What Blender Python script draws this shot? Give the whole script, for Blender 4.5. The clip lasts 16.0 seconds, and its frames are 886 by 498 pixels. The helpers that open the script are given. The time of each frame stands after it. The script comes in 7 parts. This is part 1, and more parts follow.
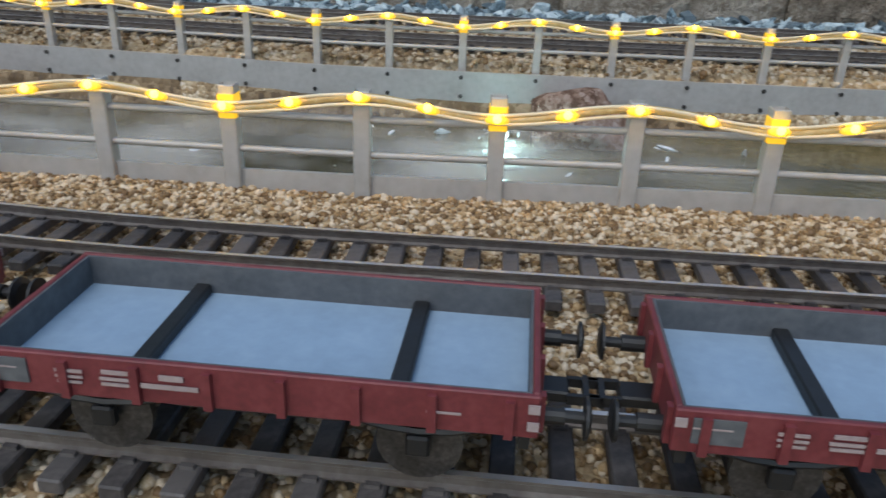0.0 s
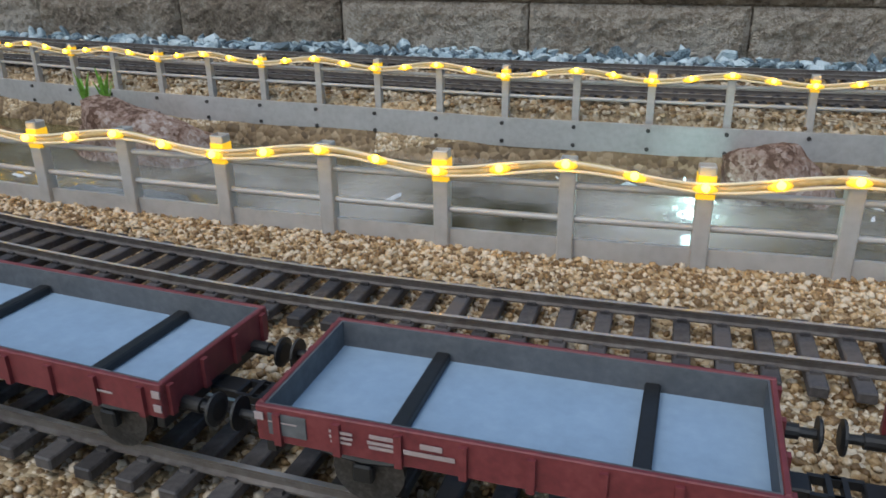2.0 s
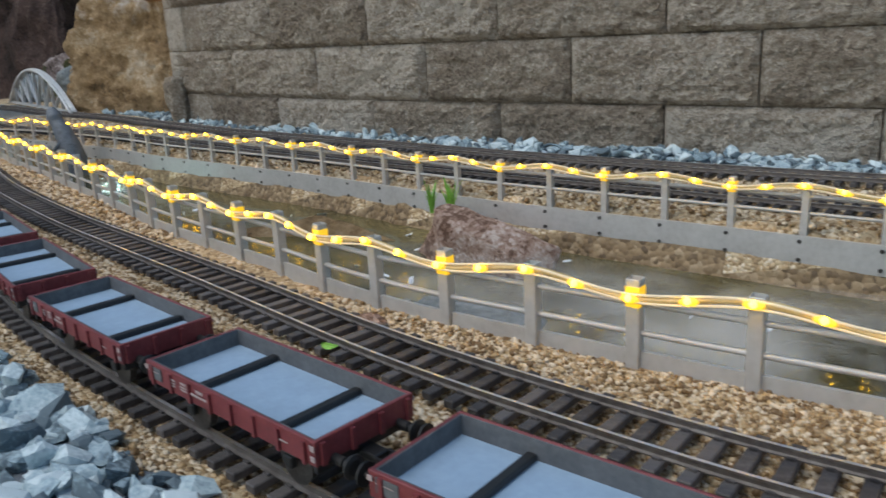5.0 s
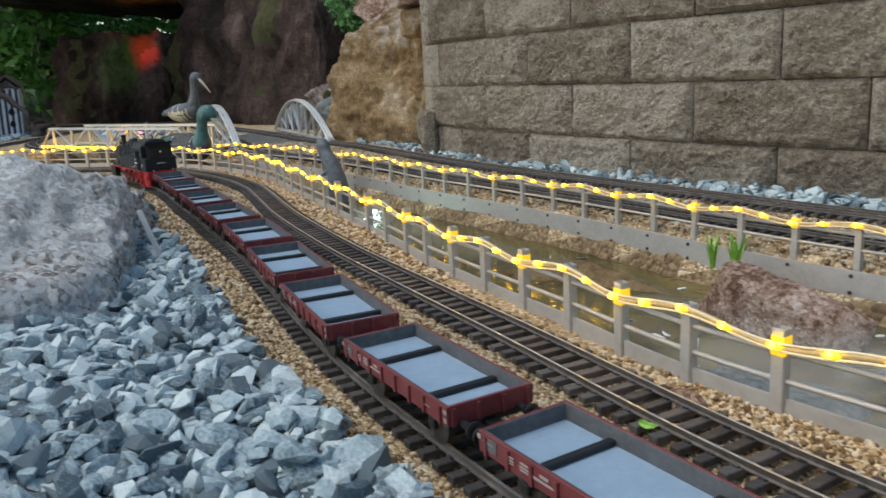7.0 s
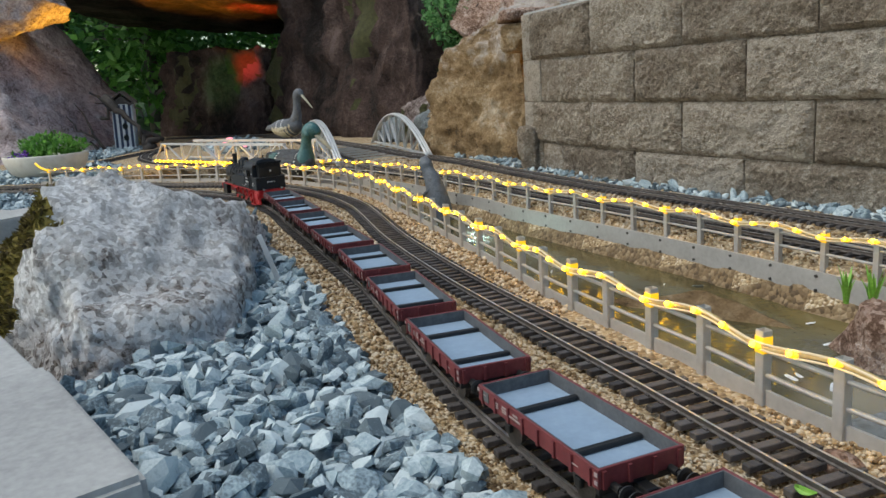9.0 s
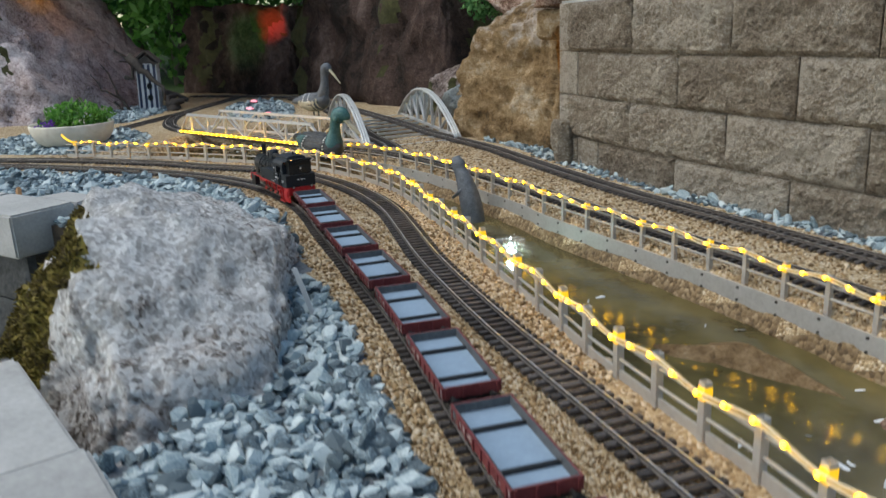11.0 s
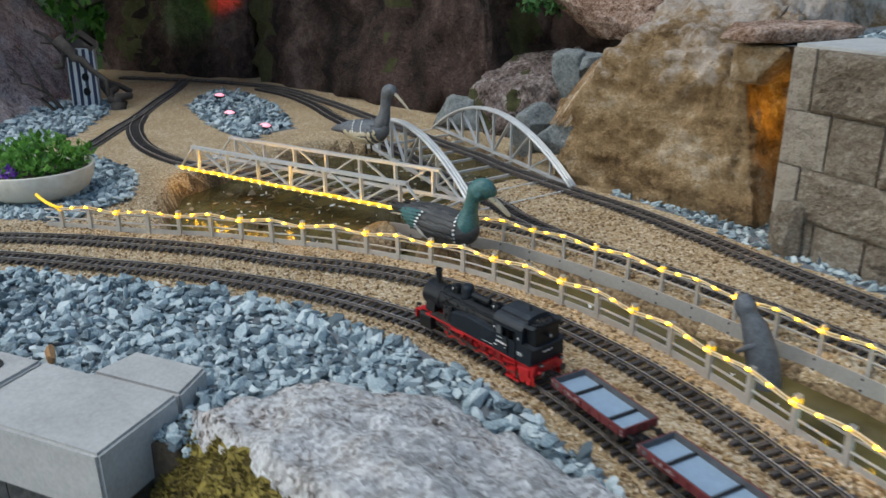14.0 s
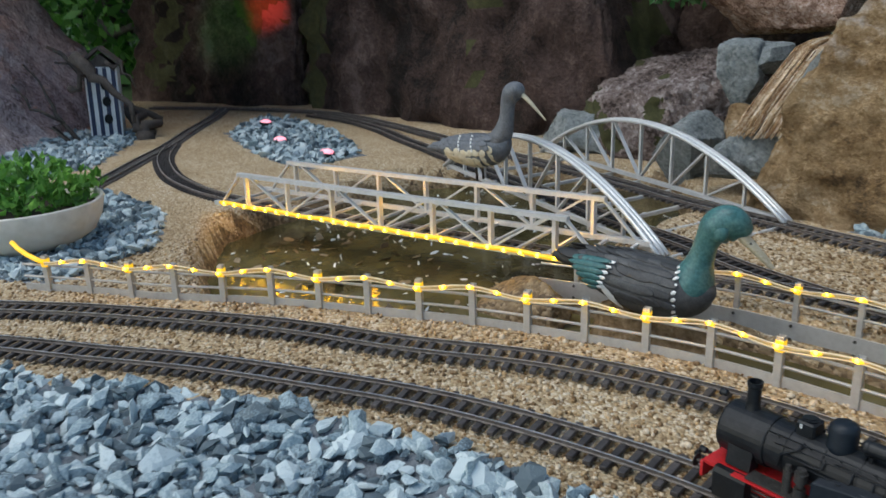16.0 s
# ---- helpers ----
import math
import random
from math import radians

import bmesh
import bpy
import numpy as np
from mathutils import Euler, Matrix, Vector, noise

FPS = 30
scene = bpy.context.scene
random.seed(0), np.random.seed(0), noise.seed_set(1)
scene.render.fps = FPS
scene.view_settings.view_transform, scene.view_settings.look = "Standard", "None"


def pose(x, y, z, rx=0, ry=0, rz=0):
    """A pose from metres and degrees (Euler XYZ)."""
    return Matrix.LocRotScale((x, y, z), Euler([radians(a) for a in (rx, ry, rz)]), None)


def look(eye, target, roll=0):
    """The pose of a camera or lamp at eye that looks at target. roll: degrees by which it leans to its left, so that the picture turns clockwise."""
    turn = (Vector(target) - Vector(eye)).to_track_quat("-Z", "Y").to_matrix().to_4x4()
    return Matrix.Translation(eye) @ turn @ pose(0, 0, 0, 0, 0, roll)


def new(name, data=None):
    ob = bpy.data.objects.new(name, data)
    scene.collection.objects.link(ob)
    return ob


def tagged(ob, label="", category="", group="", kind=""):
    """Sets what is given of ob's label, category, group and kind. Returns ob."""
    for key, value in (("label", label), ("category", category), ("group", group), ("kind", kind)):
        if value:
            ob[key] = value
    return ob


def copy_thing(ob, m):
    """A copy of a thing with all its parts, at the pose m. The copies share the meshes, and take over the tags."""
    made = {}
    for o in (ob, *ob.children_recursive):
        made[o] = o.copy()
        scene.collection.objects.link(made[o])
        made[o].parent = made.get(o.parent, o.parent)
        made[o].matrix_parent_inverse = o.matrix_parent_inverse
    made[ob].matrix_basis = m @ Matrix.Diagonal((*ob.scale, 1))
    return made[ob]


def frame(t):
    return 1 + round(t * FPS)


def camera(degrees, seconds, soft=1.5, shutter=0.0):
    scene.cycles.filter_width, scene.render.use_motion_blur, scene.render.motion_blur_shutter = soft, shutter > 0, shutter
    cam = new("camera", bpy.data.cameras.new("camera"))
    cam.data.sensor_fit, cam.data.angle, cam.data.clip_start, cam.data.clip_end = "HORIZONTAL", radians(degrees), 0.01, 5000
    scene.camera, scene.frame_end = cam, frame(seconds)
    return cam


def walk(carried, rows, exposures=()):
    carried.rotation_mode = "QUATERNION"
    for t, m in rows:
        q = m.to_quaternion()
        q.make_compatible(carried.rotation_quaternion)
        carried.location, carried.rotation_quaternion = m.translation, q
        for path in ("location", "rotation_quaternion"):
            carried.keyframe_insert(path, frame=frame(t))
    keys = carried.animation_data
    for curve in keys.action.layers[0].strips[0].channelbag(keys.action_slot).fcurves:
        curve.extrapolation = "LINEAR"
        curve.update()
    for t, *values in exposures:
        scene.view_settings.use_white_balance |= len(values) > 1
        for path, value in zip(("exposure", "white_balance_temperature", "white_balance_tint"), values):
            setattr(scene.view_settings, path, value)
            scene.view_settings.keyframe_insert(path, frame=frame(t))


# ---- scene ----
cam = camera(58.7, 16.0, shutter=0.4)
PATH = [
    (0, (0.207, 0.2, 0.2145), (0.056, 2.015, -0.6113), 1.9),
    (0.5, (0.197, 0.199, 0.218), (-0.122, 1.994, -0.605), 0.8),
    (1, (0.177, 0.199, 0.229), (-0.251, 1.979, -0.575), 0.3),
    (1.5, (0.183, 0.193, 0.232), (-0.305, 1.967, -0.55), -0.2),
    (2, (0.174, 0.183, 0.241), (-0.37, 1.956, -0.508), -0.8),
    (2.5, (0.175, 0.167, 0.258), (-0.422, 1.941, -0.447), -1.1),
    (3, (0.172, 0.158, 0.261), (-0.489, 1.926, -0.402), -1.3),
    (3.5, (0.128, 0.162, 0.253), (-0.625, 1.904, -0.377), -1.8),
    (4, (0.092, 0.165, 0.264), (-0.769, 1.869, -0.335), -2.3),
    (4.5, (0.068, 0.159, 0.279), (-0.919, 1.803, -0.289), -2.8),
    (5, (0.03, 0.156, 0.294), (-1.087, 1.724, -0.249), -3.1),
    (5.2, (0.02, 0.154, 0.296), (-1.144, 1.691, -0.234), -3.5),
    (7.3, (-0.088, 0.115, 0.331), (-1.64, 1.299, -0.107), -3.4),
    (7.5, (-0.089, 0.1, 0.344), (-1.661, 1.259, -0.089), -3.8),
    (8, (-0.101, 0.089, 0.354), (-1.713, 1.195, -0.065), -3.9),
    (8.5, (-0.112, 0.087, 0.36), (-1.75, 1.158, -0.054), -3.9),
    (8.7, (-0.117, 0.091, 0.358), (-1.762, 1.152, -0.055), -3.9),
    (10.8, (-0.181, 0.119, 0.428), (-1.84, 1.126, -0.055), -2.7),
    (11, (-0.203, 0.113, 0.519), (-1.85, 1.108, -0.024), -2.4),
    (11.5, (-0.205, 0.036, 0.69), (-1.827, 1.032, 0.076), -1.5),
    (12, (-0.31, -0.063, 0.801), (-1.904, 0.936, 0.122), -1.0),
    (12.5, (-0.6, -0.098, 0.859), (-2.153, 0.949, 0.159), -0.7),
    (13, (-0.861, -0.092, 0.861), (-2.391, 0.993, 0.168), -1.1),
    (13.5, (-1.21, -0.081, 0.855), (-2.698, 1.061, 0.16), -1.2),
    (14, (-1.542, -0.096, 0.832), (-2.96, 1.129, 0.132), -0.6),
    (14.5, (-1.867, -0.032, 0.789), (-3.258, 1.217, 0.079), -0.5),
    (15, (-2.143, 0.058, 0.759), (-3.526, 1.298, 0.019), -0.7),
    (15.5, (-2.329, 0.111, 0.696), (-3.737, 1.336, -0.025), -0.8),
    (16, (-2.41, 0.228, 0.572), (-3.905, 1.418, -0.019), -2.0),
]
walk(cam, [(t, look(eye, target, roll)) for t, eye, target, roll in PATH],
     [(0, 0.71, 6000, 6), (5, 0.84, 6150, 5), (8, 0.98, 6700, 4), (12.5, 0.96, 6600, 4), (16, 0.92, 6250, 4)])

# ---- world, sun, exposure ----
world = bpy.data.worlds.new("dusk_sky")
scene.world = world
world.use_nodes = True
wn = world.node_tree.nodes
sky = wn.new("ShaderNodeTexSky")
sky.sky_type = "NISHITA"
sky.sun_disc = False
sky.sun_elevation, sky.sun_rotation = radians(32), radians(205)
wn["Background"].inputs["Strength"].default_value = 0.105
world.node_tree.links.new(sky.outputs["Color"], wn["Background"].inputs["Color"])
sun_data = bpy.data.lights.new("sun", "SUN")
sun_data.energy, sun_data.angle, sun_data.color = 1.0, radians(40), (1.0, 0.95, 0.9)
sun = new("sun", sun_data)
sun.matrix_world = look((0, 0, 5), (0.8, 1.8, 0), 0)

# ---- materials ----


def nodes_of(name):
    m = bpy.data.materials.new(name)
    m.use_nodes = True
    nt = m.node_tree
    return m, nt, nt.nodes["Principled BSDF"]


def surface(name, colors, scale=8.0, rough=0.7, bump=0.2, metal=0.0, fine=6.0, vary=0.0, island=0.0, spec=0.5, step=0.004, stretch=None):
    """Two-scale noise colour over the given colours, with fine relief; vary: spread by object, island: spread by piece."""
    m, nt, b = nodes_of(name)
    n, l = nt.nodes, nt.links
    tc = n.new("ShaderNodeTexCoord")
    co = tc.outputs["Object"]
    if stretch:
        mp = n.new("ShaderNodeMapping")
        mp.inputs["Scale"].default_value = stretch
        l.new(co, mp.inputs["Vector"])
        co = mp.outputs["Vector"]
    big = n.new("ShaderNodeTexNoise")
    big.inputs["Scale"].default_value, big.inputs["Detail"].default_value, big.inputs["Roughness"].default_value = scale, 8.0, 0.65
    small = n.new("ShaderNodeTexNoise")
    small.inputs["Scale"].default_value, small.inputs["Detail"].default_value = scale * fine, 6.0
    l.new(co, big.inputs["Vector"]), l.new(co, small.inputs["Vector"])
    mix = n.new("ShaderNodeMath")
    mix.operation = "MULTIPLY_ADD"
    mix.inputs[1].default_value = 0.45
    l.new(small.outputs["Fac"], mix.inputs[0])
    half = n.new("ShaderNodeMath")
    half.operation = "MULTIPLY"
    half.inputs[1].default_value = 0.55
    l.new(big.outputs["Fac"], half.inputs[0])
    l.new(half.outputs[0], mix.inputs[2])
    fac = mix.outputs[0]
    for kind, spread in (("object", vary), ("island", island)):
        if spread:
            src = n.new("ShaderNodeObjectInfo") if kind == "object" else n.new("ShaderNodeNewGeometry")
            out = src.outputs["Random"] if kind == "object" else src.outputs["Random Per Island"]
            add = n.new("ShaderNodeMath")
            add.operation = "MULTIPLY_ADD"
            add.inputs[1].default_value = spread
            l.new(out, add.inputs[0])
            off = n.new("ShaderNodeMath")
            off.operation = "SUBTRACT"
            off.inputs[1].default_value = spread / 2
            l.new(fac, off.inputs[0])
            l.new(off.outputs[0], add.inputs[2])
            fac = add.outputs[0]
    ramp = n.new("ShaderNodeValToRGB")
    el = ramp.color_ramp.elements
    while len(el) < len(colors):
        el.new(0.5)
    for k, c in enumerate(colors):
        el[k].position = 0.3 + 0.4 * k / max(1, len(colors) - 1)
        el[k].color = (*c, 1)
    l.new(fac, ramp.inputs["Fac"])
    l.new(ramp.outputs["Color"], b.inputs["Base Color"])
    rr = n.new("ShaderNodeMapRange")
    rr.inputs["To Min"].default_value, rr.inputs["To Max"].default_value = max(0.02, rough - 0.12), min(1.0, rough + 0.12)
    l.new(small.outputs["Fac"], rr.inputs["Value"])
    l.new(rr.outputs["Result"], b.inputs["Roughness"])
    b.inputs["Metallic"].default_value = metal
    b.inputs["Specular IOR Level"].default_value = spec
    if bump:
        bp = n.new("ShaderNodeBump")
        bp.inputs["Strength"].default_value, bp.inputs["Distance"].default_value = bump, step
        l.new(fac, bp.inputs["Height"])
        l.new(bp.outputs["Normal"], b.inputs["Normal"])
    return m


def glow(name, color, strength, base=(0.5, 0.4, 0.2)):
    m, nt, b = nodes_of(name)
    b.inputs["Base Color"].default_value = (*base, 1)
    b.inputs["Emission Color"].default_value = (*color, 1)
    b.inputs["Emission Strength"].default_value = strength
    return m


def mixed(n, l, co, scale, detail=8.0):
    """A noise of the given size over the coordinates."""
    t = n.new("ShaderNodeTexNoise")
    t.inputs["Scale"].default_value, t.inputs["Detail"].default_value, t.inputs["Roughness"].default_value = scale, detail, 0.65
    l.new(co, t.inputs["Vector"])
    return t.outputs["Fac"]


def summed(n, l, pairs, start=0.0):
    """Weighted sum of outputs."""
    last = None
    for out, w in pairs:
        k = n.new("ShaderNodeMath")
        k.operation = "MULTIPLY_ADD"
        k.inputs[1].default_value = w
        l.new(out, k.inputs[0])
        if last is None:
            k.inputs[2].default_value = start
        else:
            l.new(last, k.inputs[2])
        last = k.outputs[0]
    return last


def toned(n, l, fac, colors, b, lo=0.3, hi=0.7):
    ramp = n.new("ShaderNodeValToRGB")
    el = ramp.color_ramp.elements
    while len(el) < len(colors):
        el.new(0.5)
    for k, c in enumerate(colors):
        el[k].position = lo + (hi - lo) * k / max(1, len(colors) - 1)
        el[k].color = (*c, 1)
    l.new(fac, ramp.inputs["Fac"])
    l.new(ramp.outputs["Color"], b.inputs["Base Color"])


def rocky(name, colors, scale, rough, bump, step, crystal, speck, vary=0.0, lift=0.0, pale_top=None, span=0.14, broad=None):
    """Broken stone: broad stains, crystal specks and pitted relief at three sizes."""
    m, nt, b = nodes_of(name)
    n, l = nt.nodes, nt.links
    co = n.new("ShaderNodeTexCoord").outputs["Object"]
    big, mid, fine = mixed(n, l, co, scale), mixed(n, l, co, scale * 5), mixed(n, l, co, scale * 24, 4.0)
    vo = n.new("ShaderNodeTexVoronoi")
    vo.inputs["Scale"].default_value = crystal
    l.new(co, vo.inputs["Vector"])
    sep = n.new("ShaderNodeSeparateColor")
    l.new(vo.outputs["Color"], sep.inputs["Color"])
    pairs = [(big, 0.45), (mid, 0.35), (fine, 0.25), (sep.outputs[0], 0.22 * speck)]
    start = -0.05 - 0.11 * speck + lift
    if vary:
        pairs.append((n.new("ShaderNodeObjectInfo").outputs["Random"], vary))
        start -= vary / 2
    if broad:
        # layers or streaks, drawn out along the stone
        mp = n.new("ShaderNodeMapping")
        mp.inputs["Scale"].default_value = broad[1]
        l.new(co, mp.inputs["Vector"])
        pairs.append((mixed(n, l, mp.outputs["Vector"], 1.0, 3.0), broad[0]))
        start -= broad[0] / 2
    fac = summed(n, l, pairs, start)
    toned(n, l, fac, colors, b, 0.5 - span, 0.5 + span)
    if pale_top:
        # pale upper part, ragged rim: brown rock's lichen, grey granite's painted sky light
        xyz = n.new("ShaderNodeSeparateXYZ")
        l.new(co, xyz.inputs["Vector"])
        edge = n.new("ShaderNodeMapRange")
        edge.inputs["From Min"].default_value, edge.inputs["From Max"].default_value = pale_top[1] + 0.72, pale_top[1] + 0.92
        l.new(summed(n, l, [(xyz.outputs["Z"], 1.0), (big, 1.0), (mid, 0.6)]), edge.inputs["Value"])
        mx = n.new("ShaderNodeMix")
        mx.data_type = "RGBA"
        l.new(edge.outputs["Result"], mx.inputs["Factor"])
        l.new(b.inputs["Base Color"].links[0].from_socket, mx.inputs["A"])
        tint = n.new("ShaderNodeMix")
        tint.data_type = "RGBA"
        tint.inputs["A"].default_value, tint.inputs["B"].default_value = (*[0.5 * q for q in pale_top[0]], 1), (*[min(1.0, 1.4 * q) for q in pale_top[0]], 1)
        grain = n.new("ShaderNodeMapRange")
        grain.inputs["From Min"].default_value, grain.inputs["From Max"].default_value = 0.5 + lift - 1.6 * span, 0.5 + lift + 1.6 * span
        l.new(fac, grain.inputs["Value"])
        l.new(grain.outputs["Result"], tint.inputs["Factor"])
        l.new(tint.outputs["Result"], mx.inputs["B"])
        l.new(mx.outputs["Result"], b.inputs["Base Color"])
    b.inputs["Roughness"].default_value = rough
    b.inputs["Specular IOR Level"].default_value = 0.3
    bp = n.new("ShaderNodeBump")
    bp.inputs["Strength"].default_value, bp.inputs["Distance"].default_value = bump, step
    l.new(summed(n, l, [(mid, 0.9), (fine, 0.45), (vo.outputs["Distance"], 0.12), (sep.outputs[1], 0.12 * speck)]), bp.inputs["Height"])
    l.new(bp.outputs["Normal"], b.inputs["Normal"])
    return m


def grains(name, colors, cells, rough, bump):
    """Small rounded grains, each with its own tone."""
    m, nt, b = nodes_of(name)
    n, l = nt.nodes, nt.links
    co = n.new("ShaderNodeTexCoord").outputs["Object"]
    vo = n.new("ShaderNodeTexVoronoi")
    vo.inputs["Scale"].default_value = cells
    l.new(co, vo.inputs["Vector"])
    sep = n.new("ShaderNodeSeparateColor")
    l.new(vo.outputs["Color"], sep.inputs["Color"])
    fac = summed(n, l, [(sep.outputs[0], 0.5), (mixed(n, l, co, 4.0), 0.4)], 0.05)
    toned(n, l, fac, colors, b, 0.2, 0.8)
    b.inputs["Roughness"].default_value = rough
    bp = n.new("ShaderNodeBump")
    bp.inputs["Strength"].default_value, bp.inputs["Distance"].default_value = bump, 0.004
    l.new(summed(n, l, [(vo.outputs["Distance"], -1.0), (mixed(n, l, co, 60.0), 0.4)], 1.0), bp.inputs["Height"])
    l.new(bp.outputs["Normal"], b.inputs["Normal"])
    return m


def leafy(name, colors, scale):
    """Thin leaves that let some light through."""
    m = surface(name, colors, scale, 0.55, 0.0, island=0.6)
    n, l = m.node_tree.nodes, m.node_tree.links
    b = n["Principled BSDF"]
    tr = n.new("ShaderNodeBsdfTranslucent")
    l.new(b.inputs["Base Color"].links[0].from_socket, tr.inputs["Color"])
    mx = n.new("ShaderNodeMixShader")
    mx.inputs["Fac"].default_value = 0.55
    l.new(b.outputs[0], mx.inputs[1]), l.new(tr.outputs[0], mx.inputs[2])
    l.new(mx.outputs[0], n["Material Output"].inputs["Surface"])
    return m


M = {}
M["pea"] = grains("pea_gravel", [(0.16, 0.1, 0.045), (0.33, 0.23, 0.12), (0.47, 0.36, 0.21), (0.66, 0.58, 0.45)], 190, 0.75, 0.9)
M["pebble"] = surface("pebble", [(0.15, 0.086, 0.032), (0.32, 0.205, 0.09), (0.45, 0.32, 0.165), (0.6, 0.5, 0.36)], 90, 0.55, 0.15, island=0.75, step=0.0008)
M["crushed"] = surface("crushed_bluestone", [(0.085, 0.115, 0.132), (0.19, 0.25, 0.28), (0.29, 0.37, 0.4), (0.37, 0.445, 0.465), (0.5, 0.57, 0.58)], 34, 0.78, 0.6, island=0.6, fine=8, step=0.003)
M["bed"] = surface("grey_stone_bed", [(0.05, 0.06, 0.07), (0.14, 0.16, 0.18), (0.22, 0.24, 0.26)], 40, 0.9, 0.8, step=0.01)
M["mud"] = grains("pond_bank_gravel", [(0.06, 0.036, 0.014), (0.14, 0.09, 0.04), (0.22, 0.15, 0.075), (0.33, 0.25, 0.15)], 110, 0.7, 0.8)
M["bankstone"] = surface("wet_bank_gravel", [(0.13, 0.09, 0.045), (0.2, 0.145, 0.08), (0.3, 0.24, 0.16)], 30, 0.6, 0.2, island=0.35, step=0.002)
M["block"] = rocky("split_face_concrete", [(0.105, 0.076, 0.05), (0.245, 0.197, 0.148), (0.375, 0.312, 0.24), (0.575, 0.515, 0.43)], 12, 0.9, 1.0, 0.035, 170, 0.5, 0.16, lift=0.09, span=0.15)
M["cap"] = surface("cast_concrete_cap", [(0.27, 0.27, 0.265), (0.36, 0.36, 0.35), (0.45, 0.45, 0.44)], 9, 0.85, 0.25, fine=12, vary=0.12, step=0.002)
# whitish by height: pale flakes plus sky light put into the colour
M["granite"] = rocky("pale_grey_granite", [(0.11, 0.085, 0.068), (0.38, 0.325, 0.29), (0.58, 0.525, 0.485), (0.86, 0.82, 0.79)], 15, 0.9, 1.0, 0.018, 120, 1.3, lift=0.095, pale_top=((0.93, 0.915, 0.9), 0.22), span=0.095)
M["brownrock"] = rocky("brown_granite", [(0.05, 0.03, 0.012), (0.19, 0.12, 0.055), (0.31, 0.215, 0.115), (0.46, 0.38, 0.28)], 5, 0.85, 1.0, 0.022, 90, 0.3, span=0.17, lift=0.03, broad=(0.5, (2.2, 2.2, 9.0)))
M["cappedrock"] = rocky("brown_granite_with_pale_lichen", [(0.05, 0.03, 0.012), (0.19, 0.12, 0.055), (0.31, 0.215, 0.115), (0.46, 0.38, 0.28)], 5, 0.85, 1.0, 0.022, 90, 0.3, span=0.17, lift=0.03, broad=(0.5, (2.2, 2.2, 9.0)), pale_top=((0.44, 0.385, 0.34), 0.45))
M["redrock"] = rocky("reddish_granite", [(0.15, 0.085, 0.055), (0.35, 0.225, 0.165), (0.48, 0.35, 0.28), (0.62, 0.52, 0.45)], 9, 0.9, 1.0, 0.015, 160, 0.6, span=0.1)
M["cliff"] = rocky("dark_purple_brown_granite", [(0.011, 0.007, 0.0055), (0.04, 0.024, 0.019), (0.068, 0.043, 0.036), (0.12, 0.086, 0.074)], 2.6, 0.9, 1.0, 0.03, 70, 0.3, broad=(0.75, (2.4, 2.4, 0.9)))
M["pinkrock"] = rocky("grey_pink_granite", [(0.06, 0.042, 0.036), (0.19, 0.145, 0.13), (0.29, 0.235, 0.22), (0.5, 0.44, 0.42)], 6, 0.9, 1.0, 0.04, 80, 0.6, lift=0.02, span=0.11)
M["leanrock"] = rocky("pale_purple_granite", [(0.2, 0.145, 0.14), (0.44, 0.345, 0.335), (0.57, 0.47, 0.46), (0.74, 0.65, 0.64)], 3.2, 0.9, 1.0, 0.03, 80, 0.5, lift=0.04, span=0.1)
M["slabstone"] = rocky("blue_grey_slab_stone", [(0.09, 0.105, 0.105), (0.18, 0.2, 0.2), (0.26, 0.28, 0.28), (0.4, 0.41, 0.4)], 14, 0.85, 0.9, 0.01, 120, 0.4)
# grey concrete with the low wall's shade put into its colour
M["greyblock"] = rocky("shade_darkened_grey_block", [(0.04, 0.042, 0.042), (0.075, 0.077, 0.076), (0.115, 0.117, 0.115)], 12, 0.9, 0.6, 0.004, 300, 0.2)
M["mulch"] = surface("bark_mulch", [(0.03, 0.018, 0.01), (0.09, 0.055, 0.03), (0.17, 0.11, 0.07)], 30, 0.9, 0.6, island=0.6, step=0.004)
M["darkmoss"] = surface("dark_moss", [(0.012, 0.014, 0.004), (0.04, 0.04, 0.01), (0.08, 0.075, 0.025)], 30, 0.95, 1.0, step=0.006)
M["moss"] = surface("olive_moss", [(0.03, 0.02, 0.006), (0.085, 0.062, 0.012), (0.15, 0.115, 0.02), (0.25, 0.2, 0.04)], 14, 0.95, 1.0, island=0.3, step=0.008)
M["dimwhite"] = surface("worn_white_lettering", [(0.26, 0.2, 0.19), (0.36, 0.3, 0.29)], 100, 0.6, 0.0)
M["orangestone"] = surface("orange_brown_pebble", [(0.3, 0.14, 0.05), (0.45, 0.24, 0.1), (0.55, 0.34, 0.18)], 40, 0.6, 0.1, step=0.001)
M["alu"] = surface("brushed_grey_aluminium", [(0.36, 0.34, 0.31), (0.44, 0.425, 0.395), (0.5, 0.49, 0.46)], 20, 0.5, 0.1, metal=0.25, step=0.0004)
M["rail"] = surface("browned_rail_side", [(0.09, 0.075, 0.065), (0.15, 0.13, 0.115), (0.22, 0.2, 0.18)], 30, 0.5, 0.0, metal=0.5)
M["railtop"] = surface("polished_rail_head", [(0.5, 0.49, 0.48), (0.64, 0.63, 0.62), (0.74, 0.73, 0.72)], 9, 0.45, 0.0, metal=0.9)
M["sleeper"] = surface("dark_plastic_sleeper", [(0.016, 0.014, 0.014), (0.044, 0.038, 0.036), (0.1, 0.088, 0.082)], 60, 0.64, 0.3, vary=0.3, island=0.2, step=0.0006)
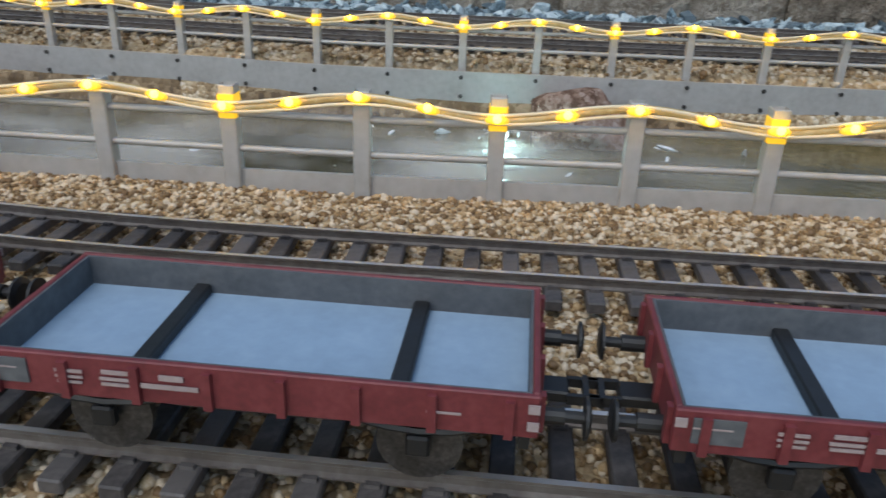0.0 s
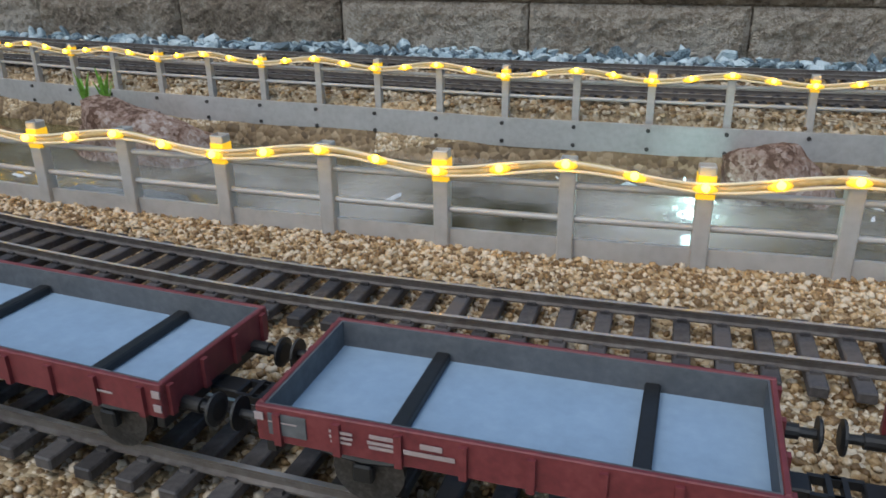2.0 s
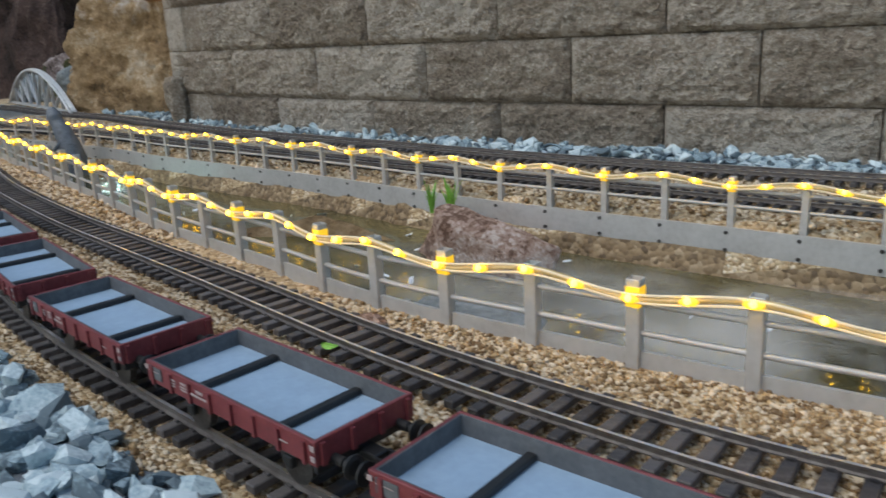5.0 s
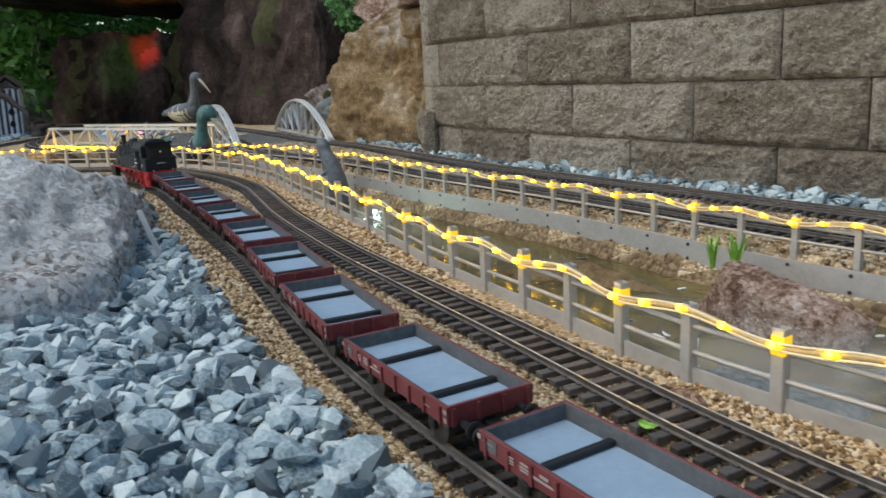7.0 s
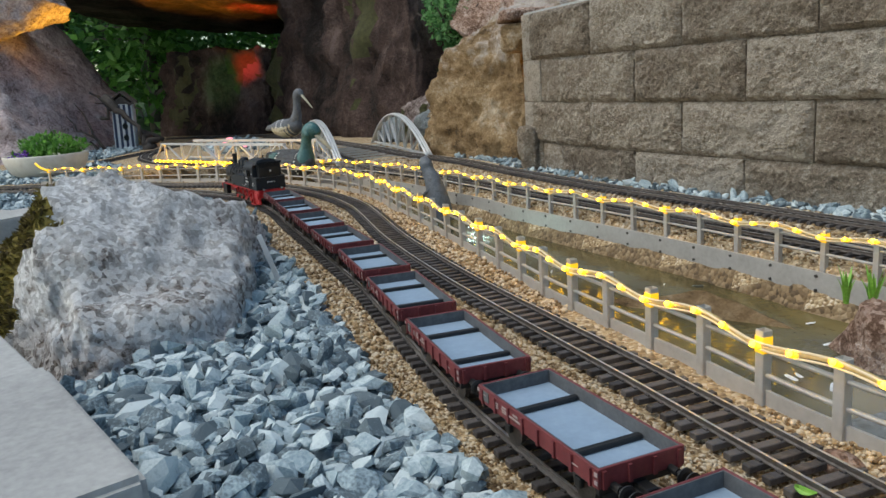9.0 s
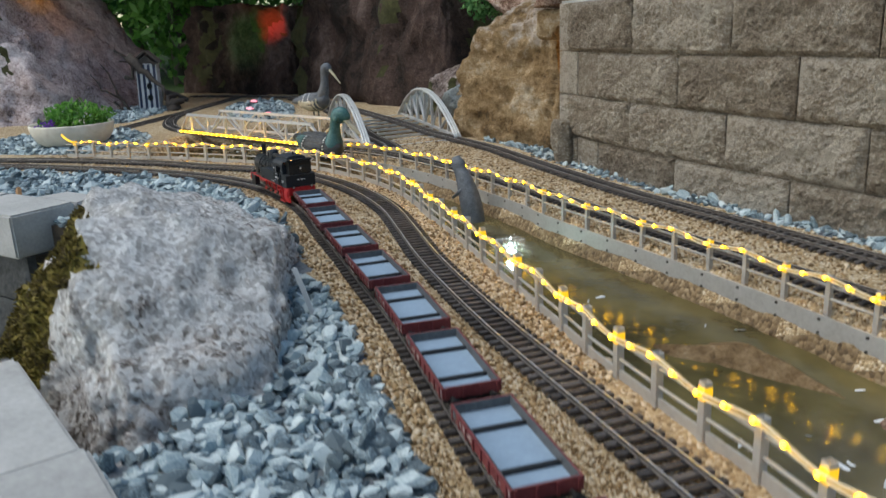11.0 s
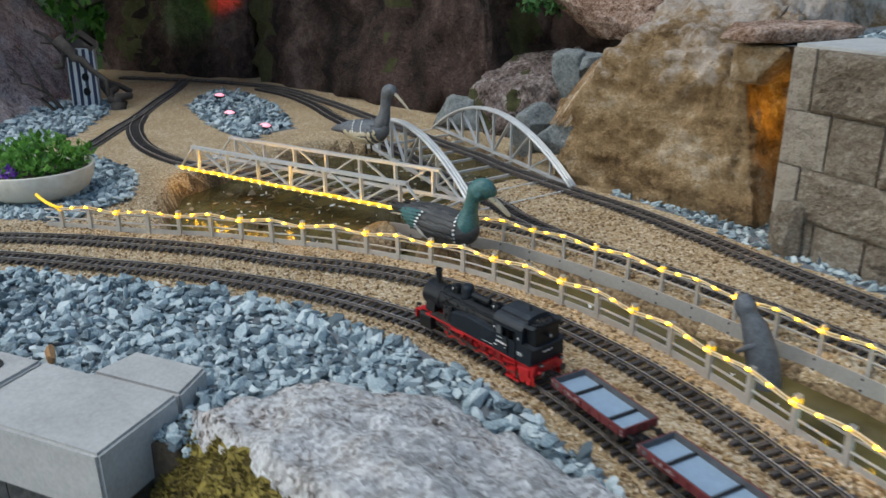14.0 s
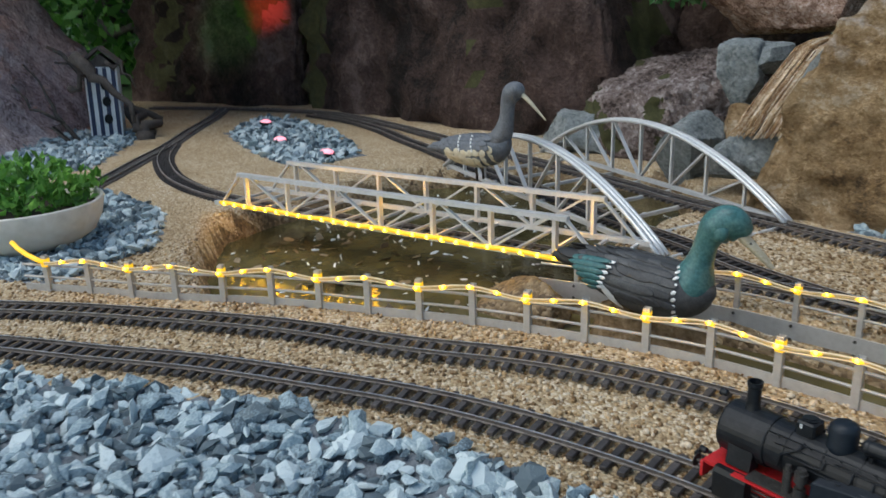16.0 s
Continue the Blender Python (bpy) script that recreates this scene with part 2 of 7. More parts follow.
M["black"] = surface("black_locomotive_paint", [(0.004, 0.0045, 0.0055), (0.008, 0.0095, 0.0115), (0.02, 0.021, 0.023)], 45, 0.42, 0.06, spec=0.28, step=0.0003)
M["tank"] = surface("blue_black_tank_paint", [(0.004, 0.0065, 0.010), (0.0065, 0.011, 0.017), (0.013, 0.018, 0.025)], 40, 0.5, 0.04, spec=0.3, step=0.0002)
M["roof"] = surface("dusty_grey_black_roof", [(0.016, 0.019, 0.023), (0.026, 0.03, 0.036), (0.05, 0.055, 0.062)], 50, 0.45, 0.08, spec=0.3, step=0.0003)
M["red"] = surface("signal_red_paint", [(0.3, 0.008, 0.012), (0.46, 0.014, 0.018), (0.55, 0.03, 0.03)], 50, 0.4, 0.05, step=0.0002)
M["steel"] = surface("oily_dark_steel", [(0.03, 0.028, 0.026), (0.075, 0.07, 0.065), (0.15, 0.14, 0.13)], 90, 0.4, 0.1, metal=0.6, step=0.0003)
M["coal"] = surface("black_coal", [(0.006, 0.006, 0.007), (0.02, 0.02, 0.022), (0.05, 0.05, 0.052)], 200, 0.35, 0.4, step=0.0006)
M["wagonred"] = surface("oxide_red_wagon_paint", [(0.085, 0.014, 0.016), (0.14, 0.024, 0.027), (0.19, 0.045, 0.045)], 45, 0.55, 0.08, step=0.0003)
M["wagongrey"] = surface("grey_wagon_inside", [(0.05, 0.052, 0.055), (0.085, 0.088, 0.092), (0.13, 0.132, 0.135)], 40, 0.7, 0.1, step=0.0004)
M["floorblue"] = surface("pale_blue_grey_wagon_floor", [(0.215, 0.295, 0.385), (0.245, 0.335, 0.435), (0.285, 0.375, 0.475)], 30, 0.75, 0.03, step=0.0002)
M["white"] = surface("white_lettering", [(0.6, 0.6, 0.58), (0.7, 0.7, 0.68), (0.78, 0.78, 0.76)], 100, 0.6, 0.0)
M["bridge"] = surface("pale_metal_bridge", [(0.48, 0.49, 0.49), (0.6, 0.61, 0.61), (0.7, 0.71, 0.71)], 25, 0.4, 0.08, metal=0.35, step=0.0004)
M["pot"] = surface("cream_glazed_pot", [(0.5, 0.46, 0.38), (0.62, 0.58, 0.5), (0.7, 0.67, 0.6)], 8, 0.5, 0.1, step=0.001)
M["leaf"] = leafy("green_leaf", [(0.05, 0.14, 0.025), (0.1, 0.26, 0.05), (0.18, 0.38, 0.09)], 30)
M["freshleaf"] = surface("fresh_green_leaf", [(0.1, 0.24, 0.02), (0.2, 0.42, 0.05), (0.32, 0.55, 0.1)], 40, 0.5, 0.0)
M["pinklamp"] = glow("pink_garden_spot", (1.0, 0.25, 0.35), 0.8, (0.6, 0.4, 0.4))
M["fir"] = leafy("conifer_leaf", [(0.07, 0.19, 0.06), (0.14, 0.34, 0.11), (0.24, 0.46, 0.18)], 6)
M["freshfern"] = leafy("fresh_fern_leaf", [(0.06, 0.16, 0.02), (0.12, 0.3, 0.05), (0.22, 0.45, 0.1)], 20)
M["violet"] = surface("violet_petal", [(0.08, 0.02, 0.2), (0.16, 0.04, 0.36), (0.25, 0.08, 0.5)], 60, 0.6, 0.0)
M["bark"] = surface("grey_bark", [(0.04, 0.035, 0.03), (0.1, 0.09, 0.08), (0.17, 0.155, 0.14)], 12, 0.9, 0.6, stretch=(1, 1, 0.15), step=0.02)
M["wood"] = surface("weathered_wood", [(0.03, 0.022, 0.018), (0.07, 0.055, 0.045), (0.13, 0.11, 0.09)], 30, 0.85, 0.5, step=0.003)
M["stripe"] = surface("dark_blue_paint", [(0.015, 0.02, 0.05), (0.025, 0.035, 0.08), (0.05, 0.06, 0.1)], 40, 0.6, 0.1, step=0.0005)
M["whitepaint"] = surface("chalky_white_paint", [(0.55, 0.55, 0.55), (0.68, 0.68, 0.68), (0.75, 0.75, 0.74)], 40, 0.6, 0.1, step=0.0005)
# near black on surface patches: the shade inside holes and recesses as colour
M["hole"] = surface("painted_hole_shade", [(0.004, 0.004, 0.004), (0.008, 0.008, 0.008)], 30, 0.9, 0.0)
M["slate"] = surface("slate_feather_grey", [(0.045, 0.05, 0.055), (0.1, 0.11, 0.125), (0.17, 0.185, 0.2)], 60, 0.6, 0.4, fine=5, step=0.002)
M["duckgrey"] = surface("dark_duck_feather", [(0.02, 0.021, 0.022), (0.045, 0.046, 0.048), (0.09, 0.09, 0.088)], 70, 0.6, 0.4, fine=5, island=0.25, step=0.0015)
M["teal"] = surface("teal_feather_paint", [(0.015, 0.06, 0.062), (0.04, 0.125, 0.125), (0.09, 0.2, 0.19)], 45, 0.45, 0.3, fine=4, step=0.001)
M["cream"] = surface("cream_feather_paint", [(0.3, 0.26, 0.17), (0.5, 0.45, 0.32), (0.62, 0.58, 0.46)], 60, 0.6, 0.3, step=0.001)
M["darkplastic"] = surface("black_plastic", [(0.008, 0.008, 0.008), (0.015, 0.015, 0.015)], 40, 0.5, 0.05)
M["patio"] = surface("grey_patio_paving", [(0.13, 0.13, 0.13), (0.2, 0.2, 0.195), (0.27, 0.27, 0.265)], 10, 0.9, 0.3, step=0.003)
M["soil"] = surface("dark_soil", [(0.02, 0.015, 0.01), (0.05, 0.038, 0.025), (0.09, 0.07, 0.05)], 20, 0.95, 0.6, step=0.01)
M["forest"] = surface("forest_floor", [(0.025, 0.045, 0.012), (0.05, 0.1, 0.025), (0.1, 0.16, 0.05)], 2, 0.95, 0.5, step=0.05)
M["foam"] = surface("white_water_foam", [(0.55, 0.58, 0.6), (0.7, 0.73, 0.75), (0.8, 0.82, 0.83)], 60, 0.4, 0.4, step=0.002)
# amber lamplight is put into the running water's tan tones
M["fallwater"] = surface("amber_tinted_water", [(0.16, 0.085, 0.035), (0.36, 0.23, 0.12), (0.6, 0.46, 0.3), (0.8, 0.72, 0.6)], 30, 0.18, 0.2, island=0.3, step=0.002)
M["lens"] = surface("pale_lamp_lens", [(0.55, 0.55, 0.52), (0.7, 0.7, 0.67)], 90, 0.15, 0.0)
M["led"] = glow("amber_led", (1.0, 0.5, 0.008), 22.0, (0.8, 0.55, 0.1))
M["tube"] = glow("pale_tube_edge_highlight", (1.0, 0.52, 0.02), 0.05, (0.62, 0.55, 0.4))
M["tubebody"] = surface("clear_amber_tube", [(0.36, 0.25, 0.09), (0.5, 0.37, 0.16), (0.62, 0.5, 0.27)], 30, 0.22, 0.0)
M["tubeglow"] = glow("amber_lit_tube_stretch", (1.0, 0.55, 0.01), 0.55, (0.55, 0.38, 0.06))
# for lit tubes, and for LED light painted onto the posts
M["postglow"] = glow("amber_tube_and_post_glow", (1.0, 0.52, 0.004), 0.55, (0.45, 0.28, 0.03))
M["cablight"] = glow("warm_cab_lamp", (1.0, 0.32, 0.06), 14.0)
M["mistlight"] = glow("pond_fogger_light", (0.6, 1.0, 0.95), 2.5, (0.8, 0.9, 0.9))
M["decklamp"] = glow("orange_deck_lamp", (1.0, 0.33, 0.015), 3.0)


def water_material():
    m, nt, b = nodes_of("brown_pond_water")
    n, l = nt.nodes, nt.links
    tc = n.new("ShaderNodeTexCoord")
    no = n.new("ShaderNodeTexNoise")
    no.inputs["Scale"].default_value, no.inputs["Detail"].default_value = 30, 4
    l.new(tc.outputs["Object"], no.inputs["Vector"])
    bp = n.new("ShaderNodeBump")
    bp.inputs["Strength"].default_value, bp.inputs["Distance"].default_value = 0.3, 0.006
    l.new(no.outputs["Fac"], bp.inputs["Height"])
    l.new(bp.outputs["Normal"], b.inputs["Normal"])
    big = n.new("ShaderNodeTexNoise")
    big.inputs["Scale"].default_value, big.inputs["Detail"].default_value = 5, 6
    l.new(tc.outputs["Object"], big.inputs["Vector"])
    ramp = n.new("ShaderNodeValToRGB")
    ramp.color_ramp.elements[0].position, ramp.color_ramp.elements[0].color = 0.35, (0.04, 0.036, 0.014, 1)
    ramp.color_ramp.elements[1].position, ramp.color_ramp.elements[1].color = 0.7, (0.15, 0.125, 0.05, 1)
    l.new(big.outputs["Fac"], ramp.inputs["Fac"])
    l.new(ramp.outputs["Color"], b.inputs["Base Color"])
    b.inputs["Roughness"].default_value = 0.03
    b.inputs["IOR"].default_value = 1.33
    return m


M["water"] = water_material()


def mist_material(name, dense, scale):
    """Thin drifting mist: white, mostly clear, thinner towards the rim of its sheet."""
    m, nt, b = nodes_of(name)
    n, l = nt.nodes, nt.links
    tc = n.new("ShaderNodeTexCoord")
    thick = n.new("ShaderNodeMapRange")
    thick.inputs["From Min"].default_value, thick.inputs["From Max"].default_value, thick.inputs["To Max"].default_value = 0.36, 0.70, dense
    l.new(mixed(n, l, tc.outputs["Object"], scale, 5.0), thick.inputs["Value"])
    mid = n.new("ShaderNodeVectorMath")
    mid.operation = "DISTANCE"
    mid.inputs[1].default_value = (0.5, 0.5, 0.0)
    flat = n.new("ShaderNodeMapping")
    flat.inputs["Scale"].default_value = (1, 1, 0)
    l.new(tc.outputs["Generated"], flat.inputs["Vector"])
    l.new(flat.outputs["Vector"], mid.inputs[0])
    rim = n.new("ShaderNodeMapRange")
    rim.interpolation_type = "SMOOTHSTEP"
    rim.inputs["From Min"].default_value, rim.inputs["From Max"].default_value = 0.5, 0.12
    l.new(mid.outputs["Value"], rim.inputs["Value"])
    k = n.new("ShaderNodeMath")
    k.operation = "MULTIPLY"
    l.new(thick.outputs["Result"], k.inputs[0]), l.new(rim.outputs["Result"], k.inputs[1])
    b.inputs["Base Color"].default_value = (0.82, 0.78, 0.71, 1)
    b.inputs["Roughness"].default_value = 1.0
    b.inputs["Specular IOR Level"].default_value = 0.0
    clear = n.new("ShaderNodeBsdfTransparent")
    mx = n.new("ShaderNodeMixShader")
    l.new(k.outputs[0], mx.inputs["Fac"])
    l.new(clear.outputs[0], mx.inputs[1]), l.new(b.outputs[0], mx.inputs[2])
    l.new(mx.outputs[0], n["Material Output"].inputs["Surface"])
    return m


M["mist"] = mist_material("drifting_mist", 0.3, 5.5)
M["plume"] = mist_material("rising_mist", 0.6, 22.0)

# ---- shapes ----


def part(name, bm, material, parent=None, label="", smooth=False):
    """Links a bmesh as one mesh object under a thing or a part."""
    me = bpy.data.meshes.new(name)
    bmesh.ops.recalc_face_normals(bm, faces=bm.faces)
    bm.to_mesh(me)
    bm.free()
    me.materials.append(M[material])
    if smooth:
        me.shade_smooth()
    ob = new(name, me)
    ob.parent = parent
    if label:
        tagged(ob, label)
    return ob


def thing(name, label, category, group="", kind=""):
    return tagged(new(name), label, category, group, kind)


def box(bm, c, s, rot=None, bevel=0.0):
    m = Matrix.Translation(c) @ (rot.to_4x4() if rot else Matrix()) @ Matrix.Diagonal((*s, 1))
    made = bmesh.ops.create_cube(bm, size=1.0, matrix=m)["verts"]
    if bevel:
        edges = {e for v in made for e in v.link_edges}
        bmesh.ops.bevel(bm, geom=list(edges), offset=bevel, segments=1, affect="EDGES")
    return bm


def cyl(bm, p, q, r, n=12, r2=None):
    p, q = Vector(p), Vector(q)
    d = q - p
    m = Matrix.Translation((p + q) / 2) @ d.to_track_quat("Z", "Y").to_matrix().to_4x4()
    bmesh.ops.create_cone(bm, cap_ends=True, segments=n, radius1=r, radius2=r if r2 is None else r2, depth=d.length, matrix=m)
    return bm


def ball(bm, c, r, n=10, s=(1, 1, 1)):
    bmesh.ops.create_uvsphere(bm, u_segments=n, v_segments=max(6, n * 2 // 3), radius=r, matrix=Matrix.Translation(c) @ Matrix.Diagonal((*s, 1)))
    return bm


def sweep(bm, pts, r, n=6, radii=None):
    """A round tube along points."""
    pts = [Vector(p) for p in pts]
    rings = []
    for k, p in enumerate(pts):
        d = (pts[min(k + 1, len(pts) - 1)] - pts[max(k - 1, 0)]).normalized()
        side = d.cross(Vector((0, 0, 1)))
        side = side.normalized() if side.length > 1e-4 else Vector((1, 0, 0))
        up = side.cross(d)
        rr = float(radii[k]) if radii else r
        rings.append([bm.verts.new(p + rr * (math.cos(a) * side + math.sin(a) * up)) for a in [2 * math.pi * j / n for j in range(n)]])
    for a, b in zip(rings, rings[1:]):
        for j in range(n):
            bm.faces.new((a[j], a[(j + 1) % n], b[(j + 1) % n], b[j]))
    bm.faces.new(rings[0]), bm.faces.new(rings[-1][::-1])
    return bm


def lathe(bm, profile, n=20, axis=None, close=True):
    """Turns (radius, height) pairs about z, then lays it by axis."""
    m = axis or Matrix()
    rings = [[bm.verts.new(m @ Vector((r * math.cos(2 * math.pi * j / n), r * math.sin(2 * math.pi * j / n), z))) for j in range(n)] for r, z in profile]
    for a, b in zip(rings, rings[1:]):
        for j in range(n):
            bm.faces.new((a[j], a[(j + 1) % n], b[(j + 1) % n], b[j]))
    if close:
        bm.faces.new(rings[0][::-1]), bm.faces.new(rings[-1])
    return bm


def prism(bm, outline, a, b, put):
    """Extrudes a 2D outline between a and b; put(u, v, w) gives the place."""
    lo = [bm.verts.new(put(u, v, a)) for u, v in outline]
    hi = [bm.verts.new(put(u, v, b)) for u, v in outline]
    n = len(outline)
    bm.faces.new(lo), bm.faces.new(hi[::-1])
    for k in range(n):
        bm.faces.new((lo[k], hi[k], hi[(k + 1) % n], lo[(k + 1) % n]))
    return bm


class Line:
    """A smooth way through points in plan, by length along it."""

    def __init__(self, pts, step=0.01):
        p = np.array(pts, float)
        out = []
        for k in range(len(p) - 1):
            a, b, c, d = p[max(k - 1, 0)], p[k], p[k + 1], p[min(k + 2, len(p) - 1)]
            m = max(2, int(np.linalg.norm(c - b) / step))
            for t in np.arange(m) / m:
                out.append(0.5 * (2 * b + (c - a) * t + (2 * a - 5 * b + 4 * c - d) * t * t + (3 * b - a - 3 * c + d) * t ** 3))
        out.append(p[-1])
        q = np.array(out)
        for _ in range(6):
            q[2:-2] = (q[:-4] + 2 * q[1:-3] + 2 * q[2:-2] + 2 * q[3:-1] + q[4:]) / 8
        self.p = q
        self.s = np.r_[0, np.cumsum(np.linalg.norm(np.diff(q, axis=0), axis=1))]
        self.length = self.s[-1]

    def at(self, s):
        return float(np.interp(s, self.s, self.p[:, 0])), float(np.interp(s, self.s, self.p[:, 1]))

    def way(self, s):
        a, b = self.at(s - 0.02), self.at(s + 0.02)
        d = math.hypot(b[0] - a[0], b[1] - a[1])
        return (b[0] - a[0]) / d, (b[1] - a[1]) / d

    def near(self, x):
        """The length at which the way has this x (x falls along it)."""
        return float(np.interp(-x, -self.p[:, 0], self.s))

    def y(self, x):
        return np.interp(-np.asarray(x), -self.p[:, 0], self.p[:, 1])


TRACK_A = Line([(1.6, 0.455), (0.9, 0.458), (0.6, 0.46), (0.3, 0.462), (0.0, 0.467), (-0.25, 0.487), (-0.55, 0.53), (-0.8, 0.577), (-1.08, 0.655), (-1.37, 0.738), (-1.66, 0.805), (-1.85, 0.85), (-2.1, 0.905), (-2.35, 0.965), (-2.6, 0.998), (-2.83, 0.995), (-3.04, 0.95), (-3.25, 0.875), (-3.43, 0.78), (-3.62, 0.668), (-3.79, 0.545), (-4.08, 0.33), (-4.6, -0.15), (-5.2, -0.75)])
TRACK_B = Line([(1.6, 0.655), (0.9, 0.652), (0.6, 0.648), (0.27, 0.643), (0.0, 0.641), (-0.17, 0.651), (-0.41, 0.683), (-0.72, 0.752), (-0.99, 0.808), (-1.3, 0.875), (-1.69, 0.98), (-2.0, 1.085), (-2.25, 1.165), (-2.55, 1.215), (-2.85, 1.215), (-3.07, 1.166), (-3.26, 1.085), (-3.45, 0.965), (-3.67, 0.85), (-3.9, 0.69), (-4.11, 0.525), (-4.33, 0.31), (-4.8, -0.2), (-5.3, -0.75)])
TRACK_C = Line([(1.6, 1.47), (0.9, 1.45), (0.0, 1.43), (-0.5, 1.46), (-0.97, 1.50), (-1.5, 1.56), (-2.0, 1.625), (-2.5, 1.685), (-3.0, 1.70), (-3.28, 1.745), (-3.44, 1.80), (-3.8, 1.885), (-4.14, 1.99), (-4.6, 2.11), (-4.98, 2.22), (-5.24, 2.29), (-5.6, 2.40), (-6.0, 2.47), (-6.4, 2.46)])
TRACK_D = Line([(1.6, 1.68), (0.9, 1.66), (0.0, 1.65), (-0.7, 1.68), (-1.45, 1.775), (-1.92, 1.835), (-2.5, 1.955), (-3.0, 2.07), (-3.35, 2.115), (-3.73, 2.17), (-4.0, 2.235), (-4.6, 2.34), (-5.18, 2.44), (-5.64, 2.52), (-6.26, 2.575), (-6.71, 2.46), (-7.1, 2.28), (-7.6, 1.95)])
TRACK_E = Line([(-4.9, 0.65), (-5.2, 0.88), (-5.47, 1.098), (-5.7, 1.273), (-5.97, 1.49), (-6.36, 1.758), (-6.77, 2.057), (-7.1, 2.26)])
TRACK_F = Line([(-3.05, 1.70), (-3.25, 1.65), (-3.473, 1.582), (-3.82, 1.487), (-4.19, 1.376), (-4.35, 1.332), (-4.65, 1.255), (-4.82, 1.222), (-4.98, 1.212), (-5.2, 1.226), (-5.4, 1.268), (-5.68, 1.36), (-6.0, 1.52)])
FENCE_NEAR = Line([(1.3, 0.80), (0.6, 0.785), (0.306, 0.777), (0.1, 0.768), (-0.1, 0.767), (-0.207, 0.769), (-0.411, 0.775), (-0.495, 0.783), (-0.588, 0.8), (-0.69, 0.828), (-0.785, 0.848), (-0.883, 0.868), (-0.978, 0.89), (-1.077, 0.913), (-1.177, 0.946), (-1.5, 1.042), (-1.832, 1.139), (-2.048, 1.197), (-2.28, 1.268), (-2.49, 1.308), (-2.704, 1.321), (-3.035, 1.289), (-3.252, 1.212), (-3.45, 1.121), (-3.63, 1.01), (-3.815, 0.894), (-3.98, 0.755), (-4.15, 0.638), (-4.29, 0.535)])
FENCE_FAR = Line([(1.3, 1.34), (0.6, 1.315), (0.246, 1.305), (0.04, 1.303), (-0.07, 1.303), (-0.28, 1.322), (-0.68, 1.35), (-0.886, 1.38), (-1.123, 1.42), (-1.4, 1.455), (-1.83, 1.50), (-1.957, 1.52), (-2.05, 1.543), (-2.29, 1.573), (-2.63, 1.605), (-2.86, 1.605), (-3.08, 1.585), (-3.18, 1.57), (-3.4, 1.5), (-3.576, 1.43)])
RAIL_TOP = 0.012
WATER = -0.082

# ---- ground ----


def inside(poly, x, y):
    """Signed distance to a polygon in plan: inside positive."""
    p = np.array(poly, float)
    d = np.full(np.shape(x), 1e9)
    odd = np.zeros(np.shape(x), bool)
    for (ax, ay), (bx, by) in zip(p, np.roll(p, -1, axis=0)):
        ex, ey = bx - ax, by - ay
        t = np.clip(((x - ax) * ex + (y - ay) * ey) / (ex * ex + ey * ey + 1e-12), 0, 1)
        d = np.minimum(d, np.hypot(x - ax - t * ex, y - ay - t * ey))
        cross = (ay > y) != (by > y)
        odd ^= cross & (x < (bx - ax) * (y - ay) / (by - ay + 1e-12) + ax)
    return np.where(odd, d, -d)


def ruffle(x, y, f, seed=0.0):
    """Cheap smooth unevenness between -1 and 1."""
    return (np.sin(f * x + 1.3 * seed) * np.cos(f * 1.17 * y + seed) + np.sin(f * 2.3 * (0.8 * x + 0.6 * y) + seed * 2) * 0.6 + np.sin(f * 4.1 * (0.6 * x - 0.8 * y) + seed * 3) * 0.35) / 1.95


POND = [(x, float(FENCE_NEAR.y(x)) + 0.022) for x in np.arange(1.3, -4.05, -0.15)]
POND += [(-4.3, 0.92), (-4.58, 1.1), (-4.66, 1.3), (-4.75, 1.9), (-4.5, 2.42), (-3.95, 2.5), (-3.68, 2.2), (-3.6, 1.72), (-3.5, 1.47)]
POND += [(x, float(FENCE_FAR.y(x)) - 0.004) for x in np.arange(-3.4, 1.31, 0.15)]
WALL_LINE = Line([(1.8, 1.80), (0.6, 1.82), (-0.144, 1.844), (-0.58, 1.872), (-1.0, 1.888), (-1.44, 1.905), (-1.66, 1.93), (-2.07, 1.985), (-2.6, 2.115)])
POT_BED = [(-4.3, 0.6), (-4.4, 0.86), (-4.75, 1.02), (-5.1, 1.0), (-5.5, 0.75), (-5.2, 0.1), (-4.75, 0.2)]
ISLAND_BED = [(-5.0, 1.66), (-5.35, 1.66), (-6.1, 1.83), (-6.5, 2.2), (-6.3, 2.32), (-5.65, 2.2), (-5.15, 2.0)]


ROOT_BED = [(-5.55, 0.72), (-5.72, 1.08), (-6.2, 1.4), (-6.62, 1.62), (-6.8, 1.3), (-6.3, 0.7)]


def front_edge(x):
    return np.where(x > -1.25, 0.02, np.where(x > -2.3, 0.3, np.where(x > -2.72, 0.5, 0.33 + 0.478 * (x + 2.8))))


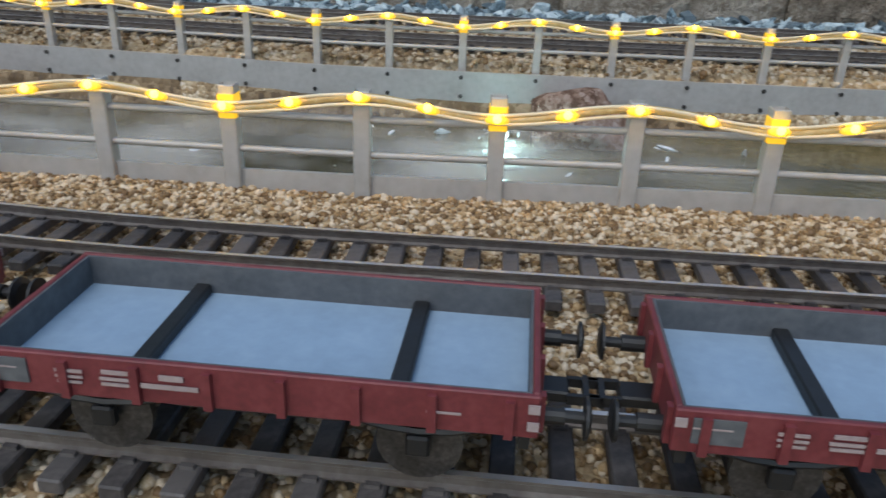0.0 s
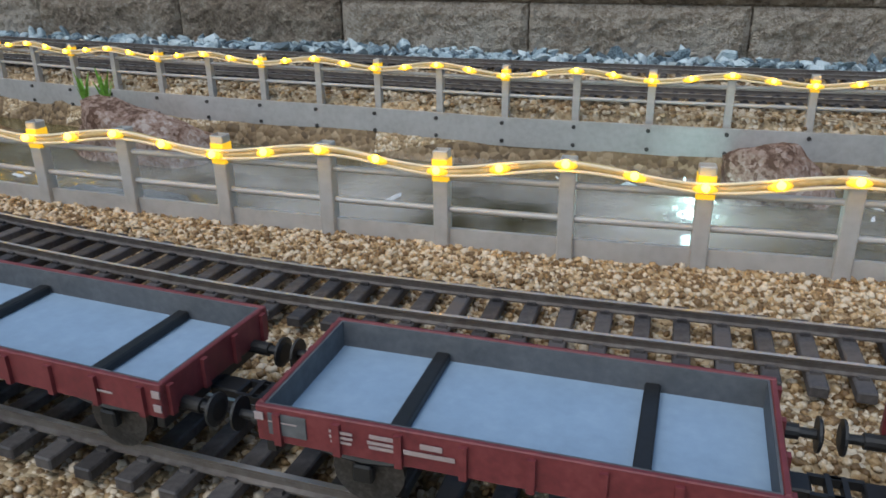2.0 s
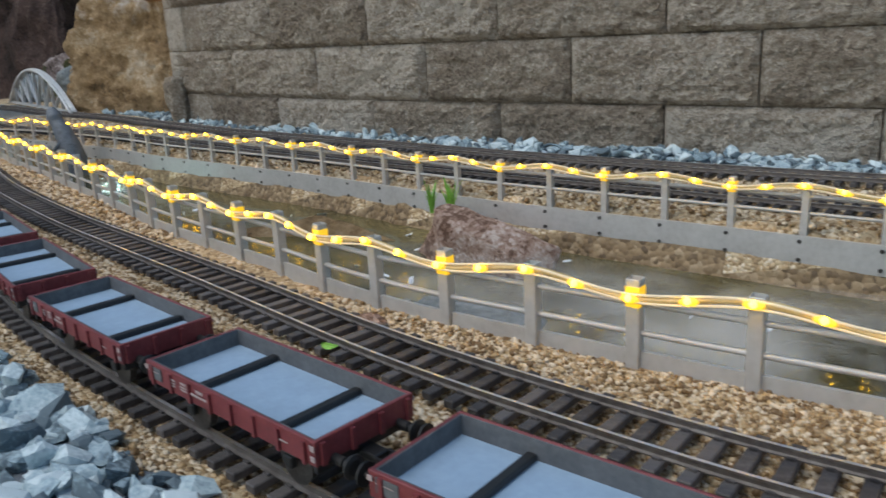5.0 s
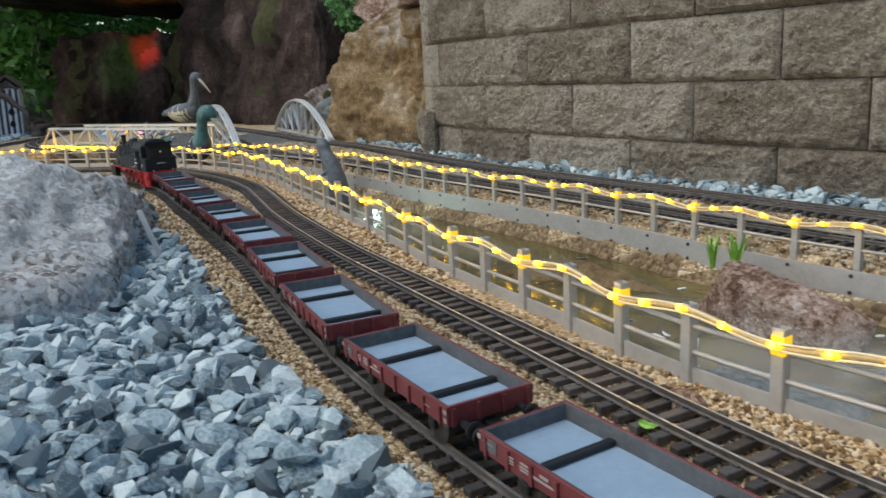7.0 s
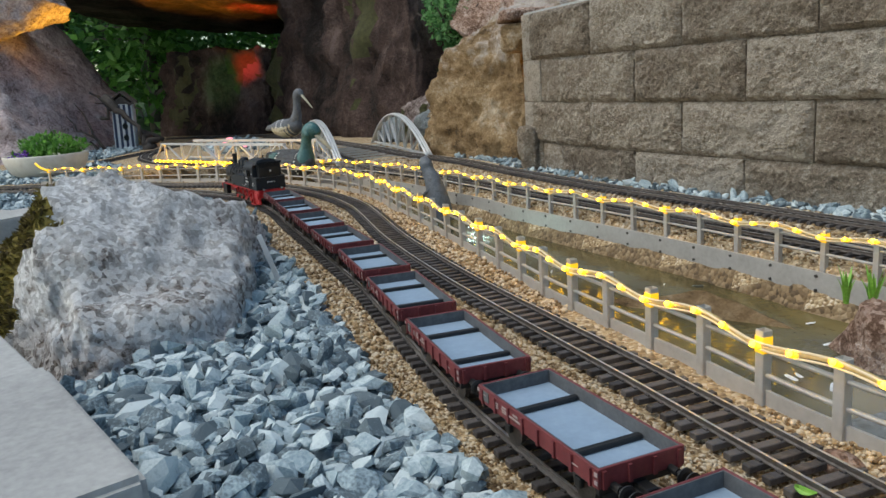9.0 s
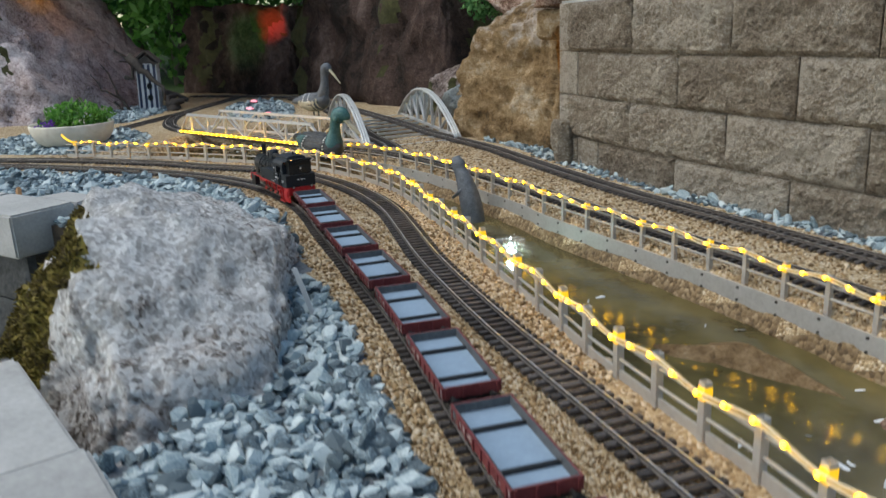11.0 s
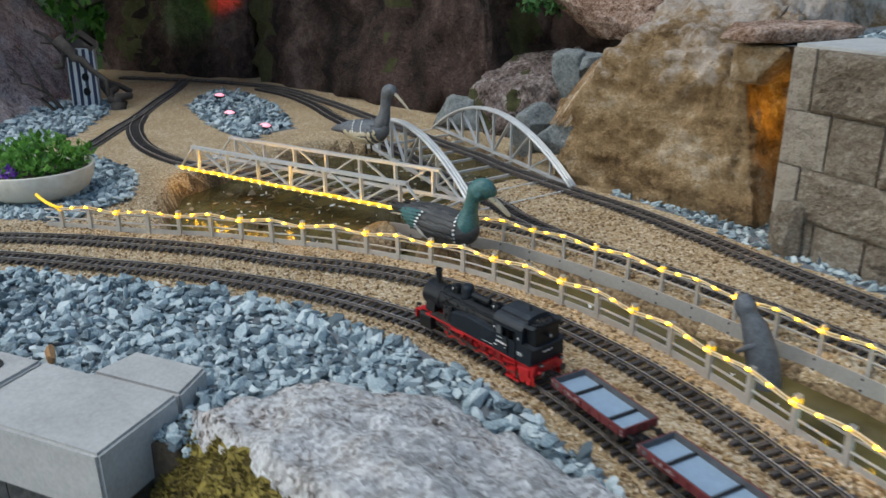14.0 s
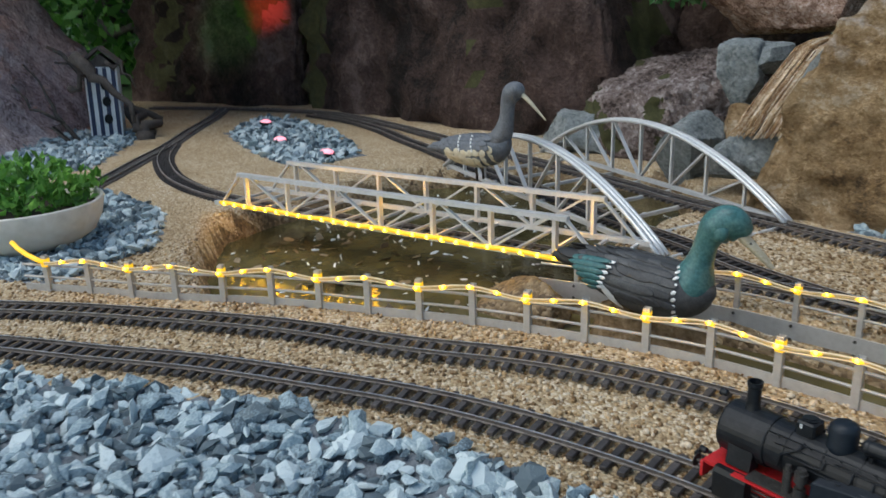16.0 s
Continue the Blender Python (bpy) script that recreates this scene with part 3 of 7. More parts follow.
def ground_z(x, y):
    x, y = np.asarray(x, float), np.asarray(y, float)
    pond = inside(POND, x, y)
    t = np.clip((pond + 0.005) / 0.105, 0, 1)
    near = np.minimum.reduce([np.abs(y - k.y(x)) for k in (TRACK_A, TRACK_B, TRACK_C, TRACK_D)])
    dip = 0.0065 * np.clip((0.075 - near) / 0.03, 0, 1)
    z = -0.0015 - dip + 0.0025 * ruffle(x, y, 9.0) - 0.20 * t * t * (3 - 2 * t) - 0.03 * np.clip((pond + 0.005) / 0.015, 0, 1)
    z = z + np.where(pond > 0.03, 0.018 * ruffle(x, y, 25.0, 2.0), 0)
    edge = front_edge(x)
    z = np.where(y < edge, -0.56, z)
    grey = np.clip((TRACK_A.y(x) - 0.12 - y) / 0.25, 0, 1) * (x < -0.4) * (x > -4.6)
    z = z - np.where(y >= edge, 0.022 * np.clip(grey * 3, 0, 1) * (x < -1.2), 0)
    behind = np.clip((np.hypot(x + 3.0, y - 1.0) - 7.0) / 20.0, 0, 1)
    return z + np.where(y > 0, 0.9 * behind, 0)


def grey_near(x, y):
    """The crushed-stone bed in front of the carrying track, with an uneven rim."""
    rim = TRACK_A.y(x) - 0.075 - 0.03 * np.clip((-x - 0.6) / 0.5, 0, 1) + 0.012 * ruffle(x, y, 40.0, 1.0)
    return (x > -4.9) & (x < -0.3 + 0.02 * np.sin(60 * y)) & (y < rim)


def grey_bed(x, y):
    x, y = np.asarray(x, float), np.asarray(y, float)
    a, d = TRACK_A.y(x), TRACK_D.y(x)
    near = grey_near(x, y)
    foot = (x > -2.75) & (y > d + 0.085) | (x > -3.3) & (x <= -2.6) & (y > d + 0.1) & (y < 2.5)
    return near | foot | (inside(POT_BED, x, y) > 0) | (inside(ISLAND_BED, x, y) > 0) | (inside(ROOT_BED, x, y) > 0)


def zone(x, y):
    """0 tan gravel, 1 grey bed, 2 pond bank, 3 patio, 4 forest floor."""
    z = np.where((x < -8.2) | (y > 3.0) | (y < -2), 4, 0)
    z = np.where(grey_bed(x, y), 1, z)
    z = np.where(y < front_edge(x) + 0.035, 5, z)
    z = np.where(y < front_edge(x) - 0.04, 3, z)
    return np.where(inside(POND, x, y) > 0.012, 2, z)


def sheet(name, xs, ys, height, pick, names):
    gx, gy = np.meshgrid(xs, ys, indexing="ij")
    gz = height(gx, gy)
    nx, ny = len(xs), len(ys)
    verts = np.stack([gx, gy, gz], -1).reshape(-1, 3)
    k = np.arange(nx * ny).reshape(nx, ny)
    faces = np.stack([k[:-1, :-1], k[1:, :-1], k[1:, 1:], k[:-1, 1:]], -1).reshape(-1, 4)
    me = bpy.data.meshes.new(name)
    me.from_pydata(verts.tolist(), [], faces.tolist())
    for m in names:
        me.materials.append(M[m])
    mid = verts[faces].mean(1)
    me.polygons.foreach_set("material_index", np.asarray(pick(mid[:, 0], mid[:, 1]), np.int32))
    me.shade_smooth()
    return new(name, me)


ground_xs = np.r_[-400, -150, -60, -30, -20, -15, -12, np.arange(-10, -5, 0.12), np.arange(-5, 1.6, 0.035), np.arange(1.6, 4, 0.3), 8, 20, 60, 150, 400]
ground_ys = np.r_[-400, -150, -60, -20, -8, -4, np.arange(-2, 0, 0.1), np.arange(0, 2.7, 0.03), np.arange(2.7, 5, 0.12), 6, 8, 12, 20, 40, 100, 400]
tagged(sheet("ground", ground_xs, ground_ys, ground_z, zone, ["pea", "bed", "mud", "patio", "forest", "soil"]), "tan pea gravel garden ground with a pond hollow", "ground", kind="structure")

bm = bmesh.new()
wx = [bm.verts.new((x, y, WATER)) for x, y in ((1.6, 0.6), (1.6, 1.5), (-3.2, 1.8), (-3.6, 2.7), (-4.9, 2.7), (-4.9, 0.8), (-4.0, 0.7))]
bm.faces.new(wx)
tagged(part("water", bm, "water"), "still brown pond water with small ripples", "water", kind="structure")

# ---- loose stone ----


def pebble_shapes(count, seed, flat, sub=1):
    rng = np.random.RandomState(seed)
    out = []
    for _ in range(count):
        bm = bmesh.new()
        bmesh.ops.create_icosphere(bm, subdivisions=sub, radius=1.0)
        v = np.array([x.co for x in bm.verts])
        f = np.array([[x.index for x in p.verts] for p in bm.faces])
        bm.free()
        v = v * rng.uniform(0.7, 1.25, 3) * (1, 1, flat) * rng.uniform(0.85, 1.15, (len(v), 1))
        out.append((v, f))
    return out


def chip_shapes(count, seed):
    """Angular broken stones: hulls of points on a blunt, skewed block."""
    rng = np.random.RandomState(seed)
    out = []
    for _ in range(count):
        c = rng.normal(size=(16, 3))
        c /= (np.abs(c) ** 2.7).sum(1)[:, None] ** (1 / 2.7)
        c *= rng.uniform(0.8, 1.08, (16, 1))
        c = c @ (np.eye(3) + rng.uniform(-0.3, 0.3, (3, 3))) * rng.uniform(0.7, 1.3, 3) * (1, 1, 0.6)
        bm = bmesh.new()
        for p in c:
            bm.verts.new(p)
        bmesh.ops.convex_hull(bm, input=bm.verts)
        bmesh.ops.delete(bm, geom=[v for v in bm.verts if not v.link_faces], context="VERTS")
        bm.verts.index_update()
        out.append((np.array([v.co for v in bm.verts]), np.array([[v.index for v in f.verts] for f in bm.faces])))
        bm.free()
    return out


def scatter(name, shapes, places, material, label, category, smooth=True, seed=1):
    """One object of many small pieces; places: rows of x, y, z, radius."""
    rng = np.random.RandomState(seed)
    places = np.asarray(places, float)
    which = rng.randint(0, len(shapes), len(places))
    vs, fs, base = [], [], 0
    for k, (v, f) in enumerate(shapes):
        pl = places[which == k]
        if not len(pl):
            continue
        n = len(pl)
        q = rng.normal(size=(n, 4))
        q[:, 1:3] *= 0.25
        q /= np.linalg.norm(q, axis=1)[:, None]
        w, a, b, c = q.T
        r = np.stack([1 - 2 * (b * b + c * c), 2 * (a * b - c * w), 2 * (a * c + b * w), 2 * (a * b + c * w), 1 - 2 * (a * a + c * c), 2 * (b * c - a * w), 2 * (a * c - b * w), 2 * (b * c + a * w), 1 - 2 * (a * a + b * b)], -1).reshape(n, 3, 3)
        pos = np.einsum("nij,vj->nvi", r, v) * pl[:, 3][:, None, None] + pl[:, None, :3]
        vs.append(pos.reshape(-1, 3))
        fs.append((f[None] + (np.arange(n) * len(v))[:, None, None] + base).reshape(-1, 3))
        base += n * len(v)
    v, f = np.concatenate(vs), np.concatenate(fs)
    me = bpy.data.meshes.new(name)
    me.vertices.add(len(v)), me.loops.add(f.size), me.polygons.add(len(f))
    me.vertices.foreach_set("co", v.ravel())
    me.loops.foreach_set("vertex_index", f.ravel().astype(np.int32))
    me.polygons.foreach_set("loop_start", np.arange(0, f.size, 3, dtype=np.int32))
    me.update(calc_edges=True)
    me.materials.append(M[material])
    if smooth:
        me.shade_smooth()
    else:
        me.shade_flat()
    return tagged(new(name, me), label, category, kind="stuff")


def gravel_rows(x0, x1, y0, y1, pitch, r, keep, seed, lift=0.25, cap=1e9):
    rng = np.random.RandomState(seed)
    n = int(min(cap, (x1 - x0) * (y1 - y0) / pitch ** 2))
    x, y = rng.uniform(x0, x1, n), rng.uniform(y0, y1, n)
    ok = keep(x, y)
    x, y = x[ok], y[ok]
    rr = r * rng.uniform(0.6, 1.0, len(x)) * np.where(rng.uniform(size=len(x)) < 0.25, 1.45, 1.0)
    return np.stack([x, y, ground_z(x, y) + rr * lift * rng.uniform(-0.6, 1.6, len(x)), rr], -1)


def on_tan(x, y):
    pond = inside(POND, x, y)
    a = TRACK_A.y(x)
    grey = grey_near(x, y)
    return (pond < 0.0) & ~grey & (y > front_edge(x)) & (y < TRACK_D.y(x) + 0.08)


pea = pebble_shapes(10, 3, 0.75)
scatter("pea_gravel", pea, np.concatenate([
    gravel_rows(-1.0, 0.75, 0.2, 0.79, 0.0037, 0.0027, on_tan, 11),
    gravel_rows(-2.2, -1.0, 0.5, 1.2, 0.0074, 0.0046, on_tan, 12),
    gravel_rows(-4.4, -2.2, 0.1, 1.35, 0.0118, 0.0043, on_tan, 13),
    gravel_rows(-3.6, 0.9, 1.3, 2.1, 0.0128, 0.0046, on_tan, 14)]), "pebble", "small rounded tan and white pea gravel", "gravel")

chips = chip_shapes(40, 5)


def on_grey(x, y):
    return grey_bed(x, y) & (y > front_edge(x) + 0.01) & (inside(POND, x, y) < 0)


scatter("crushed_stone", chips, np.concatenate([
    gravel_rows(-1.9, -0.25, 0.12, 0.7, 0.0118, 0.0142, on_grey, 28, 0.6),
    gravel_rows(-4.8, -1.9, -0.55, 0.95, 0.0135, 0.0150, on_grey, 22, 0.6),
    gravel_rows(-3.3, 1.2, 1.72, 2.5, 0.016, 0.0135, on_grey, 23, 0.4),
    gravel_rows(-5.5, -4.2, 0.1, 1.05, 0.017, 0.015, on_grey, 24, 0.5),
    gravel_rows(-6.8, -5.5, 0.7, 1.6, 0.02, 0.017, on_grey, 26, 0.5),
    gravel_rows(-6.6, -4.9, 1.6, 2.35, 0.022, 0.018, on_grey, 25, 0.5)]), "crushed", "angular blue-grey crushed stone chippings", "crushed stone", smooth=False)
# ---- tracks ----


def rail_mesh(line, s0, s1, off, step=0.03):
    """A rail with foot, web and head, swept along the way."""
    prof = [(-0.0028, -0.0072), (0.0028, -0.0072), (0.0028, -0.0062), (0.0007, -0.0052), (0.0007, -0.0022), (0.0015, -0.0014), (0.0015, 0.0), (-0.0015, 0.0), (-0.0015, -0.0014), (-0.0007, -0.0022), (-0.0007, -0.0052), (-0.0028, -0.0062)]
    bm = bmesh.new()
    rings = []
    for s in np.arange(s0, s1 + step / 2, step):
        (x, y), (dx, dy) = line.at(s), line.way(min(max(s, 0.03), line.length - 0.03))
        rings.append([bm.verts.new((x - dy * (off + u), y + dx * (off + u), RAIL_TOP + w)) for u, w in prof])
    for a, b in zip(rings, rings[1:]):
        for j in range(len(prof)):
            bm.faces.new((a[j], b[j], b[(j + 1) % len(prof)], a[(j + 1) % len(prof)])).material_index = int(j == 6)
    bm.faces.new(rings[0]), bm.faces.new(rings[-1][::-1])
    return bm


def sleeper_bm():
    bm = bmesh.new()
    box(bm, (0, 0, -0.0105), (0.0105, 0.086, 0.007), bevel=0.0008)
    for y in (-0.0235, 0.0235):
        for o in (-0.0045, 0.0045):
            box(bm, (0, y + o, -0.0062), (0.006, 0.0025, 0.0022))
    return bm


PITCH = 0.0245
SLEEPERS_LATER = []


def track(line, label, near=None):
    """A track with its two rails; near: the stretch of x whose sleepers are single parts."""
    t = thing("railway_track", label, "railway track", "garden railway tracks")
    for off in (-0.0235, 0.0235):
        part("rail", rail_mesh(line, 0.03, line.length - 0.03, off), "rail", t).data.materials.append(M["railtop"])
    proto = sleeper_bm()
    pv = np.array([v.co for v in proto.verts])
    proto.verts.index_update()
    pf = [[v.index for v in f.verts] for f in proto.faces]
    proto.free()
    vs, fs = [], []
    for s in np.arange(0.04, line.length - 0.04, PITCH):
        (x, y), (dx, dy) = line.at(s), line.way(s)
        if near and near[0] < x < near[1]:
            SLEEPERS_LATER.append((t, x, y, math.atan2(dy, dx)))
            continue
        base = len(vs) * len(pv)
        vs.append(np.stack([x + dx * pv[:, 0] - dy * pv[:, 1], y + dy * pv[:, 0] + dx * pv[:, 1], RAIL_TOP + pv[:, 2]], -1))
        fs += [[i + base for i in f] for f in pf]
    if vs:
        me = bpy.data.meshes.new("sleeper")
        me.from_pydata(np.concatenate(vs).tolist(), [], fs)
        me.materials.append(M["sleeper"])
        ob = new("sleeper", me)
        ob.parent = t
        tagged(ob, kind="stuff")
    return t


track(TRACK_A, "curved gauge-one track with dark sleepers carrying the train", (-1.6, 0.6))
track(TRACK_B, "empty curved track with steel rails and dark sleepers", (-1.6, 0.6))
track(TRACK_C, "track with dark sleepers behind the far fence")
track(TRACK_D, "track with dark sleepers at the foot of the block wall")
track(TRACK_E, "dark branch track leading to the points by the rock")
track(TRACK_F, "curved track crossing the truss bridge")

# ---- fences with lit tube ----


def bar_along(bm, line, s0, s1, off, z0, z1, w, step=0.03):
    prof = [(-w / 2, z0), (w / 2, z0), (w / 2, z1), (-w / 2, z1)]
    rings = []
    for s in np.arange(s0, s1 + step / 2, step):
        (x, y), (dx, dy) = line.at(s), line.way(min(max(s, 0.03), line.length - 0.03))
        rings.append([bm.verts.new((x - dy * (off + u), y + dx * (off + u), v)) for u, v in prof])
    for a, b in zip(rings, rings[1:]):
        for j in range(4):
            bm.faces.new((a[j], b[j], b[(j + 1) % 4], a[(j + 1) % 4]))
    bm.faces.new(rings[0]), bm.faces.new(rings[-1][::-1])
    return bm


def post_bm(h, w):
    """A square hollow post, open on top."""
    bm = bmesh.new()
    box(bm, (0, 0, h / 2 - 0.004), (w, w, h + 0.008), bevel=0.0008)
    top = max(bm.faces, key=lambda f: f.calc_center_median().z)
    bmesh.ops.inset_region(bm, faces=[top], thickness=w * 0.14, depth=0.0)
    bmesh.ops.translate(bm, verts=top.verts, vec=(0, 0, -0.008))
    return bm


def fence(line, label, nodes, h, z, board, w, tail=()):
    """nodes: (post number, length along the line); the posts of even number are lit."""
    first_lit = 0
    counts, lengths = np.array(nodes, float).T
    numbers = np.arange(int(counts[0]), int(counts[-1]) + 1)
    f = thing("fence", label, "fence", "pond fences")
    for nm, (zz, r) in (("upper_rail", (0.72, 0.0028)), ("lower_rail", (0.38, 0.0028))):
        bm = bmesh.new()
        sweep(bm, [(*line.at(s), z + zz * h) for s in np.arange(0, line.length, 0.03)], r, 6)
        part(nm, bm, "alu", f, smooth=True)
    bm = bmesh.new()
    bar_along(bm, line, 0, line.length, 0.016 if board[1] - board[0] > 0.038 else 0.0, *board, 0.004)
    part("base_board", bm, "alu", f, "flat grey base board")
    posts = [float(q) for q in np.interp(numbers, counts, lengths)]
    proto = None
    for s in posts:
        (x, y), (dx, dy) = line.at(s), line.way(min(max(s, 0.03), line.length - 0.03))
        if proto is None:
            proto = part("post", post_bm(h, w), "alu", f)
            ob = proto
        else:
            ob = new("post", proto.data)
            ob.parent = f
        ob.matrix_basis = pose(x, y, z, 0, 0, math.degrees(math.atan2(dy, dx)))
    if board[1] - board[0] > 0.038:
        bm = bmesh.new()
        for s in posts:
            (x, y), (dx, dy) = line.at(s), line.way(min(max(s, 0.03), line.length - 0.03))
            nx, ny = -dy, dx
            if ny > 0:
                nx, ny = -nx, -ny
            for zz in (board[0] + 0.008, board[1] - 0.008):
                cyl(bm, (x + nx * 0.017, y + ny * 0.017, zz), (x + nx * 0.0205, y + ny * 0.0205, zz), 0.003, 8)
        tagged(part("bolts", bm, "steel", f, "dark bolt heads"), kind="stuff")
    # the lit tube: sags between alternate posts and is held high or low at them
    rope = thing("rope_light", "clear tube of amber lights strung along the fence", "rope light", "rope lights")
    knots = []
    for k, s in enumerate(posts):
        lit = (k + first_lit) % 2 == 0
        knots.append((s, z + h * (0.80 if lit else 0.94)))
    ss, zz = np.array(knots).T
    rng = np.random.RandomState(int(1000 * line.length))
    # one tube: thin outer strands draw its edge highlights, the middle its body
    for strand in range(3):
        pts = []
        for s in np.arange(ss[0] - 0.0, ss[-1], 0.0135):
            k = min(np.searchsorted(ss, s, "right") - 1, len(ss) - 2)
            u = (s - ss[k]) / (ss[k + 1] - ss[k])
            e = u * u * (3 - 2 * u)
            x, y = line.at(s)
            dx, dy = line.way(min(max(s, 0.03), line.length - 0.03))
            side = (0.0088, 0.0066, 0.0092)[strand]
            pts.append((x - dy * side, y + dx * side, zz[k] * (1 - e) + zz[k + 1] * e + (0.0032, 0.0002, -0.0032)[strand] + 0.0008 * math.sin(31 * s + 2 * strand)))
        bm = bmesh.new()
        sweep(bm, pts, (0.0013, 0.0033, 0.0013)[strand], 8)
        part("tube", bm, ("tube", "tubebody", "tube")[strand], rope, smooth=True)
    if tail:
        bm = bmesh.new()
        sweep(bm, tail, 0.0052, 8)
        part("tube_end", bm, "postglow", rope, "amber-lit free end of the tube", smooth=True)
    led = lit_part = None
    for j, s in enumerate(np.interp(np.arange(counts[0], counts[-1], 0.5), counts, lengths) + 0.001):
        k = min(np.searchsorted(ss, s, "right") - 1, len(ss) - 2)
        u = (s - ss[k]) / (ss[k + 1] - ss[k])
        e = u * u * (3 - 2 * u)
        x, y = line.at(s)
        dx, dy = line.way(min(max(s, 0.03), line.length - 0.03))
        nx, ny = (-dy, dx) if dx < 0 else (dy, -dx)
        hgt = zz[k] * (1 - e) + zz[k + 1] * e + rng.uniform(-0.001, 0.001)
        if led is None:
            bm = bmesh.new()
            ball(bm, (0, 0, 0), 0.0034, 8)
            led = part("led", bm, "led", rope, "glowing amber LED", smooth=True)
            ob = led
        else:
            ob = new("led", led.data)
            ob.parent = rope
        ob.location = (x + nx * 0.0135, y + ny * 0.0135, hgt + 0.002)
        # a glowing oval draws the LED's amber halo in the clear tube
        if lit_part is None:
            bm = bmesh.new()
            ball(bm, (0, 0, 0), 0.0026, 10, (3.6 if w > 0.011 else 4.6, 0.8, 1.35))
            ob = lit_part = part("lit_section", bm, "tubeglow", rope, "amber-lit stretch of clear tube", smooth=True)
        else:
            ob = new("lit_section", lit_part.data)
            ob.parent = rope
        ka = (zz[k + 1] - zz[k]) / (ss[k + 1] - ss[k]) * 6 * u * (1 - u)
        ob.matrix_basis = pose(x + nx * 0.0098, y + ny * 0.0098, hgt, 0, -math.degrees(math.atan(ka)), math.degrees(math.atan2(dy, dx)))
    # glowing sleeves put the LEDs' amber light onto the lit posts
    cap = None
    for k, s in enumerate(posts):
        if (k + first_lit) % 2:
            continue
        (x, y), (dx, dy) = line.at(s), line.way(min(max(s, 0.03), line.length - 0.03))
        if cap is None:
            bm = bmesh.new()
            box(bm, (0, 0, 0), (w + 0.0012, w + 0.0012, 0.24 * h), bevel=0.001)
            cap = part("post_glow_sleeve", bm, "postglow", rope, "glowing sleeve drawn for the amber LED light on a post")
            ob = cap
        else:
            ob = new("post_glow_sleeve", cap.data)
            ob.parent = rope
        ob.matrix_basis = pose(x, y, z + h * 0.80, 0, 0, math.degrees(math.atan2(dy, dx)))
    return f


fence(FENCE_NEAR, "low grey aluminium post-and-rail fence along the pond", ((-10, 0.092), (14, 2.519), (30, 4.32), (44, 5.82)), 0.08, 0.0, (-0.02, 0.014), 0.0125,
      [(-4.232, 0.566, 0.068), (-4.262, 0.557, 0.071), (-4.292, 0.547, 0.077), (-4.318, 0.538, 0.086), (-4.338, 0.531, 0.098)])
fence(FENCE_FAR, "low grey aluminium fence on a bolted side plate", ((-20, 0.144), (-7, 1.474), (4, 2.605), (12, 3.494), (19, 4.277), (24, 4.837)), 0.07, -0.008, (-0.052, -0.010), 0.0105)

# ---- block wall ----


def block_mesh(length, h, depth, seed, rough=0.015):
    """A concrete block with a split, uneven face and chamfered rim; face towards -y."""
    rng = np.random.RandomState(seed)
    nx, nz = 34, 14
    bm = bmesh.new()
    grid = []
    for i in range(nx + 1):
        col = []
        for k in range(nz + 1):
            u, v = i / nx, k / nz
            rim = min(u, 1 - u) * length, min(v, 1 - v) * h
            edge = min(1.0, min(rim) / 0.014)
            y = -rough * edge * (1.0 + 0.6 * noise.fractal(Vector((u * 5 + seed * 9.7, v * 2.2, 0)), 0.8, 2.0, 4) + 0.3 * noise.fractal(Vector((u * 22 + seed * 3.1, v * 9, 4)), 0.7, 2.1, 3) + rng.uniform(-0.16, 0.16))
            col.append(bm.verts.new(((u - 0.5) * (length - 0.004), y, (v - 0.5) * (h - 0.0035))))
        grid.append(col)
    for i in range(nx):
        for k in range(nz):
            bm.faces.new((grid[i][k], grid[i + 1][k], grid[i + 1][k + 1], grid[i][k + 1]))
    rim = [grid[i][0] for i in range(nx + 1)] + [grid[nx][k] for k in range(1, nz + 1)] + [grid[i][nz] for i in range(nx - 1, -1, -1)] + [grid[0][k] for k in range(nz - 1, 0, -1)]
    back = [bm.verts.new((v.co.x, depth, v.co.z)) for v in rim]
    for k in range(len(rim)):
        bm.faces.new((rim[k], back[k], back[(k + 1) % len(rim)], rim[(k + 1) % len(rim)]))
    bm.faces.new(back)
    bmesh.ops.recalc_face_normals(bm, faces=bm.faces)
    me = bpy.data.meshes.new("block")
    bm.to_mesh(me)
    bm.free()
    me.materials.append(M["block"])
    return me


ROWS_Z = [(-0.06, 0.103), (0.103, 0.255), (0.255, 0.412), (0.412, 0.585)]
wall_1 = thing("wall_1", "brown-grey split-face concrete block retaining wall", "wall", kind="structure")
bm = bmesh.new()
bar_along(bm, WALL_LINE, 0.02, WALL_LINE.length - 0.01, -0.129, -0.1, 0.578, 0.24, 0.1)
part("core", bm, "block", wall_1)
bm = bmesh.new()
bar_along(bm, WALL_LINE, 0.02, WALL_LINE.length - 0.01, -0.16, 0.579, 0.592, 0.30, 0.1)
part("coping", bm, "cap", wall_1, "pale grey wall coping")
BLOCK_JOBS = []
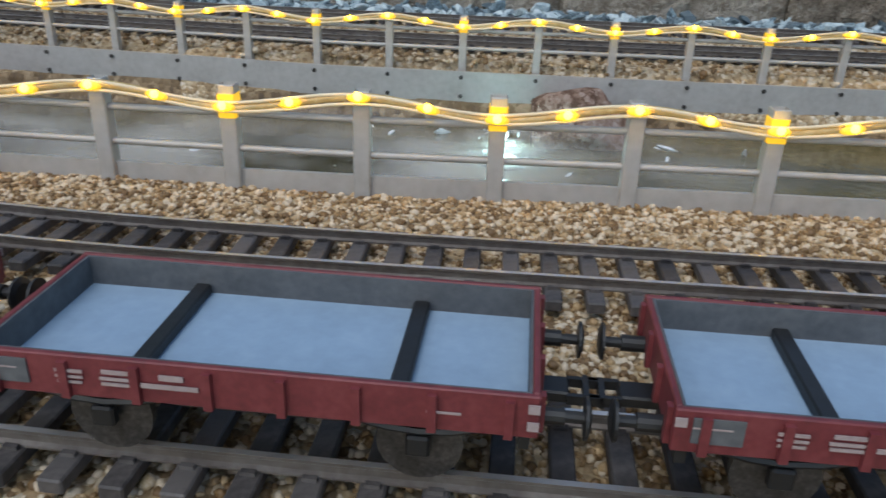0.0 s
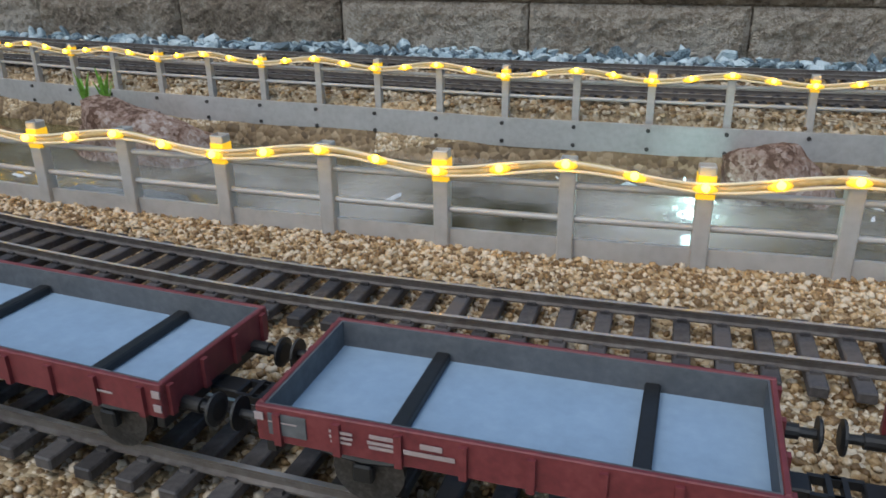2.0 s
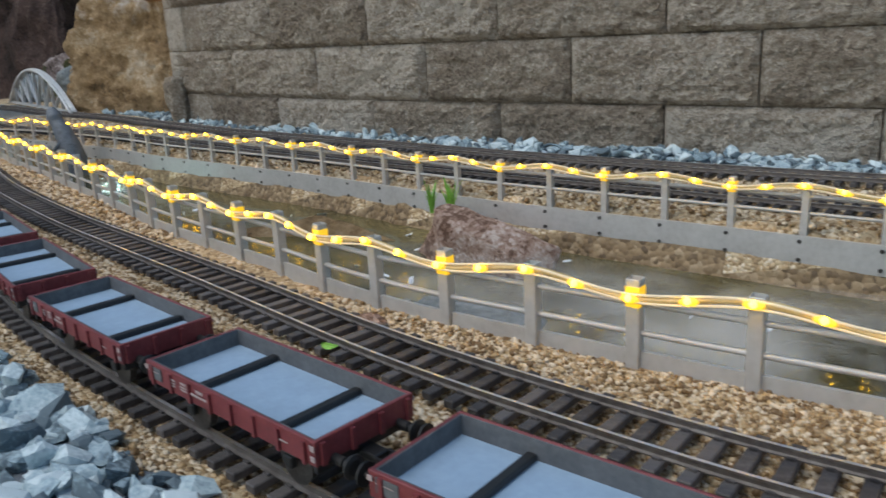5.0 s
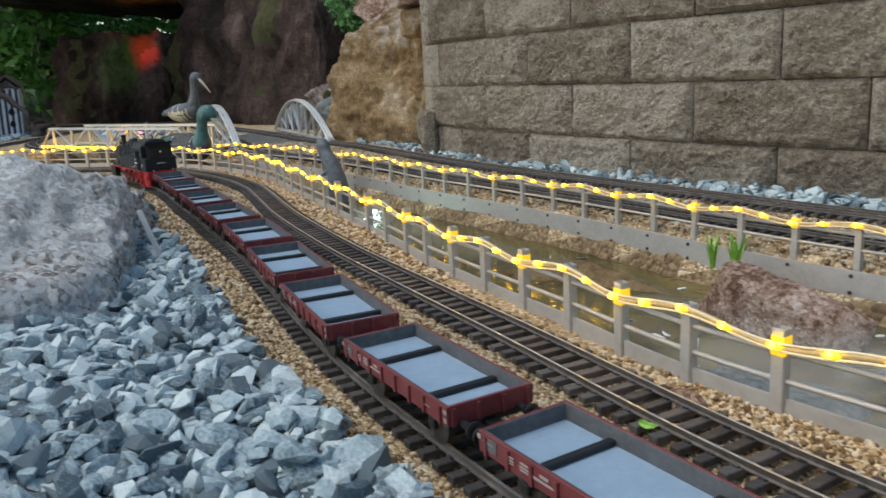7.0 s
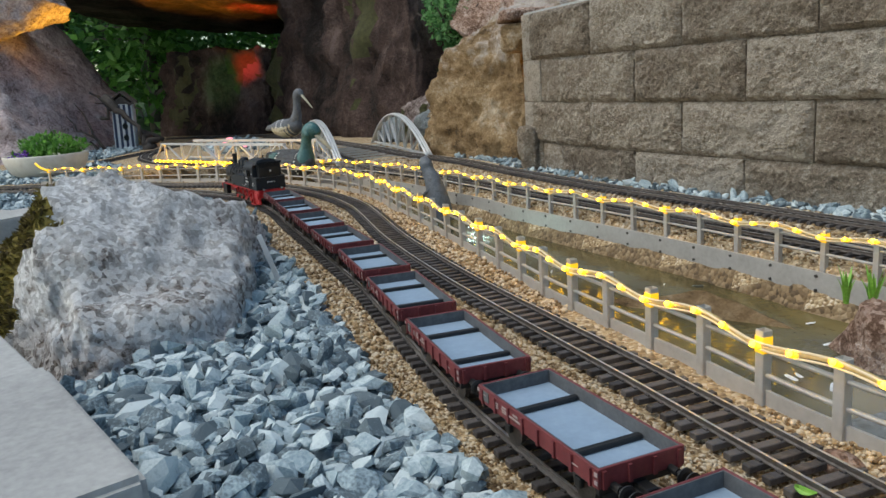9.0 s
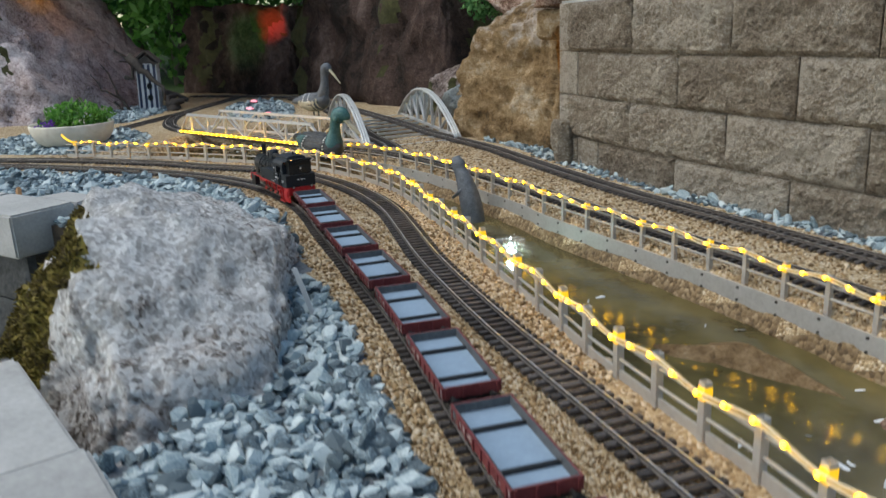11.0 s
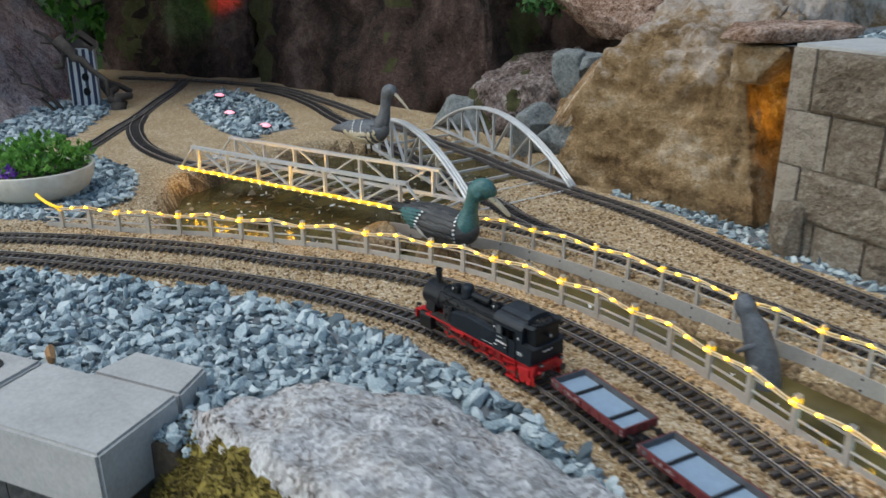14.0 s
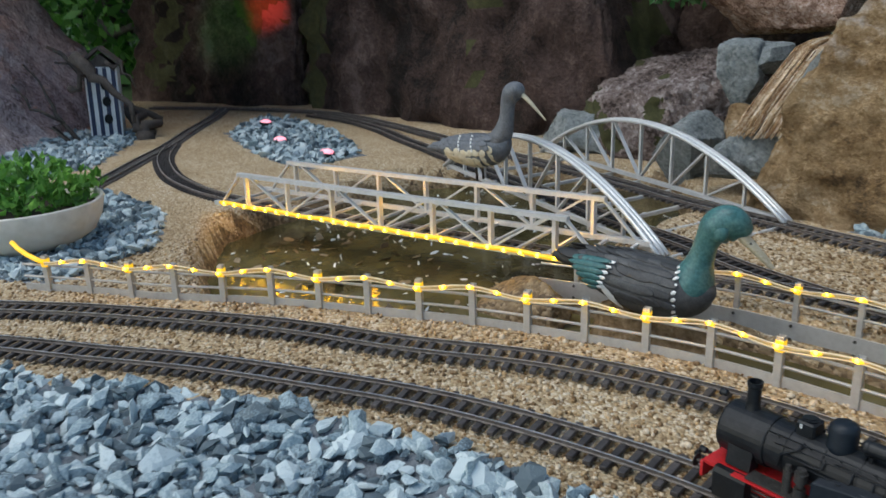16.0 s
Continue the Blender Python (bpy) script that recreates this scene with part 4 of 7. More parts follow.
for r, (z0, z1) in enumerate(ROWS_Z):
    start = -0.144 if r % 2 == 0 else -0.373
    joints = [start + 0.43 * k for k in range(-5, 8)]
    joints = sorted([j for j in joints if -2.55 < j < 1.7] + [-2.6], reverse=True)
    if r % 2 == 0:
        joints.insert(len(joints) - 1, -2.45)
    joints = sorted({round(j, 4) for j in joints}, reverse=True)
    for k, (a, b) in enumerate(zip(joints, joints[1:])):
        if a - b > 0.05:
            BLOCK_JOBS.append((a, b, z0, z1, r, k))
tagged(sheet("upper_bed", np.arange(-2.75, 2.0, 0.15), np.arange(0, 3.0, 0.2), lambda x, y: 0.57 + 0 * x, lambda x, y: np.zeros(len(x)), ["bed"]), "grey stone bed on top of the retaining wall", "ground", kind="structure")
upper = bpy.data.objects["upper_bed"]
for v in upper.data.vertices:
    v.co.y += float(WALL_LINE.y(min(max(v.co.x, -2.6), 1.7))) + 0.12
rng = np.random.RandomState(77)
ux = rng.uniform(-2.6, 0.2, 7000)
uy = WALL_LINE.y(ux) + rng.uniform(0.3, 1.5, 7000)
MULCH = [(-2.05, 2.27), (-2.3, 2.9), (-2.7, 3.5), (2.2, 3.5), (2.2, 2.0), (-1.6, 2.05)]
mulched = inside(MULCH, ux, uy) > 0
top = np.stack([ux, uy, np.full(len(ux), 0.575) + rng.uniform(-0.004, 0.012, len(ux)), rng.uniform(0.012, 0.021, len(ux))], -1)
scatter("crushed_stone", chips, top[~mulched], "crushed", "blue-grey crushed stone on top of the wall", "crushed stone", smooth=False)
flakes = [(v * (1.6, 0.6, 0.4), f) for v, f in chips[:12]]
scatter("bark_mulch", flakes, top[mulched] * (1, 1, 1, 1.1), "mulch", "brown bark mulch chips on the upper bed", "mulch", smooth=False, seed=5)

# ---- boulders ----


def rock(name, c, size, material, label, seed=0, cuts=14, rough=0.06, sub=5, turn=0.0, tilt=0.0, category="boulder", keep=0.82, faces=(), second=None, pick=None, grit=0.5, blocky=0):
    """A boulder: a ball cut into facets (faces: outward normal and a point in the place), then roughened at four sizes."""
    rng = np.random.RandomState(seed)
    bm = bmesh.new()
    bmesh.ops.create_icosphere(bm, subdivisions=sub, radius=1.0)
    v = np.array([x.co for x in bm.verts])
    if blocky:
        v /= (np.abs(v) ** blocky).sum(1)[:, None] ** (1 / blocky)
        v *= 0.85
    for _ in range(cuts):
        n = rng.normal(size=3)
        n /= np.linalg.norm(n)
        v -= np.maximum(0, v @ n - rng.uniform(keep - 0.27, keep))[:, None] * n
    c = np.array(c, float)
    v = (v * size) @ np.array(pose(0, 0, 0, tilt, 0, turn).to_3x3()).T
    for n, p in faces:
        n = np.array(n, float) / np.linalg.norm(n)
        v -= np.maximum(0, (v + c - p) @ n)[:, None] * n
    mean = float(np.mean(size))
    nn = v / np.linalg.norm(v / size, axis=1)[:, None] / size
    nn /= np.linalg.norm(nn, axis=1)[:, None]
    off = Vector((seed * 3.1, seed * 1.7, 0))
    d = np.empty(len(v))
    for k, p in enumerate(v):
        q = Vector(p) / mean
        d[k] = noise.fractal(q * 1.6 + off, 0.9, 2.1, 4) * rough - max(0.0, 0.18 - abs(noise.noise(q * 2.3 + off))) * rough * 1.6 + noise.fractal(q * 8 + off, 0.6, 2.2, 4) * rough * grit
    v = v + nn * (d * mean)[:, None]
    for x, p in zip(bm.verts, v):
        x.co = p
    ob = part(name, bm, material, None, smooth=True)
    ob.location = c
    tagged(ob, label, category)
    if second:
        ob.data.materials.append(M[second])
        at = Vector(c)
        for f in ob.data.polygons:
            if pick(f.center + at, f.normal):
                f.material_index = 1
    return ob

def moss_side(p, n):
    """The sloping flank, up to a ragged rim."""
    front = (p - Vector((-2.709, 0.405, 0.059))).dot(Vector((-0.16, -0.79, 0.59)))
    rim = 0.335 - 0.10 * (p.x + 2.26) + 0.05 * noise.noise(p * 6) + 0.02 * noise.noise(p * 24)
    return front > -0.03 and p.y < rim and p.x < -1.52 + 0.14 * noise.noise(p * 5) and noise.noise(p * 11) > -0.45


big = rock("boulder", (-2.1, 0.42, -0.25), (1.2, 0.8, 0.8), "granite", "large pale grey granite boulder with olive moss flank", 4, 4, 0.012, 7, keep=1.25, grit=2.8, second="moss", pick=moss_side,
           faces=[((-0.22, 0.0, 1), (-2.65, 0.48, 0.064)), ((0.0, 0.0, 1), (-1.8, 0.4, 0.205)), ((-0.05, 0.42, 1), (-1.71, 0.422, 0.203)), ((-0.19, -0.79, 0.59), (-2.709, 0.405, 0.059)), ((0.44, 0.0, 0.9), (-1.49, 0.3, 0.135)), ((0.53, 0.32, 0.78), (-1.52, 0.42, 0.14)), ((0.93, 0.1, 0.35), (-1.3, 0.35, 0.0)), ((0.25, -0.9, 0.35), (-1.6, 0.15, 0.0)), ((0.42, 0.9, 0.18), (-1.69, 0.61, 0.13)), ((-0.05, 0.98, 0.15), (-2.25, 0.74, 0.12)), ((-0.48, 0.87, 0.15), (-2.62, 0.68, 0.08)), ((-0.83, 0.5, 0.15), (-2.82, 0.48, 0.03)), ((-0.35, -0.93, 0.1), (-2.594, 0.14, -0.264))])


def moss_tufts(ob, count, seed):
    """Short upright moss blades over the mossy faces."""
    rng = np.random.RandomState(seed)
    faces = [f for f in ob.data.polygons if f.material_index == 1]
    vs, fs = [], []
    for k in range(count):
        f = faces[rng.randint(len(faces))]
        w = rng.dirichlet((1, 1, 1))
        p = sum((ob.data.vertices[i].co * float(u) for i, u in zip(f.vertices, w)), Vector())
        n = (f.normal + Vector(rng.normal(size=3) * 0.45)).normalized()
        s = n.cross(Vector(rng.normal(size=3))).normalized()
        h = rng.uniform(0.004, 0.014)
        base = len(vs)
        vs += [p - s * h * 0.35 - n * 0.002, p + s * h * 0.35 - n * 0.002, p + n * h]
        fs.append((base, base + 1, base + 2))
    me = bpy.data.meshes.new("moss")
    me.from_pydata([tuple(v) for v in vs], [], fs)
    me.materials.append(M["moss"])
    t = new("moss", me)
    t.parent = ob
    return tagged(t, "tufts of olive moss", kind="stuff")


moss_tufts(big, 32000, 3)

def mossy(p, n):
    return noise.noise(p * 5) + 0.5 * noise.noise(p * 14) > 0.28


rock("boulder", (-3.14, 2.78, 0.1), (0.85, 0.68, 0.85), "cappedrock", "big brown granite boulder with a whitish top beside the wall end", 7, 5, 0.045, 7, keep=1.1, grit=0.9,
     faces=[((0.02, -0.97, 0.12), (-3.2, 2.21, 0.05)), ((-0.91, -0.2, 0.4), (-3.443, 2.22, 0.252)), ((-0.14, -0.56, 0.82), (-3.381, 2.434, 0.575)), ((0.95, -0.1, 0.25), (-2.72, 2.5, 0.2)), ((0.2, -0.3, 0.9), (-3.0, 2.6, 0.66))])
rock("boulder", (-4.28, 2.93, 0.08), (0.40, 0.34, 0.36), "pinkrock", "grey-pink lichened boulder behind the arch bridge", 9, 8, 0.06, 6, keep=0.95, grit=0.8, second="darkmoss", pick=mossy,
     faces=[((-0.1, -0.25, 0.97), (-4.25, 2.68, 0.255)), ((0.9, -0.4, 0.2), (-4.0, 2.72, 0.2)), ((0.1, -0.95, 0.2), (-4.2, 2.57, 0.2)), ((-0.7, -0.5, 0.5), (-4.52, 2.75, 0.26))])
rock("boulder", (-4.0, 3.2, 0.66), (0.5, 0.34, 0.29), "redrock", "pinkish granite boulder above the waterfall", 12, 9, 0.06, 6, faces=[((0, -0.1, -1), (-4.0, 3.0, 0.38))])
rock("boulder", (-2.74, 2.36, 0.60), (0.14, 0.24, 0.03), "redrock", "flat reddish stone on the wall corner", 15, 2, 0.05, 5, -30, keep=0.95, blocky=6)
rock("boulder", (-2.76, 2.26, 0.51), (0.1, 0.09, 0.07), "brownrock", "brown wedge stone under the flat corner stone", 13, 3, 0.05, 5, 20, keep=0.95, blocky=6)
rock("boulder", (-3.0, 2.85, 0.66), (0.17, 0.14, 0.13), "granite", "pale squarish granite stone above the brown boulder", 14, 6, 0.04, 5, 25, keep=0.9, blocky=6)
rock("boulder", (-3.85, 2.66, 0.30), (0.085, 0.07, 0.16), "slabstone", "upright blue-grey wedge stone beside the waterfall", 16, 6, 0.04, 5, 10, faces=[((0.8, -0.1, -0.45), (-3.79, 2.62, 0.28)), ((-0.85, -0.1, -0.4), (-3.90, 2.62, 0.30)), ((0, -0.2, 1), (-3.85, 2.6, 0.42))], blocky=7)
rock("boulder", (-3.78, 2.68, 0.375), (0.085, 0.07, 0.06), "slabstone", "small blue-grey stone at the waterfall lip", 17, 6, 0.04, 5, blocky=7)
edge_slab = rock("boulder", (-3.50, 2.47, 0.345), (0.21, 0.07, 0.035), "slabstone", "long pale slab stone edging the waterfall", 18, 6, 0.05, 5, 12, 0, blocky=7)
edge_slab.rotation_euler = (0.45, radians(-58), radians(-20))
rock("boulder", (-3.66, 2.40, 0.10), (0.13, 0.09, 0.10), "slabstone", "tilted grey slab stone at the waterfall foot", 19, 7, 0.06, 5, 10, 25, blocky=7, faces=[((-0.5, -0.3, 0.8), (-3.7, 2.35, 0.15)), ((0.6, -0.4, 0.7), (-3.6, 2.35, 0.17))])
rock("boulder", (-3.95, 2.54, 0.06), (0.17, 0.1, 0.17), "slabstone", "grey triangular slab stone under the lichened boulder", 11, 6, 0.05, 5, -8, 18, blocky=7, faces=[((-0.75, -0.2, 0.65), (-4.0, 2.5, 0.13)), ((0.7, -0.2, 0.7), (-3.87, 2.5, 0.17))])
rock("boulder", (-4.52, 2.62, 0.05), (0.2, 0.12, 0.11), "slabstone", "broken grey stone beside the far track", 27, 8, 0.06, 5, 30, 10, blocky=5)
rock("boulder", (-3.80, 2.58, 0.17), (0.07, 0.06, 0.07), "brownrock", "small brown stone wedged beside the waterfall", 28, 8, 0.06, 4)
rock("boulder", (-3.62, 2.78, 0.2), (0.22, 0.14, 0.22), "brownrock", "brown stone carrying the waterfall channel", 20, 14, 0.05, 5)
# the stone shelter at the back
rock("boulder", (-6.95, 0.5, 0.25), (1.35, 1.5, 1.5), "leanrock", "huge leaning purple-pink granite boulder", 21, 5, 0.04, 6, keep=1.1, grit=1.3, second="darkmoss", pick=lambda p, n: mossy(p, n) and p.y < 0.5,
     faces=[((0.5, 0.64, 0.58), (-6.57, 1.07, 0.05)), ((0.8, -0.25, 0.42), (-6.05, 0.75, 0.0)), ((0.35, 0.92, 0.1), (-6.72, 1.36, 0.0)), ((0.1, 0.1, 1), (-6.9, 0.8, 1.05))])
rock("boulder", (-7.05, 0.70, 1.12), (0.66, 0.54, 0.32), "leanrock", "rounded stone lying on the leaning boulder", 24, 9, 0.06, 6, 20)
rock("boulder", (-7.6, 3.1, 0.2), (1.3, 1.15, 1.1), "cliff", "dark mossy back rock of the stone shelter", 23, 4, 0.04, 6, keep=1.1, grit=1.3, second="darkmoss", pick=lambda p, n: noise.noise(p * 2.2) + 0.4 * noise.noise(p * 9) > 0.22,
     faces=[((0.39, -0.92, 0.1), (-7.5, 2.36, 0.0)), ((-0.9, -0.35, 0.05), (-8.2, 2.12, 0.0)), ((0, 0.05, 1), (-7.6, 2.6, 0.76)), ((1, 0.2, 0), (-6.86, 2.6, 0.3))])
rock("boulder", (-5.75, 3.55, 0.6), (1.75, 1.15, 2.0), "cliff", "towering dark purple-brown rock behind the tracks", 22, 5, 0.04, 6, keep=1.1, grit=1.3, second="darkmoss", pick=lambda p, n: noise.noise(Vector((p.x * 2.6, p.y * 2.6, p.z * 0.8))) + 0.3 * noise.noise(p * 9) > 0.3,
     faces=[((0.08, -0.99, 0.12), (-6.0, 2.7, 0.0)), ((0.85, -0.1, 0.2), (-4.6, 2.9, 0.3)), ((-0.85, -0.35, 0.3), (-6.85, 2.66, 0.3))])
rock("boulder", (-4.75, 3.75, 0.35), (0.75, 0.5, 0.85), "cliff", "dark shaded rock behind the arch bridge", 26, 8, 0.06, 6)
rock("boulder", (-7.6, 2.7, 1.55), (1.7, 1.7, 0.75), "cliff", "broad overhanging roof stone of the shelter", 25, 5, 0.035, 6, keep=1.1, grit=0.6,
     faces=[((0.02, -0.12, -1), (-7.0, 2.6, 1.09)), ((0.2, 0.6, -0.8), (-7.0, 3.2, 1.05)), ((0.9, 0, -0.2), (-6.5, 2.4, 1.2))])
rock("stone_post", (-2.515, 2.06, 0.07), (0.045, 0.04, 0.115), "block", "short weathered stone post standing at the wall end", 29, 4, 0.05, 4, 10, category="post", blocky=6)
# pond stones
rock("boulder", (-0.665, 1.222, -0.085), (0.175, 0.105, 0.098), "redrock", "reddish granite stone in the pond", 31, 12, 0.06, 4)
rock("boulder", (0.30, 1.24, -0.08), (0.10, 0.07, 0.09), "redrock", "reddish speckled stone by the pond fogger", 32, 12, 0.06, 4)
rock("boulder", (-0.55, 0.95, -0.11), (0.16, 0.09, 0.05), "slabstone", "flat dark stone under the pond water edge", 33, 6, 0.06, 4, blocky=7)
rock("boulder", (-1.05, 1.23, -0.118), (0.26, 0.09, 0.075), "brownrock", "flat brown stone in the shallow pond", 34, 12, 0.06, 4)
rock("boulder", (-3.56, 1.37, -0.07), (0.14, 0.09, 0.07), "mud", "gravelly stone below the truss bridge end", 35, 12, 0.06, 4)
rock("boulder", (-0.48, 0.735, 0.0), (0.022, 0.016, 0.012), "redrock", "small reddish stone at the fence foot", 36, 8, 0.06, 3)
for k, (x, y) in enumerate(((-3.75, 1.15), (-3.62, 1.2), (-3.9, 1.05), (-3.5, 1.28), (-3.66, 1.08))):
    rock("stone", (x, y, -0.1), (0.06, 0.045, 0.02), "granite", "flat pale stone just out of the pond water", 41 + k, 10, 0.05, 3, 30 * k, category="stone")

# ---- cap slabs and lower wall ----


def slab(outline, z0, z1, label):
    bm = bmesh.new()
    prism(bm, outline, z0, z1, lambda u, v, w: (u, v, w))
    bmesh.ops.recalc_face_normals(bm, faces=bm.faces)
    bmesh.ops.bevel(bm, geom=list(bm.edges), offset=0.006, segments=2, affect="EDGES")
    return tagged(part("cap_slab", bm, "cap"), label, "cap slab", "cap slabs")


slab([(-1.165, 0.18), (-0.78, 0.21), (-0.74, -0.12), (-1.13, -0.14)], -0.02, 0.05, "grey cast concrete cap slab at the bed edge")
slab([(-1.56, 0.13), (-1.175, 0.175), (-1.14, -0.14), (-1.5, -0.16)], -0.03, 0.04, "grey cast concrete cap slab beside the boulder")
slab([(-2.796, 0.199), (-2.897, 0.388), (-3.217, 0.235), (-3.116, 0.046)], -0.1, 0.034, "grey cast concrete cap slab on the low block wall")
slab([(-2.905, 0.394), (-2.973, 0.482), (-3.145, 0.402), (-3.115, 0.294)], -0.06, 0.028, "short grey concrete cap slab laid behind")
slab([(-3.125, 0.042), (-3.226, 0.231), (-3.546, 0.077), (-3.445, -0.112)], -0.1, 0.034, "grey cast concrete cap slab with a deck lamp")
rock("stone", (-3.268, 0.258, 0.02), (0.02, 0.014, 0.024), "orangestone", "small orange-brown pebble beside the cap slab", 61, 10, 0.05, 4, category="stone")
wall_2 = thing("wall_2", "low grey concrete block wall below the cap slabs", "wall", kind="structure")
LOW_JOBS = [(-2.82 - 0.9 * (0.3 * k + 0.15 + 0.1 * (r % 2)), 0.225 - 0.43 * (0.3 * k + 0.15 + 0.1 * (r % 2)), -0.178 - 0.155 * r, r) for k in range(3) for r in range(3)]
bm = bmesh.new()
box(bm, (-3.2, 0.14, -0.335), (0.76, 0.12, 0.46), Euler((0, 0, radians(25.5))).to_matrix())
box(bm, (-1.15, 0.05, -0.27), (0.8, 0.2, 0.48))
part("core", bm, "soil", wall_2)


def deck_lamp(place, label):
    t = thing("deck_lamp", label, "lamp", "deck lamps")
    bm = bmesh.new()
    lathe(bm, [(0.026, 0.0), (0.026, 0.004), (0.020, 0.006)], 16)
    part("rim", bm, "steel", t)
    bm = bmesh.new()
    ball(bm, (0, 0, 0.006), 0.018, 12, (1, 1, 0.35))
    part("lens", bm, "decklamp", t, "glowing orange lens", smooth=True)
    t.location = place
    return t


deck_lamp((-3.27, 0.14, 0.034), "glowing orange deck lamp on the cap slab")
deck_lamp((-2.66, 2.42, 0.30), "glowing amber lamp set between wall end and boulder")
deck_lamp((-2.05, 2.13, 0.592), "glowing orange deck lamp on the wall top")

# ---- wagons ----


def low_wagon():
    t = thing("flat_wagon", "oxide-red low-sided model wagon with pale blue-grey floor", "wagon", "wagons of the train")
    L, W, z0, z1 = 0.205, 0.083, 0.033, 0.050
    bm = bmesh.new()
    box(bm, (0, 0, 0.0345), (L - 0.004, W - 0.004, 0.003))
    part("floor", bm, "floorblue", t, "pale blue-grey floor")
    for sx, nm in ((0, "side_wall"), (1, "end_wall")):
        for sgn in (-1, 1):
            bm = bmesh.new()
            c = (0, sgn * (W / 2 - 0.0015), (z0 + z1) / 2) if not sx else (sgn * (L / 2 - 0.0015), 0, (z0 + z1) / 2)
            s = (L, 0.0026, z1 - z0) if not sx else (0.0026, W - 0.0056, z1 - z0)
            box(bm, c, s, bevel=0.0005)
            w = part(nm, bm, "wagonred", t)
            n = 8 if not sx else 4
            for k in range(n):
                bm = bmesh.new()
                if sx:
                    box(bm, (sgn * (L / 2 + 0.0007), (k / (n - 1) - 0.5) * W * 0.86, (z0 + z1) / 2 - 0.001), (0.0022, 0.0035, z1 - z0 - 0.002))
                else:
                    box(bm, ((k / (n - 1) - 0.5) * L * 0.9, sgn * (W / 2 + 0.0007), (z0 + z1) / 2 - 0.001), (0.0032, 0.0022, z1 - z0 - 0.002))
                part("stake", bm, "wagonred", w)
            bm = bmesh.new()
            c = (0, sgn * (W / 2 - 0.0034), (z0 + z1) / 2) if not sx else (sgn * (L / 2 - 0.0034), 0, (z0 + z1) / 2)
            s = (L - 0.006, 0.0010, z1 - z0 - 0.001) if not sx else (0.0010, W - 0.008, z1 - z0 - 0.001)
            box(bm, c, s)
            part("lining", bm, "wagongrey", w, "dark grey inner face")
    for x in (-0.052, 0.046):
        bm = bmesh.new()
        box(bm, (x, 0, 0.0385), (0.007, W - 0.009, 0.005), bevel=0.0008)
        part("cross_beam", bm, "darkplastic", t, "dark cross beam on the floor")
    bm = bmesh.new()
    for sgn in (-1, 1):
        prism(bm, [(-0.095, 0.033), (0.095, 0.033), (0.095, 0.029), (0.05, 0.029), (0.03, 0.025), (-0.03, 0.025), (-0.05, 0.029), (-0.095, 0.029)], sgn * 0.028, sgn * 0.031, lambda u, v, w: (u, w, v))
    for x in (-0.098, 0.098):
        box(bm, (x, 0, 0.03), (0.004, 0.078, 0.007))
    part("underframe", bm, "darkplastic", t)
    for x in (-0.06, 0.06):
        bm = bmesh.new()
        for sgn in (-1, 1):
            lathe(bm, [(0.004, -0.004), (0.0148, -0.0032), (0.0155, -0.0022), (0.0155, 0.0022), (0.0165, 0.0026), (0.0165, 0.0036), (0.004, 0.004)], 20, Matrix.Translation((x, sgn * 0.0228, 0.0152)) @ Matrix.Rotation(radians(-90 * sgn), 4, "X"))
        cyl(bm, (x, -0.024, 0.0152), (x, 0.024, 0.0152), 0.0025, 8)
        part("wheelset", bm, "steel", t, smooth=False)
        for sgn in (-1, 1):
            bm = bmesh.new()
            box(bm, (x, sgn * 0.031, 0.018), (0.009, 0.005, 0.009), bevel=0.001)
            sweep(bm, [(x - 0.026, sgn * 0.0305, 0.028), (x - 0.012, sgn * 0.0305, 0.0245), (x, sgn * 0.0305, 0.0235), (x + 0.012, sgn * 0.0305, 0.0245), (x + 0.026, sgn * 0.0305, 0.028)], 0.0017, 6)
            part("axle_box", bm, "darkplastic", t)
    for sx in (-1, 1):
        for sy in (-1, 1):
            bm = bmesh.new()
            cyl(bm, (sx * 0.099, sy * 0.0273, 0.0335), (sx * 0.112, sy * 0.0273, 0.0335), 0.0035, 12)
            cyl(bm, (sx * 0.112, sy * 0.0273, 0.0335), (sx * 0.119, sy * 0.0273, 0.0335), 0.0022, 10)
            lathe(bm, [(0.0078, 0.0), (0.0078, 0.0012), (0.005, 0.0022)], 18, Matrix.Translation((sx * 0.119, sy * 0.0273, 0.0335)) @ Matrix.Rotation(radians(90 * sx), 4, "Y"))
            part("buffer", bm, "darkplastic", t)
        bm = bmesh.new()
        box(bm, (sx * 0.107, 0, 0.0265), (0.016, 0.012, 0.005), bevel=0.0008)
        box(bm, (sx * 0.121, 0.006, 0.0265), (0.014, 0.0022, 0.004))
        box(bm, (sx * 0.121, -0.006, 0.0265), (0.014, 0.0022, 0.004))
        box(bm, (sx * 0.1275, 0, 0.0265), (0.0022, 0.0142, 0.005))
        part("coupling", bm, "darkplastic", t, "black loop coupling")
    # lettering: white bars that cannot be read, and a dark plate at each corner
    for sgn in (-1, 1):
        bm = bmesh.new()
        box(bm, (sgn * 0.088, sgn * (W / 2 + 0.0003), 0.0425), (0.017, 0.0006, 0.010))
        part("data_plate", bm, "wagongrey", t)
    bm = bmesh.new()
    for sgn in (-1, 1):
        y = sgn * (W / 2 + 0.0006)
